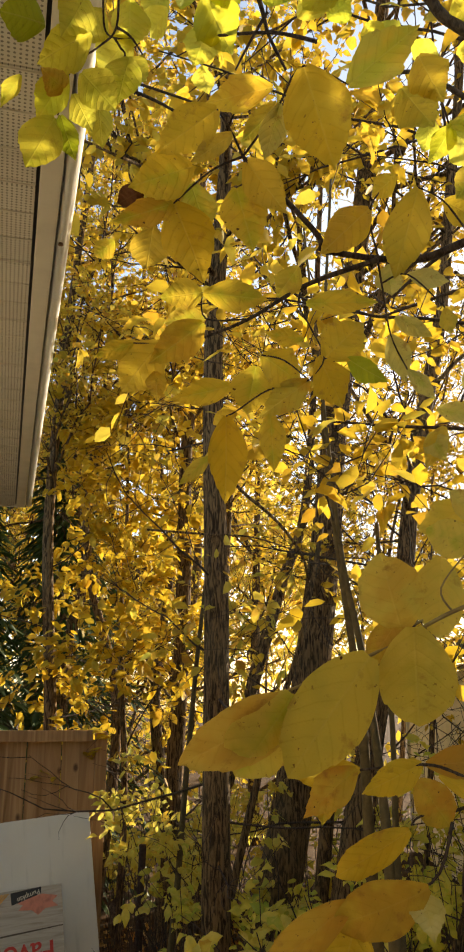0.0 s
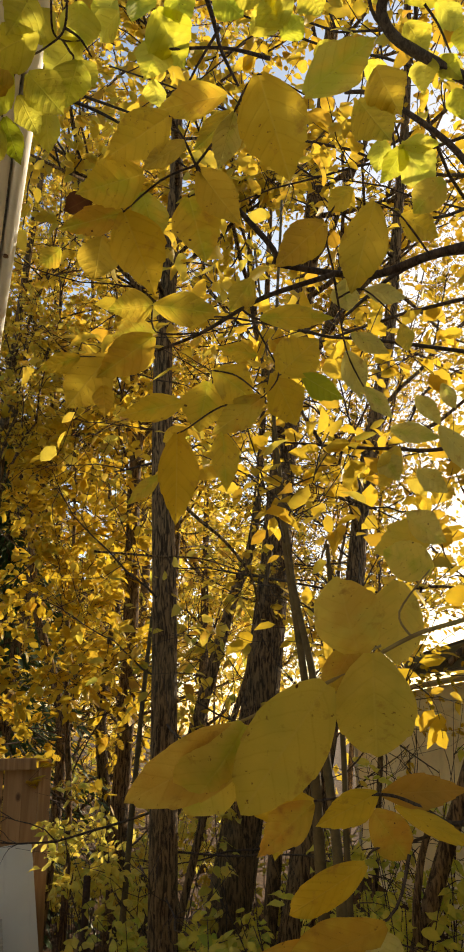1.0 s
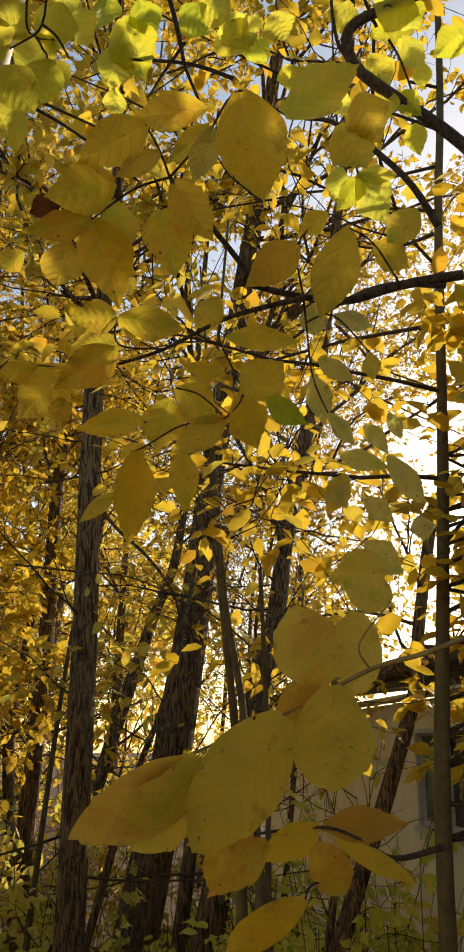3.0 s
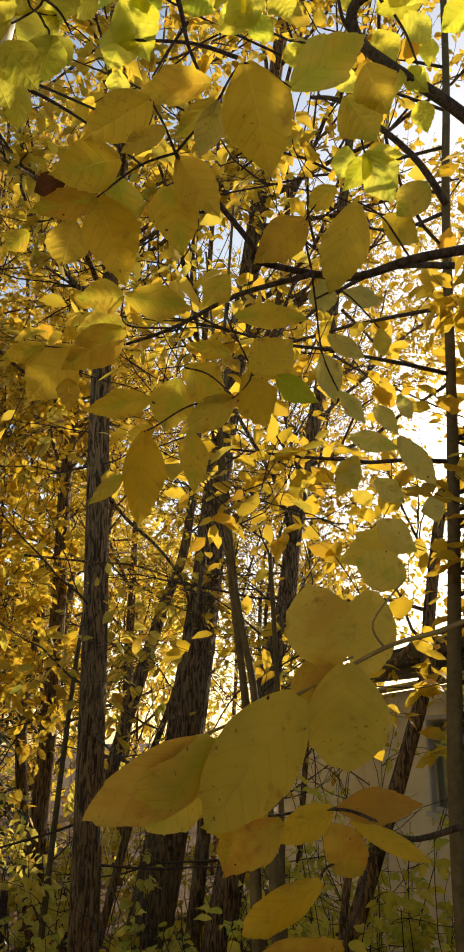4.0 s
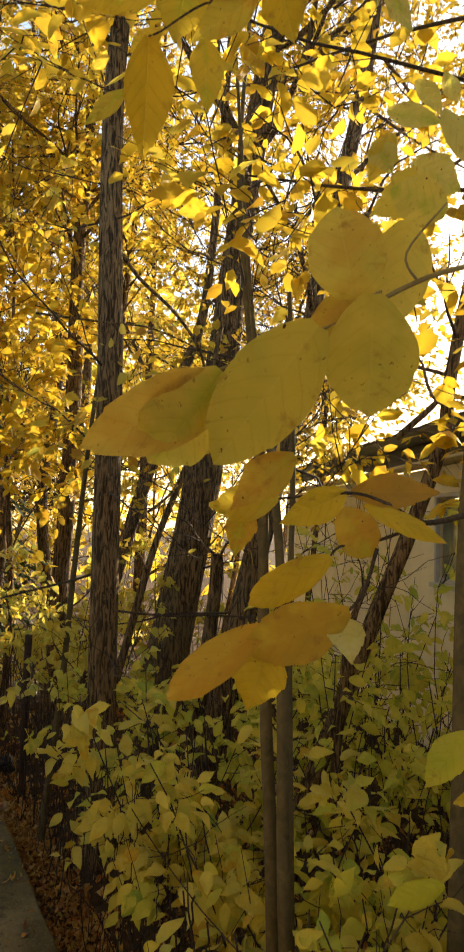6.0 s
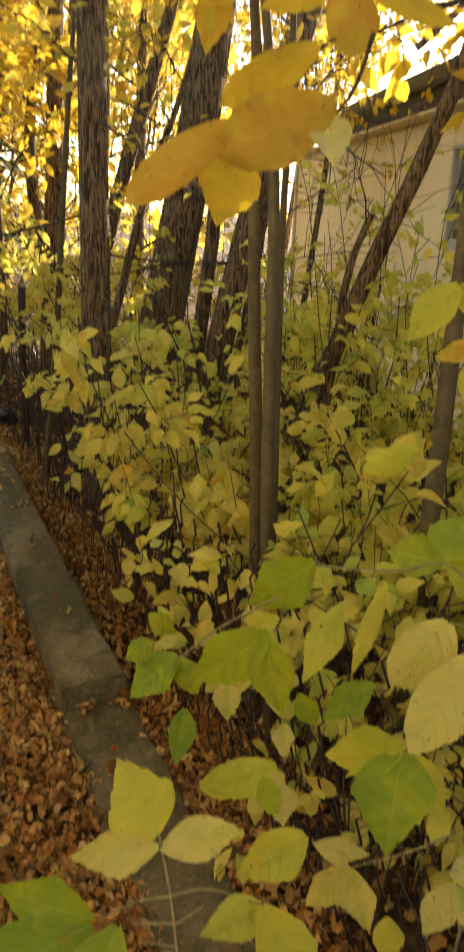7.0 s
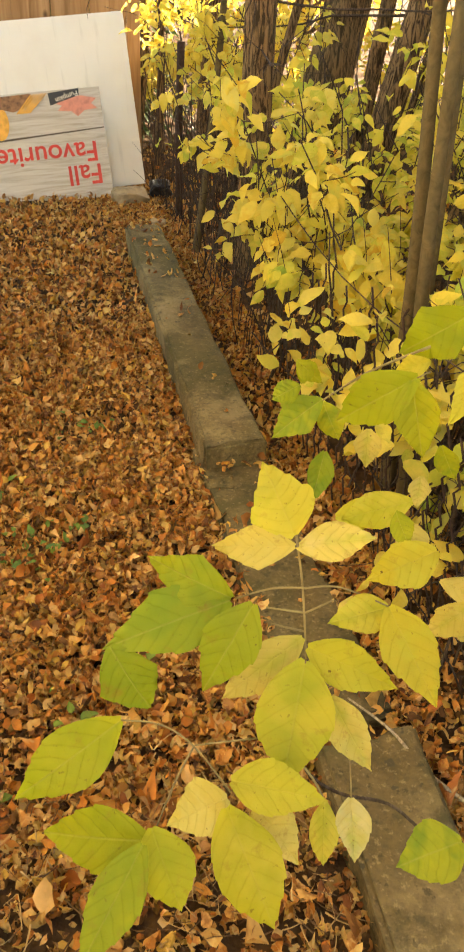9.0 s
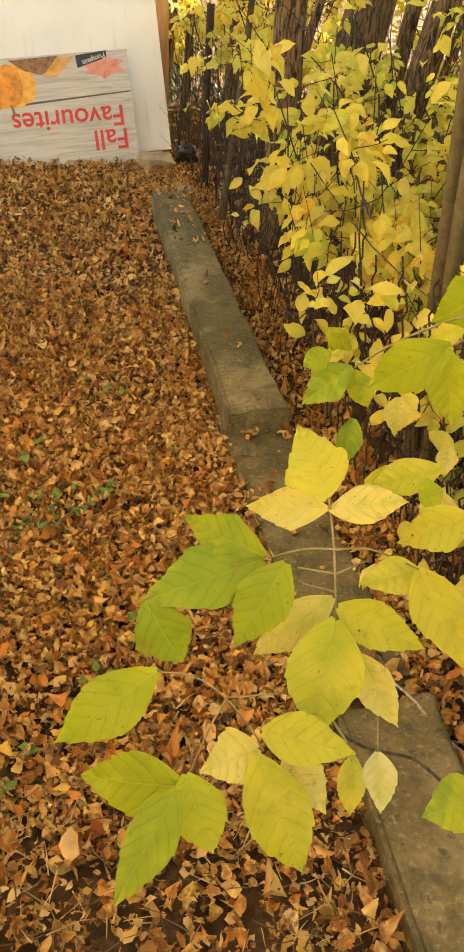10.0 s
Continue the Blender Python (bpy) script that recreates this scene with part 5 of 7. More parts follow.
def shrub(label, seed, s, q, z, stems, leaves, size, near, rest, singles=0, stem_r=0.006, lean=0.0, singles_kind=None):
    """Stems rise from the strip s, q and carry threes of leaflets between the heights z."""
    rng = random.Random(seed)
    mid = lane((s[0] + s[1]) / 2, (q[0] + q[1]) / 2)
    root = thing("shrub", label, "shrub", mid, "shrubs along the wire fence")
    t, fine = [], Tubes()
    spots = []
    for _ in range(stems):
        p = lane(rng.uniform(*s), rng.uniform(*q), -0.02)
        h = rng.uniform(0.55, 1.0) * z[1]
        pts = crook(rng, p, (rng.gauss(lean, 0.25), rng.gauss(-0.1, 0.25), 1), h, 8, 0.14, 0.05)
        t.append(Tubes())
        t[-1].add(pts, stem_r * rng.uniform(0.6, 1.3), stem_r * 0.35, 5)
        for _ in range(6):
            k = rng.randrange(2, 8)
            tw = crook(rng, pts[k], (rng.gauss(0, 1), rng.gauss(-0.3, 1), rng.gauss(0.25, 0.5)), rng.uniform(0.12, 0.38), 4, 0.25)
            fine.add(tw, 0.0022, 0.001, 4)
            spots += [(a, b - a) for a, b in zip(tw[1:], tw[2:])] + [(tw[-1], tw[-1] - tw[-2])] * 2
    for one in t:
        mesh_ob("stem", one.mesh("stem"), bark_twig, root)
    tagged(mesh_ob("twig_spray", fine.mesh("twig_spray"), bark_twig, root), kind="stuff")
    at, ahead, up, sizes = [], [], [], []
    spots = [x for x in spots if x[0].z > z[0]]
    spots = rng.sample(spots, max(1, int(len(spots) * 0.28)))
    for i in range(leaves):
        p, d = spots[rng.randrange(len(spots))]
        p = p + Vector((rng.gauss(0, 0.035), rng.gauss(0, 0.035), rng.gauss(0, 0.03)))
        way = d.normalized() * 0.6 + Vector((rng.gauss(0, 0.6), rng.gauss(-0.2, 0.6), rng.gauss(-0.25, 0.45)))
        face = Vector((rng.gauss(-0.1, 0.4), rng.gauss(-0.55, 0.4), 1.0))
        sz = size * rng.uniform(0.55, 1.25)
        if i < singles:
            y = way.normalized()
            x = y.cross(face).normalized()
            m = Matrix((x * sz, y * sz, x.cross(y) * sz)).transposed().to_4x4()
            m.translation = p
            mesh_ob("leaf", shrub_leaf(rng.randrange(6), near), None, root, m=m)
        else:
            at.append(tuple(p)), ahead.append(tuple(way)), up.append(tuple(face)), sizes.append(sz)
    if at:
        tagged(mesh_ob("foliage", leaf_cloud("foliage", at, ahead, up, sizes, MID, seed), rest, root), kind="stuff")


leaf_shrub_near = leaf_material("leaf_shrub_yellow", BUSH, 0.55, True, 0.4, 0.5)
leaf_shrub_pale = leaf_material("leaf_shrub_pale", BUSH, 0.55, spots=0.35, veins=0.4)
leaf_shrub_mixed = leaf_material("leaf_shrub_mixed", GREENISH, 0.5, True, 0.4, 0.5)
shrub("bushy shrub with pale yellow leaves growing through the wire fence", 61, (2.35, 3.5), (0.95, 1.35), (0.40, 1.22), 32, 950, 0.088, leaf_shrub_near, leaf_shrub_pale, 300)
shrub("yellow-green shrub with dark tangled stems", 62, (1.5, 2.6), (1.15, 1.9), (0.42, 1.0), 26, 800, 0.08, leaf_shrub_mixed, leaf_shrub, 200)
shrub("tall green and yellow shrub beside the saplings", 63, (2.4, 4.4), (1.5, 2.6), (0.45, 1.4), 38, 1150, 0.072, leaf_shrub_mixed, leaf_shrub, 0)
shrub("yellow leafy shrub beside the leaning boards", 64, (4.6, 6.7), (1.0, 1.6), (0.80, 1.65), 34, 900, 0.08, leaf_shrub_near, leaf_shrub_pale, 0)
shrub("low green shrub at the foot of the trunks", 65, (3.6, 5.0), (1.15, 1.7), (0.55, 1.0), 22, 260, 0.075, leaf_shrub_mixed, leaf_shrub, 0)
shrub("green and yellow shrub in front of the garage wall", 66, (4.2, 7.5), (2.2, 3.5), (0.3, 1.75), 40, 1250, 0.075, leaf_shrub_mixed, leaf_shrub, 0)
shrub("yellow undergrowth behind the trunks", 67, (7.2, 10.5), (0.2, 3.2), (0.2, 2.0), 50, 3200, 0.085, leaf_shrub_near, leaf_shrub_pale, 0)
shrub("low weedy growth with pale leaves under the wire fence", 68, (0.6, 2.0), (0.9, 1.5), (0.08, 0.6), 30, 420, 0.07, leaf_shrub_mixed, leaf_shrub_pale, 60, 0.004)
shrub("yellow-green shrub against the garage wall", 69, (2.0, 4.2), (2.55, 3.05), (0.3, 1.2), 24, 500, 0.08, leaf_shrub_mixed, leaf_shrub, 0)


shrub("sparse green and yellow leaves climbing around the leaning sapling", 74, (2.9, 3.9), (1.8, 2.7), (0.9, 2.25), 16, 420, 0.075, leaf_shrub_mixed, leaf_shrub, 0, 0.004)
shrub("sparse yellow shrub around the feet of the grey saplings", 73, (1.75, 2.2), (0.98, 1.2), (0.40, 1.12), 14, 240, 0.085, leaf_shrub_near, leaf_shrub_pale, 130)


def bramble():
    """Bare dark stems tangled along the fence."""
    rng = random.Random(70)
    root = thing("bramble", "tangle of bare dark stems along the wire fence", "shrub", lane(3.0, 1.0))
    for name, s, q, n, h in (("stem_tangle", (1.3, 3.2), (0.84, 1.5), 150, 0.75), ("stem_tangle", (3.0, 6.8), (0.80, 1.2), 120, 0.85), ("stem_tangle", (0.6, 2.5), (1.2, 2.2), 130, 0.8), ("stem_tangle", (0.2, 1.7), (0.88, 1.5), 120, 0.6)):
        t = Tubes()
        for _ in range(n):
            p = lane(rng.uniform(*s), rng.uniform(*q), -0.01)
            t.add(crook(rng, p, (rng.gauss(0.04, 0.22), rng.gauss(0, 0.3), 1), h * rng.uniform(0.3, 1.15), 7, 0.14, 0.05), rng.uniform(0.0018, 0.005), 0.001, 4)
        tagged(mesh_ob(name, t.mesh(name), bark_twig, root), kind="stuff")


bramble()


def weeds():
    rng = random.Random(71)
    for s, q, n in ((2.05, 0.02, 9), (2.3, -0.15, 7), (1.9, -0.1, 8), (1.5, 0.15, 6), (5.95, -0.5, 8), (2.7, 0.1, 6), (1.1, -0.2, 6), (1.97, -0.18, 9), (2.15, -0.30, 8), (1.75, -0.25, 7), (2.7, 0.03, 8), (2.05, -0.05, 9), (1.35, 0.02, 6)):
        at = lane(s, q)
        root = thing("weed", "small green weed sprouting among the fallen leaves", "plant", at, "weeds in the leaf litter")
        for k in range(n):
            a, r = rng.uniform(0, 6.28), rng.uniform(0.02, 0.10)
            b = at + Vector((math.cos(a) * r, math.sin(a) * r, 0.015 + rng.uniform(0, 0.02)))
            d = Vector((rng.gauss(0, 1), rng.gauss(0, 1), 0.4)).normalized() * rng.uniform(0.02, 0.045)
            x = d.cross(Vector((0, 0, 1))).normalized() * d.length
            m = Matrix((x, d, x.cross(d) / d.length)).transposed().to_4x4()
            m.translation = b
            mesh_ob("leaf", shrub_leaf(rng.randrange(4), leaf_weed), None, root, m=m)


leaf_weed = leaf_material("leaf_weed_green", [(0.0, (0.10, 0.20, 0.04)), (0.6, (0.20, 0.28, 0.05)), (1.0, (0.06, 0.14, 0.04))], 0.35, True, 0.2, 0.5)
weeds()


def fallen_wood():
    """Dead branches and straw on the ground."""
    rng = random.Random(72)
    grey = bark_dead
    root = thing("fallen_branch", "bare grey dead branch lying beside the concrete beam", "branch", lane(0.98, 0.74))
    for pts, r0, r1 in (([lane(1.06, 0.70, 0.045), lane(0.98, 0.76, 0.03), lane(0.92, 0.83, 0.03), lane(0.82, 0.92, 0.03), lane(0.62, 1.05, 0.03)], 0.004, 0.008),
                        ([lane(0.92, 0.83, 0.03), lane(0.96, 0.93, 0.05), lane(0.95, 1.05, 0.06)], 0.006, 0.002), ([lane(1.06, 0.70, 0.045), lane(1.14, 0.66, 0.075), lane(1.25, 0.60, 0.07)], 0.004, 0.002)):
        t = Tubes()
        t.add(smooth_line(pts, 6), r0, r1, 8, 0.12, 0.001, seed=len(pts))
        mesh_ob("limb", t.mesh("limb"), grey, root)
    root = thing("dead_stick", "thin pale dead stick standing at the wire fence", "stick", lane(1.0, 0.93))
    t = Tubes()
    t.add(smooth_line([lane(0.98, 0.93, -0.02), lane(1.0, 0.93, 0.15), lane(1.0, 0.945, 0.33)], 5), 0.0045, 0.003, 7)
    mesh_ob("stick", t.mesh("stick"), grey, root)
    t = Tubes()
    for s0, s1, q0, q1, n in ((0.35, 1.15, -0.7, 0.45, 900), (0.3, 1.2, 0.7, 1.1, 120), (1.1, 4.0, -0.7, 0.46, 260)):
        for _ in range(n):
            p = lane(rng.uniform(s0, s1), rng.uniform(q0, q1), 0)
            p.z = ground_height(p.x, p.y) + 0.016 + rng.uniform(0, 0.012)
            a, k = rng.uniform(0, 6.28), rng.uniform(0.02, 0.075)
            t.add(crook(rng, p, (math.cos(a), math.sin(a), rng.gauss(0, 0.08)), k, 3, 0.12), rng.uniform(0.0008, 0.0022), 0.0006, 4)
    tagged(mesh_ob("twig_litter", t.mesh("twig_litter"), straw), "fine dry stalks and straw among the fallen leaves", "twig litter", kind="stuff")


bark_dead = bark_material("bark_dead_grey", (0.18, 0.14, 0.09), (0.40, 0.32, 0.21), 1.5, 0.004)
m = Net("dry_straw")
straw = m.done(m.ramp(m.t.nodes.new("ShaderNodeNewGeometry").outputs["Random Per Island"], [(0.0, (0.10, 0.055, 0.025)), (0.4, (0.20, 0.115, 0.05)), (0.7, (0.42, 0.27, 0.11)), (1.0, (0.52, 0.36, 0.16))]), 0.85, spec=0.15)
fallen_wood()


# ---- single leaves and stalks ----
LEAF_MESH = {}
leaf_pick = random.Random(31)
BIG = [leaflet(30, 3, 1.0, t, c, f, d, wv, lo, i, pk + 0.04, bl, 0.030, tw) for i, (t, c, f, d, wv, pk, lo, bl, tw) in enumerate((
    (0.07, 7, 0.22, 0.16, 0.030, 0.40, 0.0, 0.85, 0.1), (0.10, 6, 0.30, 0.26, 0.040, 0.39, 0.08, 0.9, -0.2), (0.06, 8, 0.10, 0.12, 0.045, 0.44, 0.0, 0.75, 0.2), (0.10, 6, 0.26, 0.34, 0.035, 0.40, 0.0, 0.9, 0.25),
    (0.07, 7, -0.20, 0.20, 0.040, 0.43, 0.0, 0.8, -0.1), (0.09, 6, 0.16, 0.38, 0.050, 0.42, 0.12, 0.9, 0.3), (0.08, 7, 0.36, 0.10, 0.030, 0.38, 0.0, 0.85, -0.3), (0.12, 6, 0.20, 0.22, 0.045, 0.40, 0.14, 0.9, 0.0)))]
EVEN = [leaflet(26, 3, 1.0, 0.045, 5, f, d, wv, 0.0, i + 20, pk, bl, 0.014, tw) for i, (f, d, wv, pk, bl, tw) in enumerate((
    (0.18, 0.16, 0.03, 0.46, 0.35, 0.1), (-0.12, 0.22, 0.04, 0.50, 0.25, -0.2), (0.24, 0.12, 0.03, 0.44, 0.45, 0.2), (0.10, 0.28, 0.05, 0.50, 0.3, 0.0)))]


def big_leaf(kind):
    """A capital letter asks for an even-edged, blunt leaf."""
    shapes, kind = (EVEN, kind.lower()) if kind.isupper() else (BIG, kind)
    k = leaf_pick.randrange(len(shapes)) + (100 if shapes is EVEN else 0)
    if (k, kind) not in LEAF_MESH:
        V, F, U = shapes[k % 100]
        me = np_mesh("leaf", V, F, np.stack([0.5 + (U[:, 0] - 0.5) * 0.6, U[:, 1]], 1))
        me.materials.append(leaf_near[kind])
        LEAF_MESH[k, kind] = me
    return LEAF_MESH[k, kind]


def leaf(parent, base, tip, width, kind, face):
    """One leaf from its stalk to its tip, its upper side turned to face."""
    b, d = Vector(base), Vector(tip) - Vector(base)
    y = d.normalized()
    x = y.cross(Vector(face)).normalized()
    z = x.cross(y)
    m = Matrix((x * width * 1.06, y * d.length * 1.03, z * width * 1.2)).transposed().to_4x4()
    m.translation = b
    return mesh_ob("leaf", big_leaf(kind), None, parent, m=m)


def stem(parent, points, r0, r1, material, name="stem"):
    t = Tubes()
    t.add(smooth_line(points, 5), r0, r1, 7)
    return mesh_ob(name, t.mesh(name), material, parent)


# ---- leaves close to the camera ----
plant = thing("overhanging_branch", "dark twig with yellow box-elder leaves hanging overhead", "branch", (0.085, 0.636, 2.686))
stem(plant, [(0.383, 0.703, 2.505), (0.313, 0.737, 2.503), (0.252, 0.767, 2.492), (0.195, 0.780, 2.499), (0.117, 0.787, 2.516)], 0.007, 0.004, bark_twig)
stem(plant, [(0.114, 0.770, 2.505), (0.112, 0.760, 2.521), (0.064, 0.738, 2.566), (0.033, 0.724, 2.590), (0.010, 0.711, 2.610)], 0.0045, 0.0025, bark_twig)
stem(plant, [(0.192, 0.772, 2.493), (0.117, 0.797, 2.478), (0.079, 0.811, 2.465), (0.018, 0.833, 2.435), (-0.040, 0.846, 2.415)], 0.004, 0.002, bark_twig)
stem(plant, [(0.010, 0.711, 2.610), (-0.006, 0.692, 2.635), (-0.024, 0.676, 2.655)], 0.0018, 0.0012, bark_twig)
stem(plant, [(0.010, 0.711, 2.610), (-0.034, 0.724, 2.596), (-0.083, 0.747, 2.563)], 0.0018, 0.0012, bark_twig)
stem(plant, [(0.010, 0.711, 2.610), (0.032, 0.692, 2.631), (0.058, 0.666, 2.658)], 0.0018, 0.0012, bark_twig)
stem(plant, [(0.058, 0.666, 2.658), (0.085, 0.636, 2.686), (0.142, 0.644, 2.665)], 0.0016, 0.001, bark_twig)
stem(plant, [(0.017, 0.824, 2.431), (-0.041, 0.826, 2.433), (-0.046, 0.809, 2.464)], 0.0015, 0.001, bark_twig)
stem(plant, [(-0.041, 0.837, 2.410), (-0.076, 0.834, 2.415), (-0.104, 0.839, 2.403), (-0.142, 0.837, 2.401)], 0.0015, 0.001, bark_twig)
stem(plant, [(0.089, 0.801, 2.460), (0.088, 0.810, 2.443), (0.105, 0.822, 2.415), (0.123, 0.836, 2.377), (0.103, 0.851, 2.351)], 0.0016, 0.001, bark_twig)
stem(plant, [(0.103, 0.851, 2.351), (0.047, 0.862, 2.341), (0.001, 0.876, 2.314), (-0.013, 0.879, 2.308)], 0.0015, 0.001, bark_twig)
stem(plant, [(0.190, 0.763, 2.488), (0.198, 0.781, 2.455), (0.211, 0.806, 2.398), (0.234, 0.820, 2.354)], 0.0016, 0.001, bark_twig)
stem(plant, [(0.306, 0.721, 2.493), (0.268, 0.706, 2.539), (0.236, 0.704, 2.558)], 0.0015, 0.001, bark_twig)
stem(plant, [(0.195, 0.780, 2.499), (0.180, 0.747, 2.555), (0.213, 0.716, 2.586)], 0.0016, 0.001, bark_twig)
stem(plant, [(0.010, 0.711, 2.610), (0.016, 0.727, 2.588), (0.001, 0.735, 2.579)], 0.0014, 0.001, bark_twig)
stem(plant, [(0.123, 0.836, 2.377), (0.155, 0.831, 2.375)], 0.0014, 0.001, bark_twig)
stem(plant, [(0.036, 0.844, 2.386), (0.068, 0.844, 2.378), (0.103, 0.851, 2.351)], 0.0014, 0.001, bark_twig)
stem(plant, [(0.197, 0.777, 2.461), (0.230, 0.765, 2.467), (0.278, 0.773, 2.423)], 0.0014, 0.001, bark_twig)
leaf(plant, (0.085, 0.636, 2.686), (0.131, 0.713, 2.590), 0.087, "y", (-0.15, -0.90, -0.30))
leaf(plant, (0.142, 0.644, 2.665), (0.228, 0.600, 2.719), 0.058, "y", (-0.31, -0.62, -0.57))
leaf(plant, (0.047, 0.656, 2.671), (-0.050, 0.692, 2.677), 0.047, "y", (-0.37, -0.91, -0.43))
leaf(plant, (-0.024, 0.676, 2.655), (-0.102, 0.691, 2.599), 0.058, "y", (0.13, -0.88, -0.68))
leaf(plant, (-0.003, 0.694, 2.632), (-0.054, 0.684, 2.584), 0.027, "y", (-0.01, -0.69, -0.26))
leaf(plant, (-0.057, 0.720, 2.601), (-0.136, 0.708, 2.563), 0.063, "y", (-0.19, -0.78, -0.67))
leaf(plant, (-0.122, 0.735, 2.577), (-0.158, 0.746, 2.562), 0.032, "b", (0.07, -0.81, -0.43))
leaf(plant, (-0.084, 0.747, 2.563), (-0.162, 0.736, 2.526), 0.037, "y", (-0.08, -0.62, -0.57))
leaf(plant, (-0.083, 0.747, 2.563), (-0.037, 0.784, 2.468), 0.074, "y", (0.29, -0.85, -0.59))
leaf(plant, (-0.059, 0.733, 2.584), (-0.040, 0.790, 2.546), 0.051, "y", (-0.13, -0.90, -1.07))
leaf(plant, (-0.111, 0.763, 2.538), (-0.125, 0.812, 2.500), 0.053, "y", (-0.01, -0.74, -0.44))
leaf(plant, (0.001, 0.735, 2.579), (0.024, 0.746, 2.496), 0.063, "y", (0.06, -0.85, -0.25))
leaf(plant, (0.014, 0.714, 2.605), (0.063, 0.715, 2.529), 0.050, "y", (-0.15, -0.87, -0.71))
leaf(plant, (0.057, 0.667, 2.656), (0.040, 0.706, 2.602), 0.037, "p", (0.28, -0.79, -0.38))
leaf(plant, (0.053, 0.667, 2.658), (0.010, 0.712, 2.623), 0.042, "y", (0.46, -0.65, -0.24))
leaf(plant, (-0.164, 0.769, 2.521), (-0.198, 0.795, 2.508), 0.029, "y", (0.15, -0.67, -0.44))
leaf(plant, (-0.046, 0.809, 2.464), (-0.102, 0.799, 2.450), 0.045, "y", (-0.03, -0.88, -0.30))
leaf(plant, (-0.041, 0.826, 2.433), (-0.110, 0.849, 2.444), 0.037, "y", (0.03, -0.84, -0.05))
leaf(plant, (-0.043, 0.809, 2.464), (0.051, 0.832, 2.464), 0.045, "y", (0.18, -0.91, -0.60))
leaf(plant, (0.086, 0.784, 2.490), (0.056, 0.822, 2.459), 0.037, "y", (0.08, -0.72, -0.23))
leaf(plant, (-0.104, 0.839, 2.403), (-0.166, 0.878, 2.342), 0.067, "y", (0.08, -0.92, -0.29))
leaf(plant, (-0.045, 0.828, 2.427), (-0.117, 0.836, 2.370), 0.053, "y", (-0.04, -1.07, -0.71))
leaf(plant, (-0.142, 0.837, 2.401), (-0.194, 0.826, 2.374), 0.026, "y", (0.32, -0.96, -0.45))
leaf(plant, (-0.005, 0.863, 2.347), (-0.090, 0.845, 2.320), 0.037, "y", (0.13, -0.88, -0.27))
leaf(plant, (0.029, 0.851, 2.372), (0.014, 0.886, 2.307), 0.058, "y", (0.05, -0.92, 0.27))
leaf(plant, (0.036, 0.844, 2.386), (0.098, 0.850, 2.347), 0.053, "y", (0.11, -0.97, -0.27))
leaf(plant, (0.103, 0.851, 2.351), (0.035, 0.878, 2.306), 0.042, "y", (-0.03, -1.01, -0.39))
leaf(plant, (0.115, 0.836, 2.380), (0.158, 0.881, 2.314), 0.050, "y", (-0.12, -0.79, -0.30))
leaf(plant, (0.123, 0.836, 2.377), (0.181, 0.819, 2.431), 0.063, "y", (0.08, -0.78, -0.06))
leaf(plant, (0.098, 0.807, 2.446), (0.200, 0.801, 2.448), 0.034, "y", (-0.23, -0.79, -0.27))
leaf(plant, (0.155, 0.831, 2.375), (0.199, 0.808, 2.328), 0.034, "g", (-0.09, -0.97, -1.15))
leaf(plant, (-0.013, 0.879, 2.308), (-0.012, 0.933, 2.195), 0.055, "y", (0.21, -0.83, -0.33))
leaf(plant, (-0.036, 0.897, 2.254), (-0.080, 0.902, 2.214), 0.021, "y", (-0.05, -1.07, -0.30))
leaf(plant, (0.049, 0.874, 2.308), (0.054, 0.869, 2.226), 0.039, "y", (0.12, -1.15, 0.17))
leaf(plant, (0.001, 0.876, 2.314), (-0.033, 0.909, 2.305), 0.026, "y", (-0.23, -1.02, -0.34))
leaf(plant, (0.095, 0.829, 2.403), (0.039, 0.813, 2.402), 0.026, "y", (-0.06, -0.85, -0.81))
leaf(plant, (0.236, 0.704, 2.558), (0.212, 0.757, 2.459), 0.059, "y", (-0.18, -0.95, -0.63))
leaf(plant, (0.268, 0.706, 2.539), (0.323, 0.716, 2.516), 0.042, "y", (-0.60, -0.88, -0.24))
leaf(plant, (0.314, 0.667, 2.565), (0.278, 0.682, 2.530), 0.042, "y", (-0.71, -0.73, -0.59))
leaf(plant, (0.208, 0.700, 2.574), (0.182, 0.744, 2.570), 0.030, "y", (-0.41, -0.86, -0.77))
leaf(plant, (0.176, 0.731, 2.544), (0.112, 0.737, 2.484), 0.051, "y", (-0.37, -0.83, -0.62))
leaf(plant, (0.206, 0.636, 2.653), (0.255, 0.673, 2.618), 0.058, "y", (-0.45, -0.83, -0.92))
leaf(plant, (0.223, 0.608, 2.676), (0.251, 0.625, 2.623), 0.050, "y", (-0.47, -0.82, -0.53))
leaf(plant, (0.206, 0.763, 2.481), (0.211, 0.803, 2.448), 0.037, "p", (-0.42, -0.73, -0.69))
leaf(plant, (0.230, 0.765, 2.467), (0.294, 0.779, 2.463), 0.026, "p", (-0.00, -0.87, -0.56))
leaf(plant, (0.216, 0.794, 2.419), (0.269, 0.810, 2.398), 0.026, "p", (-0.27, -0.76, -0.49))
leaf(plant, (0.278, 0.773, 2.423), (0.291, 0.794, 2.390), 0.022, "a", (-0.37, -1.00, -0.21))
leaf(plant, (0.211, 0.806, 2.398), (0.236, 0.827, 2.338), 0.037, "p", (0.10, -0.93, -0.57))
leaf(plant, (0.234, 0.820, 2.354), (0.275, 0.828, 2.312), 0.022, "p", (-0.21, -1.03, -0.34))
leaf(plant, (-0.112, 0.855, 2.366), (-0.108, 0.843, 2.321), 0.029, "y", (0.00, -1.05, -0.23))
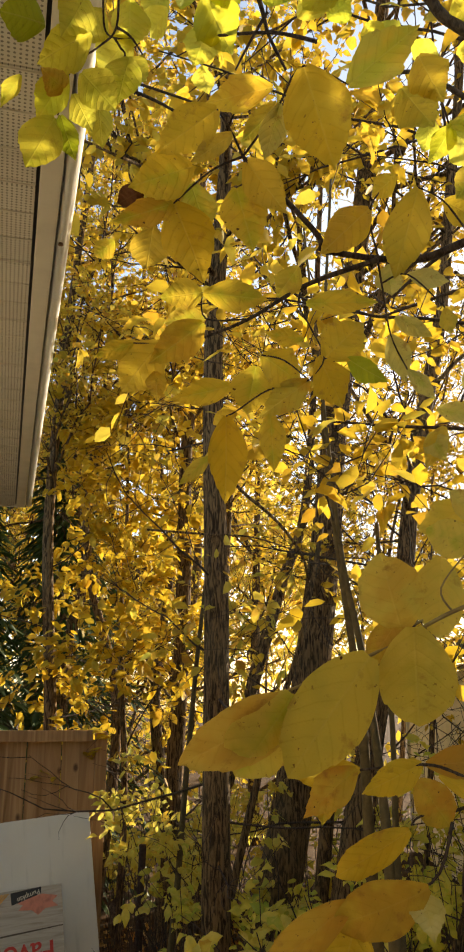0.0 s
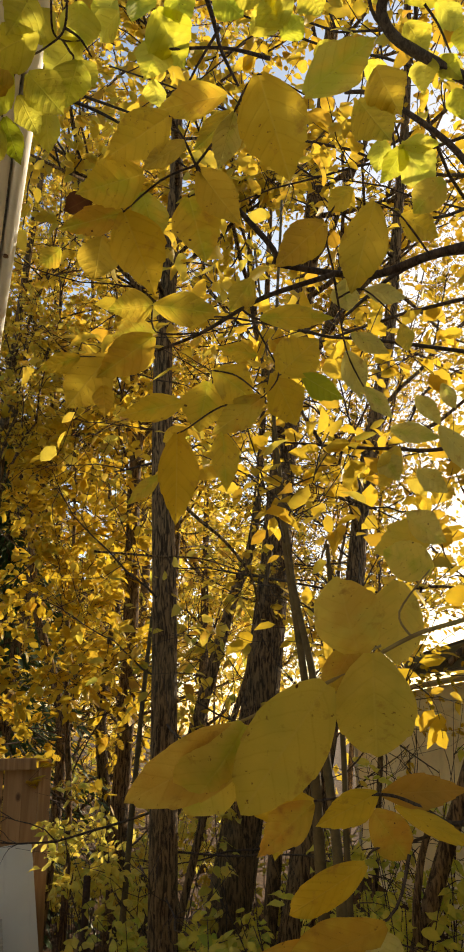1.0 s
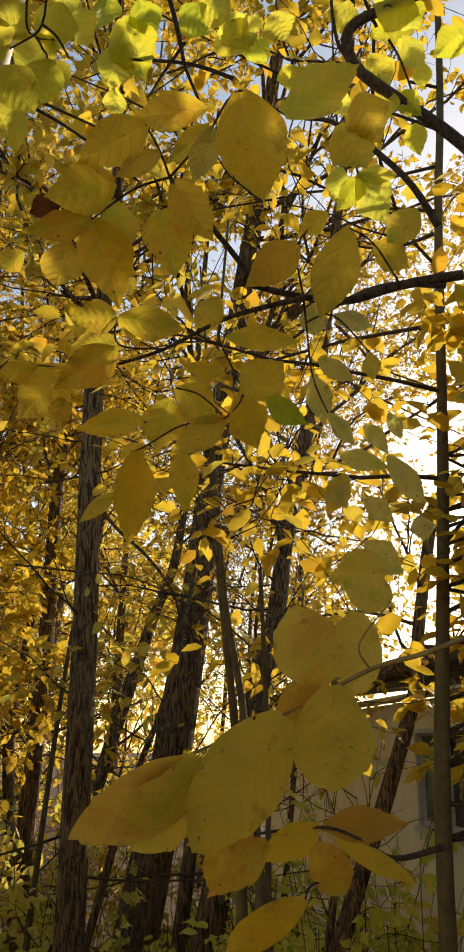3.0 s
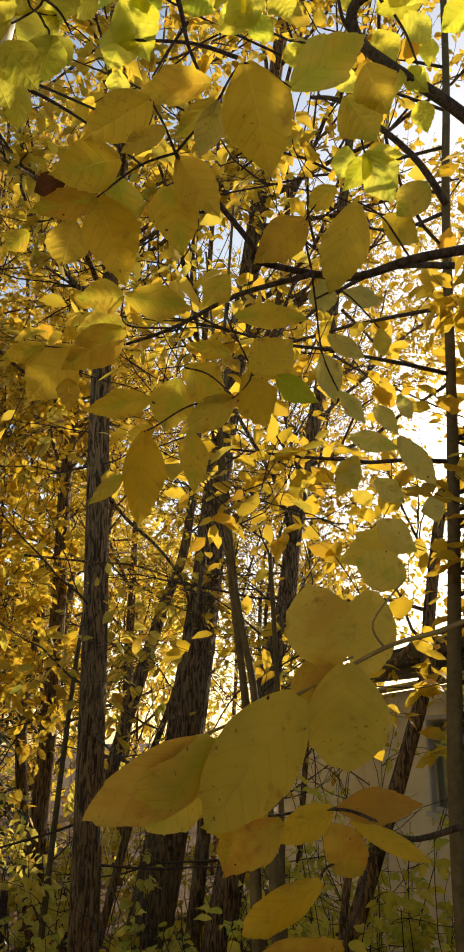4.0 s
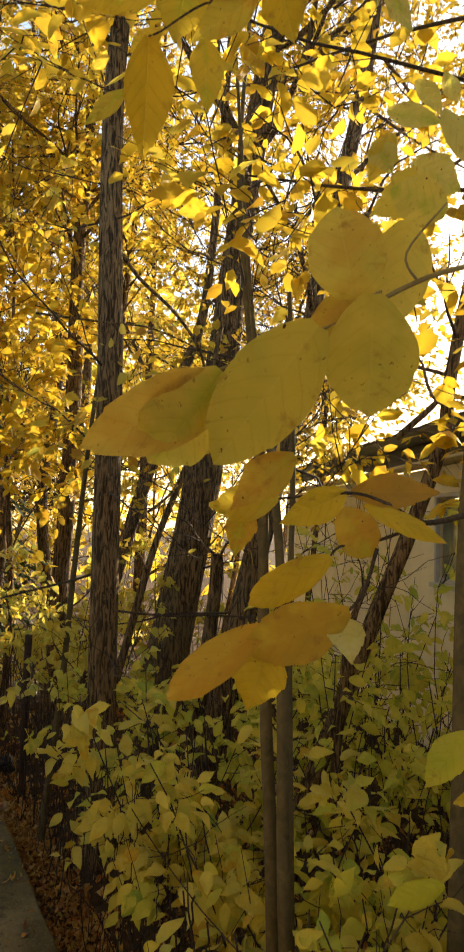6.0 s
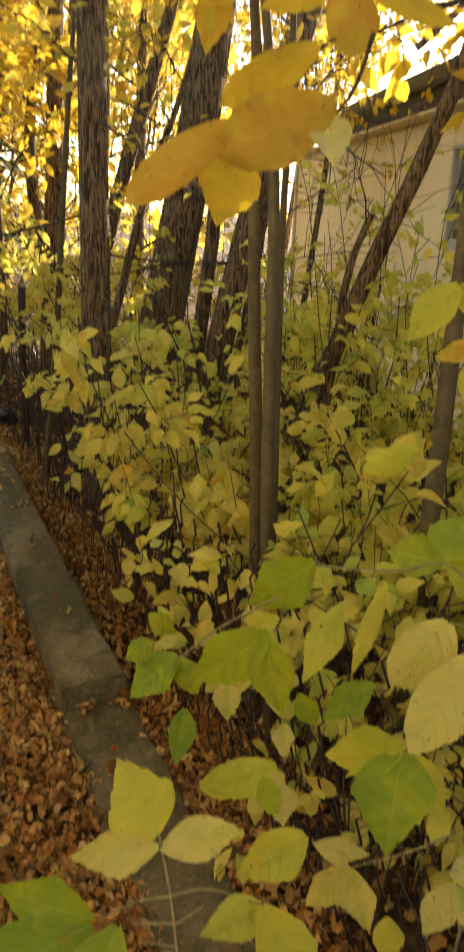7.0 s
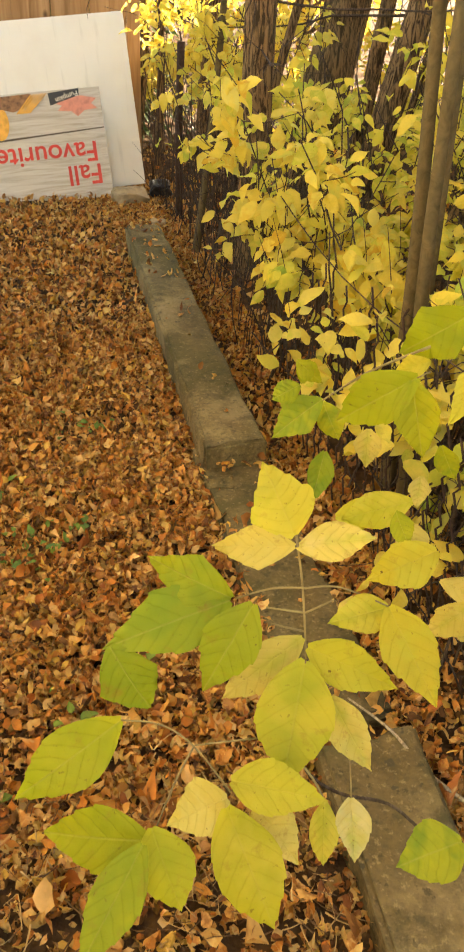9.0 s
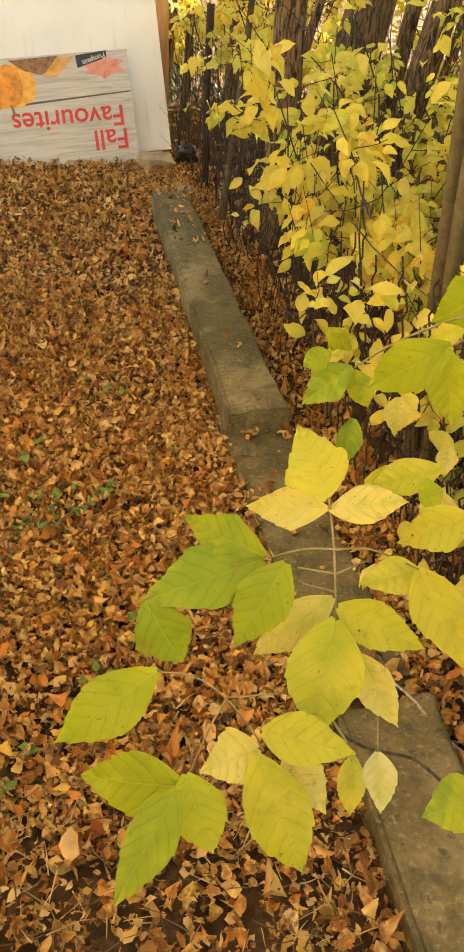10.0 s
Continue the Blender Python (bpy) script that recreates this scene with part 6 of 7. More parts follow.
leaf(plant, (0.378, 1.305, 2.425), (0.401, 1.289, 2.368), 0.047, "p", (-0.39, -1.04, -0.02))
leaf(plant, (0.392, 1.286, 2.469), (0.472, 1.244, 2.435), 0.040, "p", (-0.21, -0.85, -0.24))
leaf(plant, (0.478, 1.258, 2.464), (0.539, 1.246, 2.368), 0.047, "p", (-0.27, -0.82, -0.04))
leaf(plant, (0.440, 1.297, 2.390), (0.490, 1.279, 2.340), 0.040, "p", (-0.25, -1.01, -0.42))
leaf(plant, (0.539, 1.402, 2.614), (0.558, 1.392, 2.556), 0.032, "p", (-0.32, -0.87, -0.47))
leaf(plant, (0.536, 1.272, 2.352), (0.544, 1.269, 2.305), 0.040, "p", (-0.27, -0.75, 0.06))
leaf(plant, (0.462, 1.340, 2.557), (0.507, 1.332, 2.498), 0.037, "p", (-0.01, -0.85, -0.09))
leaf(plant, (0.405, 1.293, 2.435), (0.371, 1.311, 2.355), 0.047, "a", (-0.13, -1.13, -0.53))
plant = thing("overhanging_branch", "thin twig with yellow leaves beside the gutter", "branch", (-0.141, 0.691, 2.781))
stem(plant, [(-0.144, 0.588, 2.777), (-0.150, 0.627, 2.737), (-0.176, 0.641, 2.718), (-0.208, 0.651, 2.699), (-0.231, 0.685, 2.653)], 0.0016, 0.001, bark_twig)
stem(plant, [(-0.150, 0.627, 2.737), (-0.133, 0.636, 2.731), (-0.119, 0.651, 2.717)], 0.002, 0.001, bark_twig)
stem(plant, [(-0.173, 0.646, 2.820), (-0.175, 0.680, 2.788), (-0.163, 0.690, 2.780), (-0.141, 0.691, 2.781)], 0.0016, 0.001, bark_twig)
stem(plant, [(-0.163, 0.690, 2.780), (-0.156, 0.698, 2.772), (-0.152, 0.708, 2.763), (-0.192, 0.730, 2.734)], 0.0018, 0.001, bark_twig)
leaf(plant, (-0.141, 0.691, 2.781), (-0.196, 0.733, 2.755), 0.054, "l", (-0.28, -0.62, -0.79))
leaf(plant, (-0.144, 0.708, 2.764), (-0.161, 0.718, 2.706), 0.049, "l", (-0.09, -0.83, -0.80))
leaf(plant, (-0.152, 0.708, 2.763), (-0.120, 0.752, 2.758), 0.037, "l", (0.38, -0.75, -0.92))
leaf(plant, (-0.192, 0.730, 2.734), (-0.180, 0.746, 2.654), 0.042, "l", (0.49, -0.64, -0.44))
leaf(plant, (-0.175, 0.665, 2.802), (-0.211, 0.692, 2.774), 0.049, "l", (0.30, -0.57, -0.51))
leaf(plant, (-0.139, 0.659, 2.812), (-0.145, 0.692, 2.766), 0.054, "l", (-0.06, -0.67, -0.50))
leaf(plant, (-0.090, 0.669, 2.806), (-0.126, 0.713, 2.800), 0.042, "l", (-0.38, -0.51, -0.42))
leaf(plant, (-0.235, 0.686, 2.650), (-0.270, 0.697, 2.587), 0.056, "l", (0.04, -0.65, -0.60))
leaf(plant, (-0.227, 0.685, 2.653), (-0.214, 0.713, 2.604), 0.033, "g", (-0.08, -0.50, -0.75))
leaf(plant, (-0.197, 0.657, 2.695), (-0.155, 0.685, 2.661), 0.054, "l", (0.17, -0.64, -0.39))
leaf(plant, (-0.209, 0.672, 2.675), (-0.187, 0.696, 2.636), 0.033, "l", (0.07, -0.58, -0.57))
leaf(plant, (-0.272, 0.648, 2.683), (-0.302, 0.664, 2.649), 0.023, "l", (0.19, -0.77, -0.08))
leaf(plant, (-0.216, 0.655, 2.693), (-0.261, 0.696, 2.653), 0.046, "l", (0.18, -0.66, -0.23))
leaf(plant, (-0.237, 0.615, 2.730), (-0.280, 0.582, 2.721), 0.054, "g", (0.74, -0.79, -0.79))
leaf(plant, (-0.182, 0.629, 2.729), (-0.256, 0.641, 2.704), 0.063, "l", (-0.14, -0.82, -0.36))
leaf(plant, (-0.186, 0.600, 2.757), (-0.210, 0.613, 2.712), 0.053, "l", (0.40, -0.78, -0.70))
leaf(plant, (-0.218, 0.668, 2.677), (-0.242, 0.636, 2.677), 0.035, "a", (-0.06, -0.77, -0.82))
plant = thing("overhanging_branch", "dark branch with glowing yellow leaves high overhead", "branch", (0.423, 1.299, 3.143))
stem(plant, [(0.697, 1.199, 3.120), (0.604, 1.188, 3.186), (0.457, 1.174, 3.267), (0.406, 1.153, 3.305), (0.401, 1.118, 3.340), (0.467, 1.073, 3.357), (0.550, 1.023, 3.367)], 0.014, 0.01, bark_twig)
stem(plant, [(0.642, 1.306, 3.022), (0.557, 1.272, 3.115), (0.411, 1.248, 3.207), (0.337, 1.256, 3.222)], 0.009, 0.004, bark_twig)
stem(plant, [(0.457, 1.174, 3.267), (0.386, 1.150, 3.315), (0.353, 1.093, 3.376)], 0.005, 0.003, bark_twig)
stem(plant, [(0.451, 1.105, 3.335), (0.418, 1.077, 3.371), (0.398, 1.050, 3.400)], 0.004, 0.002, bark_twig)
stem(plant, [(0.024, 1.135, 3.394), (0.056, 1.195, 3.337), (0.074, 1.234, 3.298), (0.112, 1.277, 3.248)], 0.006, 0.003, bark_twig)
stem(plant, [(0.177, 1.234, 3.283), (0.080, 1.229, 3.302), (-0.053, 1.237, 3.300)], 0.005, 0.003, bark_twig)
stem(plant, [(0.070, 1.202, 3.330), (0.030, 1.247, 3.287), (0.002, 1.282, 3.252)], 0.004, 0.002, bark_twig)
stem(plant, [(0.411, 1.248, 3.207), (0.444, 1.274, 3.165), (0.463, 1.298, 3.127)], 0.003, 0.002, bark_twig)
stem(plant, [(0.478, 1.113, 3.317), (0.510, 1.133, 3.286), (0.545, 1.166, 3.237)], 0.003, 0.002, bark_twig)
stem(plant, [(0.808, 1.638, 3.089), (0.669, 1.688, 3.105), (0.553, 1.748, 3.074), (0.436, 1.826, 2.995)], 0.01, 0.004, bark_twig)
stem(plant, [(-0.449, 1.755, 3.654), (-0.288, 1.798, 3.635), (-0.152, 1.846, 3.592), (0.010, 1.908, 3.515)], 0.006, 0.003, bark_twig)
stem(plant, [(-0.448, 1.734, 3.677), (-0.305, 1.777, 3.656), (-0.136, 1.820, 3.624), (-0.013, 1.848, 3.591)], 0.005, 0.003, bark_twig)
stem(plant, [(0.761, 1.582, 3.203), (0.657, 1.640, 3.184), (0.534, 1.668, 3.207)], 0.006, 0.002, bark_twig)
leaf(plant, (0.423, 1.299, 3.143), (0.421, 1.346, 3.087), 0.054, "l", (0.03, -0.67, -0.53))
leaf(plant, (0.470, 1.298, 3.124), (0.432, 1.350, 3.060), 0.060, "l", (0.13, -0.85, -0.60))
leaf(plant, (0.463, 1.296, 3.130), (0.554, 1.349, 3.042), 0.080, "l", (-0.28, -0.86, -0.44))
leaf(plant, (0.464, 1.300, 3.125), (0.548, 1.281, 3.124), 0.040, "l", (-0.44, -0.83, -0.38))
leaf(plant, (0.557, 1.203, 3.193), (0.578, 1.226, 3.137), 0.051, "l", (-0.43, -0.66, -0.71))
leaf(plant, (0.616, 1.058, 3.307), (0.566, 1.094, 3.270), 0.065, "l", (-0.30, -0.65, -0.48))
leaf(plant, (0.557, 1.122, 3.275), (0.555, 1.152, 3.233), 0.043, "l", (-0.60, -0.69, -0.26))
leaf(plant, (0.535, 1.166, 3.243), (0.563, 1.216, 3.213), 0.048, "l", (-0.15, -0.59, -0.87))
leaf(plant, (-0.063, 1.184, 3.352), (-0.004, 1.248, 3.264), 0.102, "l", (-0.07, -0.61, -0.44))
leaf(plant, (-0.055, 1.217, 3.320), (-0.089, 1.295, 3.263), 0.077, "l", (0.14, -0.67, -0.50))
leaf(plant, (-0.069, 1.276, 3.259), (-0.065, 1.322, 3.217), 0.051, "l", (-0.35, -0.58, -0.57))
leaf(plant, (-0.090, 1.155, 3.379), (-0.105, 1.231, 3.346), 0.071, "l", (0.36, -0.67, -0.29))
leaf(plant, (-0.029, 1.157, 3.377), (-0.000, 1.185, 3.316), 0.065, "l", (0.11, -0.82, -1.12))
leaf(plant, (0.190, 1.196, 3.320), (0.140, 1.173, 3.363), 0.088, "l", (-0.00, -0.63, -0.55))
leaf(plant, (0.198, 1.203, 3.311), (0.240, 1.173, 3.336), 0.063, "l", (-0.19, -0.75, -0.59))
leaf(plant, (0.202, 1.190, 3.323), (0.156, 1.147, 3.376), 0.085, "l", (-0.03, -0.68, -0.72))
leaf(plant, (0.281, 1.197, 3.299), (0.301, 1.202, 3.237), 0.051, "l", (-0.11, -0.84, -0.81))
leaf(plant, (0.306, 1.195, 3.295), (0.353, 1.233, 3.274), 0.051, "l", (-0.03, -0.61, -0.77))
leaf(plant, (0.534, 1.052, 3.349), (0.439, 1.118, 3.319), 0.083, "l", (-0.03, -0.53, -0.76))
leaf(plant, (0.440, 1.067, 3.372), (0.522, 1.055, 3.300), 0.074, "l", (-0.29, -0.68, -0.86))
leaf(plant, (0.500, 1.103, 3.318), (0.568, 1.149, 3.279), 0.051, "l", (-0.48, -0.78, -0.76))
leaf(plant, (0.375, 1.210, 3.259), (0.427, 1.213, 3.206), 0.048, "l", (-0.38, -0.72, -0.63))
leaf(plant, (0.497, 1.177, 3.247), (0.485, 1.201, 3.181), 0.063, "l", (-0.55, -0.67, -0.41))
leaf(plant, (0.448, 1.142, 3.301), (0.500, 1.185, 3.255), 0.065, "l", (-0.11, -0.52, -0.70))
leaf(plant, (0.093, 1.142, 3.383), (0.159, 1.161, 3.367), 0.071, "l", (-0.15, -0.62, -0.63))
leaf(plant, (0.242, 1.133, 3.368), (0.275, 1.168, 3.330), 0.065, "l", (-0.12, -0.46, -0.88))
leaf(plant, (0.057, 1.155, 3.374), (0.120, 1.198, 3.350), 0.071, "l", (-0.03, -0.51, -0.62))
leaf(plant, (-0.149, 1.167, 3.365), (-0.170, 1.182, 3.299), 0.071, "l", (0.36, -0.48, -0.75))
leaf(plant, (0.521, 1.170, 3.244), (0.555, 1.167, 3.184), 0.048, "l", (-0.44, -0.53, -0.68))
leaf(plant, (0.351, 1.110, 3.362), (0.430, 1.118, 3.354), 0.057, "l", (-0.01, -0.54, -0.78))
plant = thing("hanging_leaf_spray", "large yellow and amber leaves on a long thin stalk", "branch", (0.081, 0.820, 1.918))
stem(plant, [(0.378, 0.737, 2.063), (0.322, 0.765, 2.041), (0.264, 0.789, 2.024), (0.176, 0.817, 1.978), (0.066, 0.837, 1.932), (0.020, 0.842, 1.913)], 0.0035, 0.0015, stalk_mat)
stem(plant, [(0.230, 0.800, 2.015), (0.205, 0.808, 2.004)], 0.0016, 0.001, stalk_mat)
stem(plant, [(0.264, 0.789, 2.024), (0.252, 0.789, 2.053), (0.287, 0.770, 2.100)], 0.0016, 0.001, stalk_mat)
leaf(plant, (0.081, 0.820, 1.918), (-0.064, 0.809, 1.844), 0.069, "O", (-0.01, -1.06, -0.07))
leaf(plant, (0.069, 0.812, 1.927), (0.007, 0.799, 1.830), 0.080, "O", (0.14, -0.85, -0.18))
leaf(plant, (0.160, 0.780, 1.970), (0.060, 0.783, 1.835), 0.088, "O", (-0.54, -0.90, -0.20))
leaf(plant, (0.140, 0.791, 1.843), (0.075, 0.796, 1.789), 0.044, "a", (-0.52, -1.05, 0.07))
leaf(plant, (0.205, 0.808, 2.004), (0.176, 0.767, 2.085), 0.076, "O", (-0.20, -0.95, 0.04))
leaf(plant, (0.258, 0.803, 2.092), (0.257, 0.838, 1.995), 0.065, "O", (-0.68, -0.92, 0.14))
leaf(plant, (0.213, 0.775, 2.004), (0.218, 0.797, 1.882), 0.088, "O", (-0.27, -1.04, -0.18))
leaf(plant, (0.203, 0.807, 2.020), (0.165, 0.812, 1.963), 0.038, "O", (-0.15, -0.93, 0.08))
leaf(plant, (0.304, 0.816, 2.108), (0.246, 0.818, 2.131), 0.047, "O", (-0.16, -0.88, -0.20))
plant = thing("hanging_leaf_spray", "spotted amber and yellow leaves hanging from a twig", "branch", (0.200, 1.182, 1.815))
stem(plant, [(0.468, 1.099, 1.802), (0.401, 1.128, 1.784), (0.353, 1.143, 1.809), (0.299, 1.158, 1.825), (0.200, 1.182, 1.815)], 0.005, 0.002, bark_twig)
stem(plant, [(0.401, 1.128, 1.784), (0.339, 1.151, 1.757), (0.290, 1.165, 1.748), (0.275, 1.169, 1.734)], 0.003, 0.0015, bark_twig)
stem(plant, [(0.324, 1.103, 1.747), (0.289, 1.113, 1.662), (0.174, 1.137, 1.637)], 0.003, 0.0012, bark_twig)
leaf(plant, (0.200, 1.182, 1.815), (0.101, 1.175, 1.801), 0.054, "y", (-0.21, -0.92, -0.07))
leaf(plant, (0.152, 1.191, 1.809), (0.140, 1.189, 1.728), 0.044, "y", (0.01, -0.76, 0.07))
leaf(plant, (0.295, 1.159, 1.827), (0.202, 1.170, 1.778), 0.054, "y", (0.05, -1.02, -0.16))
leaf(plant, (0.303, 1.157, 1.825), (0.438, 1.138, 1.834), 0.054, "a", (-0.49, -0.85, 0.18))
leaf(plant, (0.288, 1.163, 1.801), (0.327, 1.134, 1.738), 0.061, "A", (-0.42, -1.11, 0.06))
leaf(plant, (0.320, 1.153, 1.808), (0.416, 1.082, 1.756), 0.030, "y", (-0.16, -0.95, 0.06))
leaf(plant, (0.263, 1.121, 1.733), (0.152, 1.130, 1.663), 0.049, "Y", (-0.04, -0.98, -0.06))
leaf(plant, (0.275, 1.065, 1.664), (0.138, 1.069, 1.602), 0.079, "A", (-0.04, -0.98, -0.25))
leaf(plant, (0.165, 1.088, 1.640), (0.034, 1.064, 1.555), 0.055, "A", (-0.15, -0.83, 0.42))
leaf(plant, (0.177, 1.104, 1.613), (0.142, 1.089, 1.532), 0.075, "y", (-0.29, -0.97, 0.14))
leaf(plant, (0.271, 1.086, 1.652), (0.274, 1.044, 1.608), 0.049, "p", (-0.22, -1.06, 0.37))
leaf(plant, (0.337, 0.876, 2.184), (0.258, 0.954, 2.152), 0.054, "a", (-0.26, -0.92, -0.42))
leaf(plant, (0.296, 0.885, 2.198), (0.331, 0.857, 2.149), 0.046, "p", (0.12, -0.74, -0.92))
plant = thing("seedling", "young box-elder plant with yellow and lime leaves over the concrete", "plant", (0.070, 0.822, 0.885))
stem(plant, [(0.072, 0.822, 0.886), (0.083, 0.786, 0.837), (0.091, 0.733, 0.776)], 0.0017, 0.0012, stalk_mat)
stem(plant, [(0.083, 0.770, 0.850), (0.046, 0.770, 0.846), (0.005, 0.762, 0.834)], 0.0013, 0.001, stalk_mat)
stem(plant, [(0.084, 0.778, 0.843), (0.124, 0.777, 0.849), (0.180, 0.759, 0.840)], 0.0013, 0.001, stalk_mat)
stem(plant, [(0.087, 0.768, 0.815), (0.042, 0.772, 0.816)], 0.0014, 0.001, stalk_mat)
stem(plant, [(0.088, 0.754, 0.799), (0.049, 0.760, 0.802)], 0.0014, 0.001, stalk_mat)
stem(plant, [(0.087, 0.760, 0.822), (0.118, 0.768, 0.837)], 0.0014, 0.001, stalk_mat)
stem(plant, [(0.015, 0.584, 0.726), (-0.027, 0.616, 0.754), (-0.063, 0.629, 0.768), (-0.105, 0.628, 0.772)], 0.0012, 0.0009, stalk_mat)
stem(plant, [(-0.026, 0.603, 0.769), (-0.043, 0.573, 0.745), (-0.060, 0.532, 0.714)], 0.0012, 0.0009, stalk_mat)
stem(plant, [(0.089, 0.711, 0.796), (0.089, 0.673, 0.757), (0.091, 0.631, 0.719), (0.128, 0.609, 0.706), (0.180, 0.598, 0.708), (0.215, 0.575, 0.699), (0.253, 0.555, 0.696)], 0.0022, 0.0016, bark_twig)
stem(plant, [(0.138, 0.621, 0.744), (0.140, 0.591, 0.719)], 0.001, 0.0008, stalk_mat)
stem(plant, [(0.088, 0.612, 0.742), (0.102, 0.598, 0.732), (0.112, 0.584, 0.722)], 0.0015, 0.001, stalk_mat)
stem(plant, [(0.044, 0.632, 0.756), (-0.027, 0.623, 0.747)], 0.0012, 0.0009, stalk_mat)
stem(plant, [(0.087, 0.696, 0.809), (0.069, 0.659, 0.769), (0.044, 0.639, 0.748)], 0.0013, 0.001, stalk_mat)
leaf(plant, (0.070, 0.822, 0.885), (0.031, 0.835, 0.970), 0.072, "l", (-0.04, -0.82, 0.69))
leaf(plant, (0.071, 0.815, 0.875), (-0.029, 0.802, 0.873), 0.045, "p", (0.09, -0.79, 0.47))
leaf(plant, (0.074, 0.815, 0.875), (0.155, 0.787, 0.916), 0.048, "p", (0.03, -0.56, 0.76))
leaf(plant, (0.001, 0.755, 0.841), (-0.095, 0.752, 0.889), 0.052, "g", (-0.22, -0.78, 0.59))
leaf(plant, (-0.001, 0.753, 0.838), (-0.138, 0.693, 0.811), 0.074, "g", (-0.02, -0.68, 0.85))
leaf(plant, (-0.128, 0.700, 0.806), (-0.080, 0.667, 0.732), 0.062, "g", (-0.22, -0.84, 0.73))
leaf(plant, (0.026, 0.736, 0.850), (-0.024, 0.666, 0.776), 0.064, "g", (0.01, -0.90, 0.71))
leaf(plant, (0.085, 0.742, 0.800), (-0.004, 0.687, 0.757), 0.052, "p", (-0.34, -0.86, 0.87))
leaf(plant, (0.091, 0.727, 0.800), (0.187, 0.686, 0.788), 0.054, "l", (-0.19, -0.71, 0.57))
leaf(plant, (0.087, 0.696, 0.809), (0.068, 0.590, 0.748), 0.082, "l", (-0.13, -0.69, 0.78))
leaf(plant, (0.118, 0.682, 0.771), (0.157, 0.613, 0.739), 0.044, "p", (-0.52, -0.67, 0.82))
leaf(plant, (0.231, 0.798, 0.894), (0.155, 0.768, 0.866), 0.054, "l", (-0.03, -0.74, 0.46))
leaf(plant, (0.180, 0.766, 0.833), (0.114, 0.732, 0.833), 0.045, "l", (-0.26, -0.78, 0.60))
leaf(plant, (0.178, 0.751, 0.846), (0.227, 0.656, 0.795), 0.060, "l", (-0.23, -0.67, 0.85))
leaf(plant, (-0.101, 0.608, 0.794), (-0.186, 0.527, 0.766), 0.064, "g", (0.25, -0.67, 0.50))
leaf(plant, (-0.060, 0.525, 0.722), (-0.176, 0.524, 0.714), 0.064, "g", (-0.14, -0.72, 0.65))
leaf(plant, (-0.065, 0.510, 0.736), (-0.111, 0.424, 0.670), 0.049, "g", (-0.03, -0.72, 0.41))
leaf(plant, (-0.059, 0.529, 0.736), (-0.026, 0.474, 0.686), 0.057, "l", (0.01, -0.67, 0.93))
leaf(plant, (0.012, 0.561, 0.746), (-0.039, 0.526, 0.755), 0.054, "p", (-0.21, -0.57, 0.89))
leaf(plant, (0.015, 0.580, 0.749), (0.107, 0.556, 0.763), 0.052, "l", (-0.10, -0.71, 1.16))
leaf(plant, (0.012, 0.542, 0.757), (0.063, 0.457, 0.702), 0.067, "l", (0.13, -0.58, 0.85))
leaf(plant, (0.042, 0.575, 0.721), (0.081, 0.519, 0.718), 0.049, "p", (-0.32, -0.46, 1.12))
leaf(plant, (0.111, 0.578, 0.730), (0.107, 0.520, 0.714), 0.030, "l", (-0.21, -0.71, 0.91))
leaf(plant, (0.138, 0.586, 0.728), (0.142, 0.530, 0.707), 0.037, "p", (0.14, -0.61, 0.98))
leaf(plant, (0.235, 0.524, 0.757), (0.174, 0.496, 0.757), 0.055, "g", (-0.57, -0.64, 0.79))
plant = thing("seedling", "tangled young plant with pale and lime-green leaves at the fence", "plant", (0.128, 1.349, 0.807))
stem(plant, [(0.285, 1.275, 0.948), (0.193, 1.273, 0.899), (0.122, 1.259, 0.850)], 0.0025, 0.0015, stalk_mat)
stem(plant, [(0.269, 1.170, 0.951), (0.250, 1.169, 0.939)], 0.002, 0.001, stalk_mat)
stem(plant, [(0.583, 1.037, 1.005), (0.535, 1.079, 1.042), (0.492, 1.112, 1.074), (0.424, 1.130, 1.057), (0.315, 1.161, 1.054)], 0.003, 0.0015, stalk_mat)
stem(plant, [(0.537, 0.921, 0.977), (0.479, 0.936, 0.951), (0.391, 0.937, 0.894), (0.317, 0.907, 0.819)], 0.003, 0.0015, stalk_mat)
stem(plant, [(0.590, 0.870, 0.608), (0.547, 0.921, 0.632), (0.500, 0.962, 0.648)], 0.002, 0.001, stalk_mat)
stem(plant, [(0.509, 1.003, 0.699), (0.439, 1.006, 0.667), (0.361, 1.013, 0.642)], 0.002, 0.001, stalk_mat)
stem(plant, [(0.511, 0.881, 1.113), (0.468, 0.891, 1.086), (0.418, 0.914, 1.087)], 0.002, 0.001, stalk_mat)
stem(plant, [(0.619, 1.239, 1.385), (0.574, 1.263, 1.429), (0.533, 1.280, 1.453)], 0.003, 0.0015, stalk_mat)
stem(plant, [(0.599, 1.248, 1.383), (0.564, 1.263, 1.371), (0.561, 1.262, 1.350)], 0.002, 0.001, stalk_mat)
leaf(plant, (0.128, 1.349, 0.807), (0.038, 1.331, 0.739), 0.070, "g", (-0.58, -0.82, 0.51))
leaf(plant, (0.088, 1.362, 0.827), (0.042, 1.337, 0.811), 0.044, "g", (-0.16, -0.81, 0.34))
leaf(plant, (0.131, 1.347, 0.803), (0.157, 1.307, 0.751), 0.050, "g", (-0.44, -0.84, 0.73))
leaf(plant, (0.252, 1.169, 0.941), (0.129, 1.177, 0.848), 0.080, "g", (-0.30, -0.94, 0.38))
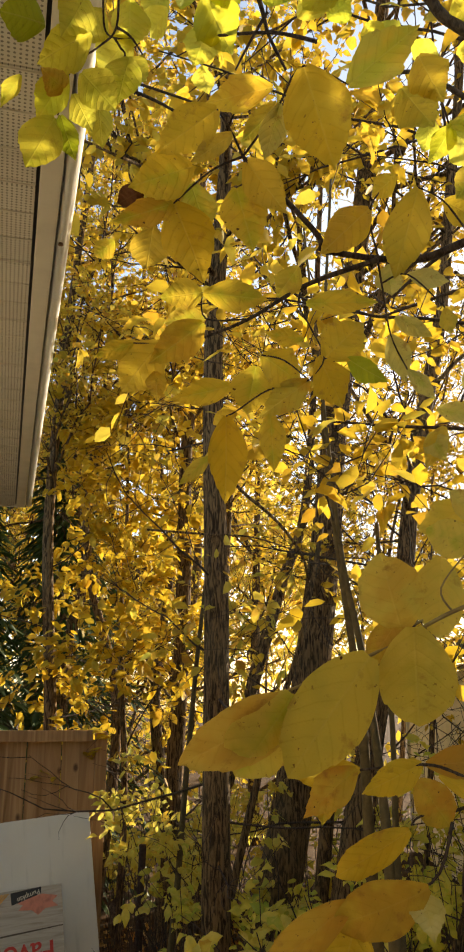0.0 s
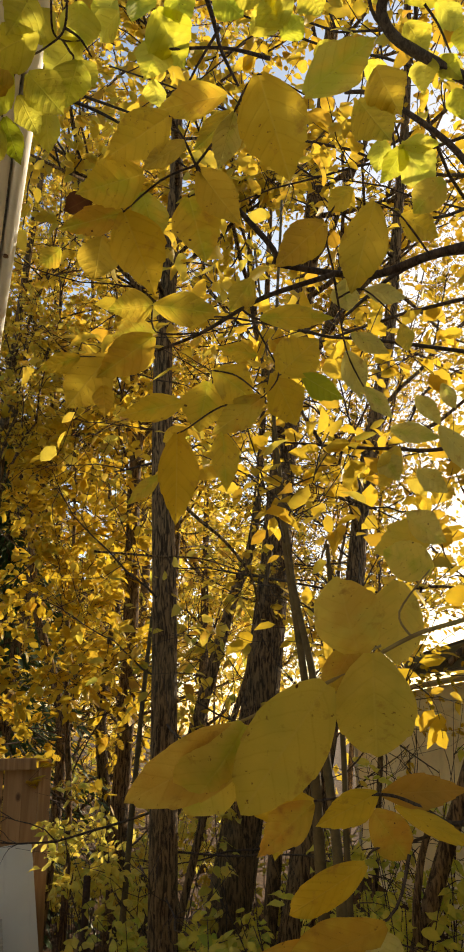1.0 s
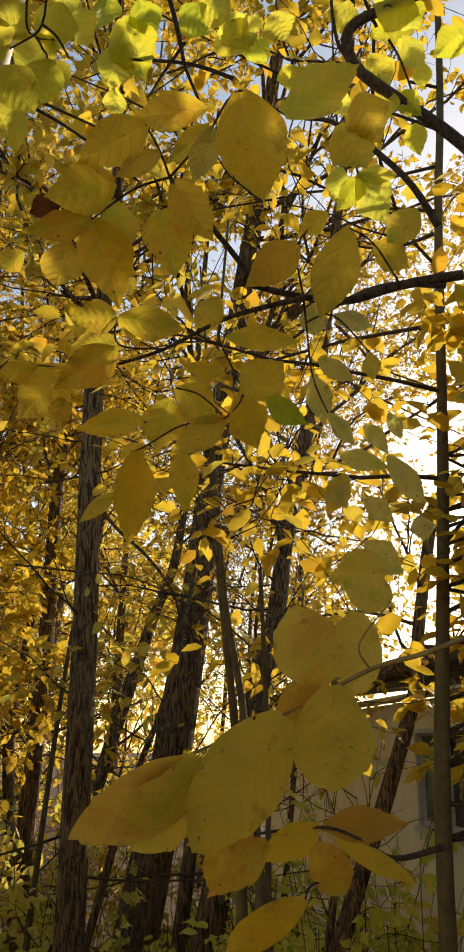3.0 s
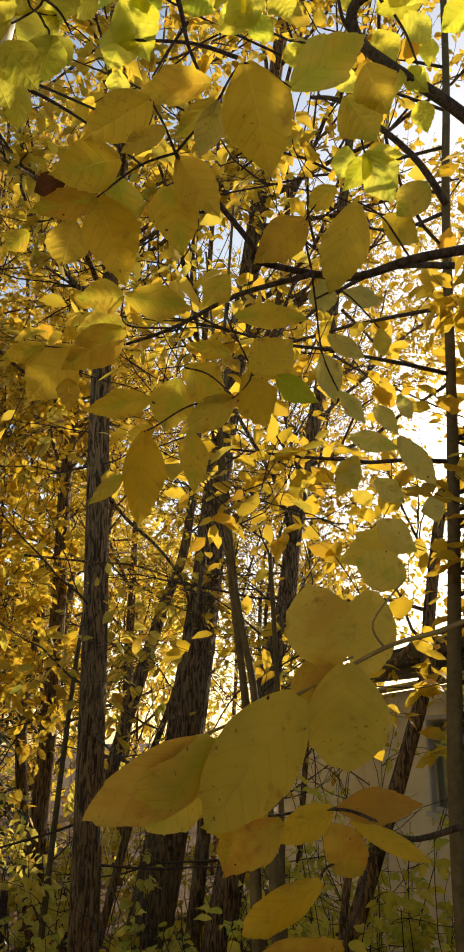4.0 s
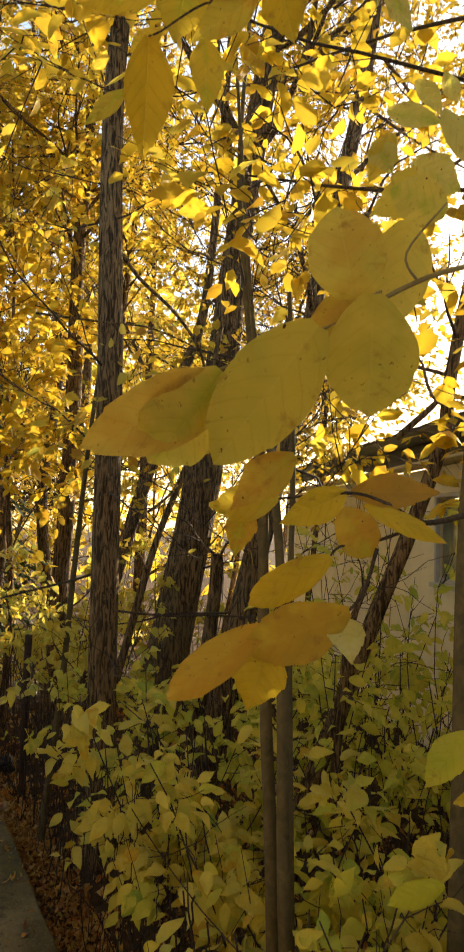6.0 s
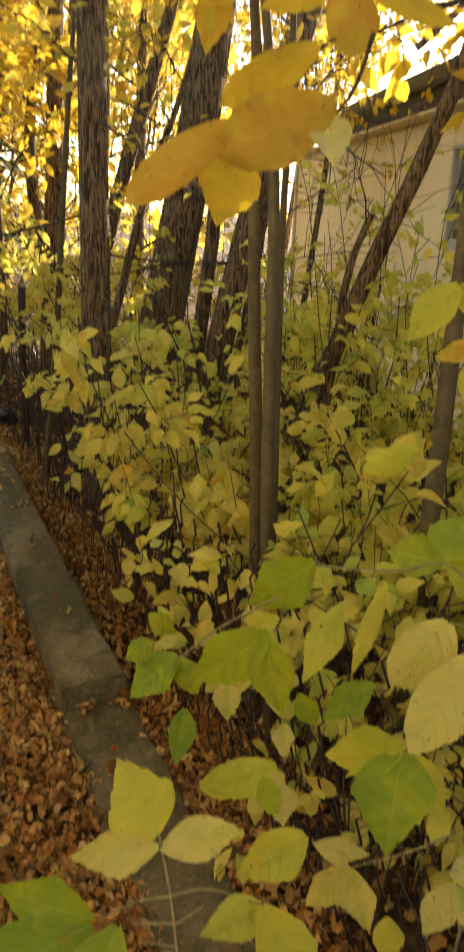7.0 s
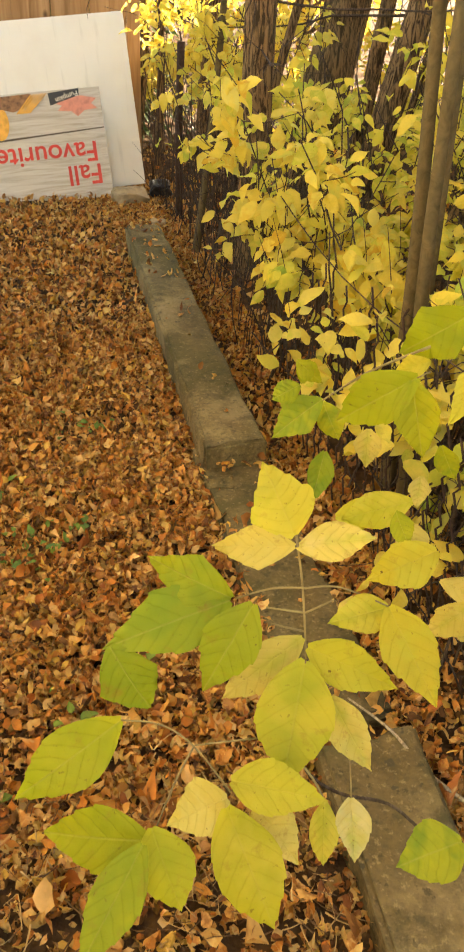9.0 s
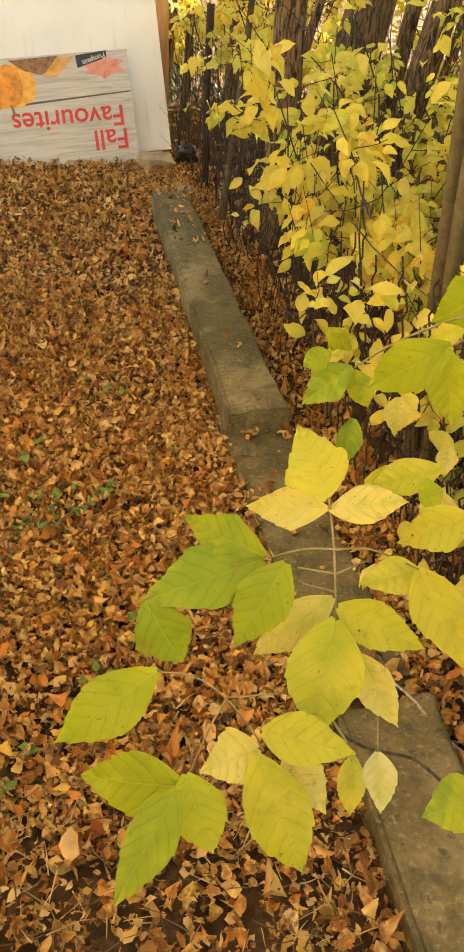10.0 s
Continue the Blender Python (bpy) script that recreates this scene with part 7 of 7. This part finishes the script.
leaf(plant, (0.244, 1.169, 0.935), (0.271, 1.128, 0.828), 0.068, "g", (-0.25, -0.88, 0.50))
leaf(plant, (0.268, 1.176, 0.964), (0.216, 1.178, 0.943), 0.032, "l", (-0.21, -1.11, 0.48))
leaf(plant, (0.212, 1.320, 0.770), (0.211, 1.277, 0.718), 0.048, "p", (-0.10, -0.80, 0.59))
leaf(plant, (0.139, 1.307, 0.727), (0.122, 1.249, 0.657), 0.046, "g", (0.18, -0.87, 0.37))
leaf(plant, (0.146, 1.081, 0.742), (0.234, 1.064, 0.768), 0.051, "l", (-0.11, -0.55, 0.82))
leaf(plant, (0.084, 1.471, 0.826), (0.134, 1.454, 0.788), 0.037, "g", (-0.41, -0.96, 0.51))
leaf(plant, (0.107, 1.471, 0.829), (0.095, 1.469, 0.778), 0.035, "g", (-0.13, -0.92, 0.49))
leaf(plant, (0.488, 1.113, 1.074), (0.530, 1.132, 1.146), 0.081, "g", (-0.27, -0.82, 0.31))
leaf(plant, (0.488, 1.113, 1.074), (0.414, 1.161, 1.083), 0.063, "g", (-0.51, -0.73, 0.59))
leaf(plant, (0.496, 1.110, 1.075), (0.570, 1.078, 1.036), 0.056, "g", (-0.60, -0.88, 0.41))
leaf(plant, (0.347, 1.297, 1.000), (0.236, 1.281, 0.925), 0.083, "g", (-0.33, -0.94, 0.26))
leaf(plant, (0.349, 1.131, 1.005), (0.284, 1.060, 0.919), 0.046, "l", (-0.12, -0.92, 0.65))
leaf(plant, (0.413, 1.127, 1.040), (0.355, 1.078, 0.918), 0.028, "l", (-0.36, -0.98, 0.82))
leaf(plant, (0.418, 0.914, 1.087), (0.362, 0.918, 0.995), 0.069, "P", (-0.40, -0.90, 0.14))
leaf(plant, (0.436, 0.871, 1.065), (0.361, 0.837, 0.960), 0.070, "P", (-0.32, -0.91, 0.20))
leaf(plant, (0.389, 0.937, 0.894), (0.288, 0.956, 0.880), 0.063, "l", (-0.48, -0.80, 0.67))
leaf(plant, (0.389, 0.937, 0.894), (0.343, 0.849, 0.814), 0.100, "g", (-0.48, -0.68, 0.61))
leaf(plant, (0.393, 0.936, 0.894), (0.415, 0.861, 0.838), 0.059, "l", (-0.65, -0.71, 0.51))
leaf(plant, (0.359, 1.014, 0.643), (0.294, 0.995, 0.587), 0.053, "p", (0.10, -0.65, 0.43))
leaf(plant, (0.363, 1.011, 0.641), (0.375, 0.964, 0.562), 0.055, "p", (-0.72, -0.80, 0.31))
leaf(plant, (0.312, 1.044, 0.661), (0.395, 1.021, 0.646), 0.040, "p", (-0.31, -0.79, 0.22))
leaf(plant, (0.402, 0.960, 0.601), (0.391, 0.910, 0.582), 0.044, "l", (-0.31, -0.56, 0.69))
leaf(plant, (0.515, 0.995, 0.613), (0.460, 0.957, 0.567), 0.051, "p", (-0.12, -0.68, 0.84))
leaf(plant, (0.517, 0.996, 0.616), (0.564, 0.949, 0.558), 0.061, "p", (-0.05, -0.57, 0.53))
leaf(plant, (0.512, 1.005, 0.622), (0.563, 0.994, 0.660), 0.037, "p", (-0.07, -0.60, 0.36))
leaf(plant, (0.270, 1.102, 0.722), (0.266, 1.057, 0.686), 0.049, "p", (-0.28, -0.74, 0.54))
leaf(plant, (0.317, 1.313, 0.685), (0.307, 1.268, 0.648), 0.037, "p", (-0.21, -0.69, 0.69))
leaf(plant, (0.247, 1.041, 0.804), (0.151, 1.035, 0.769), 0.054, "l", (-0.24, -0.80, 0.46))
leaf(plant, (0.225, 1.034, 0.789), (0.235, 0.976, 0.775), 0.035, "g", (-0.52, -0.88, 0.89))
leaf(plant, (0.445, 1.234, 0.808), (0.355, 1.215, 0.755), 0.053, "g", (-0.52, -0.94, 0.66))
leaf(plant, (0.326, 1.252, 0.783), (0.354, 1.236, 0.724), 0.041, "g", (-0.25, -0.77, 0.10))
leaf(plant, (0.533, 1.280, 1.453), (0.459, 1.274, 1.371), 0.059, "l", (-0.72, -0.88, 0.10))
leaf(plant, (0.536, 1.279, 1.453), (0.571, 1.262, 1.403), 0.040, "l", (-0.48, -0.97, 0.18))
leaf(plant, (0.564, 1.263, 1.371), (0.513, 1.285, 1.339), 0.034, "a", (-0.11, -0.98, -0.19))
leaf(plant, (0.561, 1.262, 1.350), (0.569, 1.208, 1.273), 0.070, "l", (-0.80, -0.90, 0.34))
leaf(plant, (0.560, 1.443, 1.148), (0.468, 1.481, 1.095), 0.053, "l", (-0.39, -1.06, -0.12))
leaf(plant, (0.583, 1.072, 1.082), (0.526, 1.065, 1.066), 0.053, "g", (-0.57, -1.02, 0.29))
leaf(plant, (0.618, 1.073, 0.684), (0.640, 1.013, 0.672), 0.041, "p", (-0.38, -0.69, 0.70))
leaf(plant, (0.471, 0.917, 0.448), (0.432, 0.881, 0.444), 0.041, "g", (-0.37, -0.64, 0.81))
leaf(plant, (0.461, 0.913, 0.441), (0.488, 0.897, 0.417), 0.037, "g", (-0.65, -0.55, 0.47))
leaf(plant, (0.456, 0.625, 0.754), (0.418, 0.626, 0.702), 0.051, "g", (-0.10, -0.59, 0.88))
leaf(plant, (0.600, 0.891, 0.488), (0.556, 0.850, 0.478), 0.041, "g", (-0.41, -0.52, 0.82))
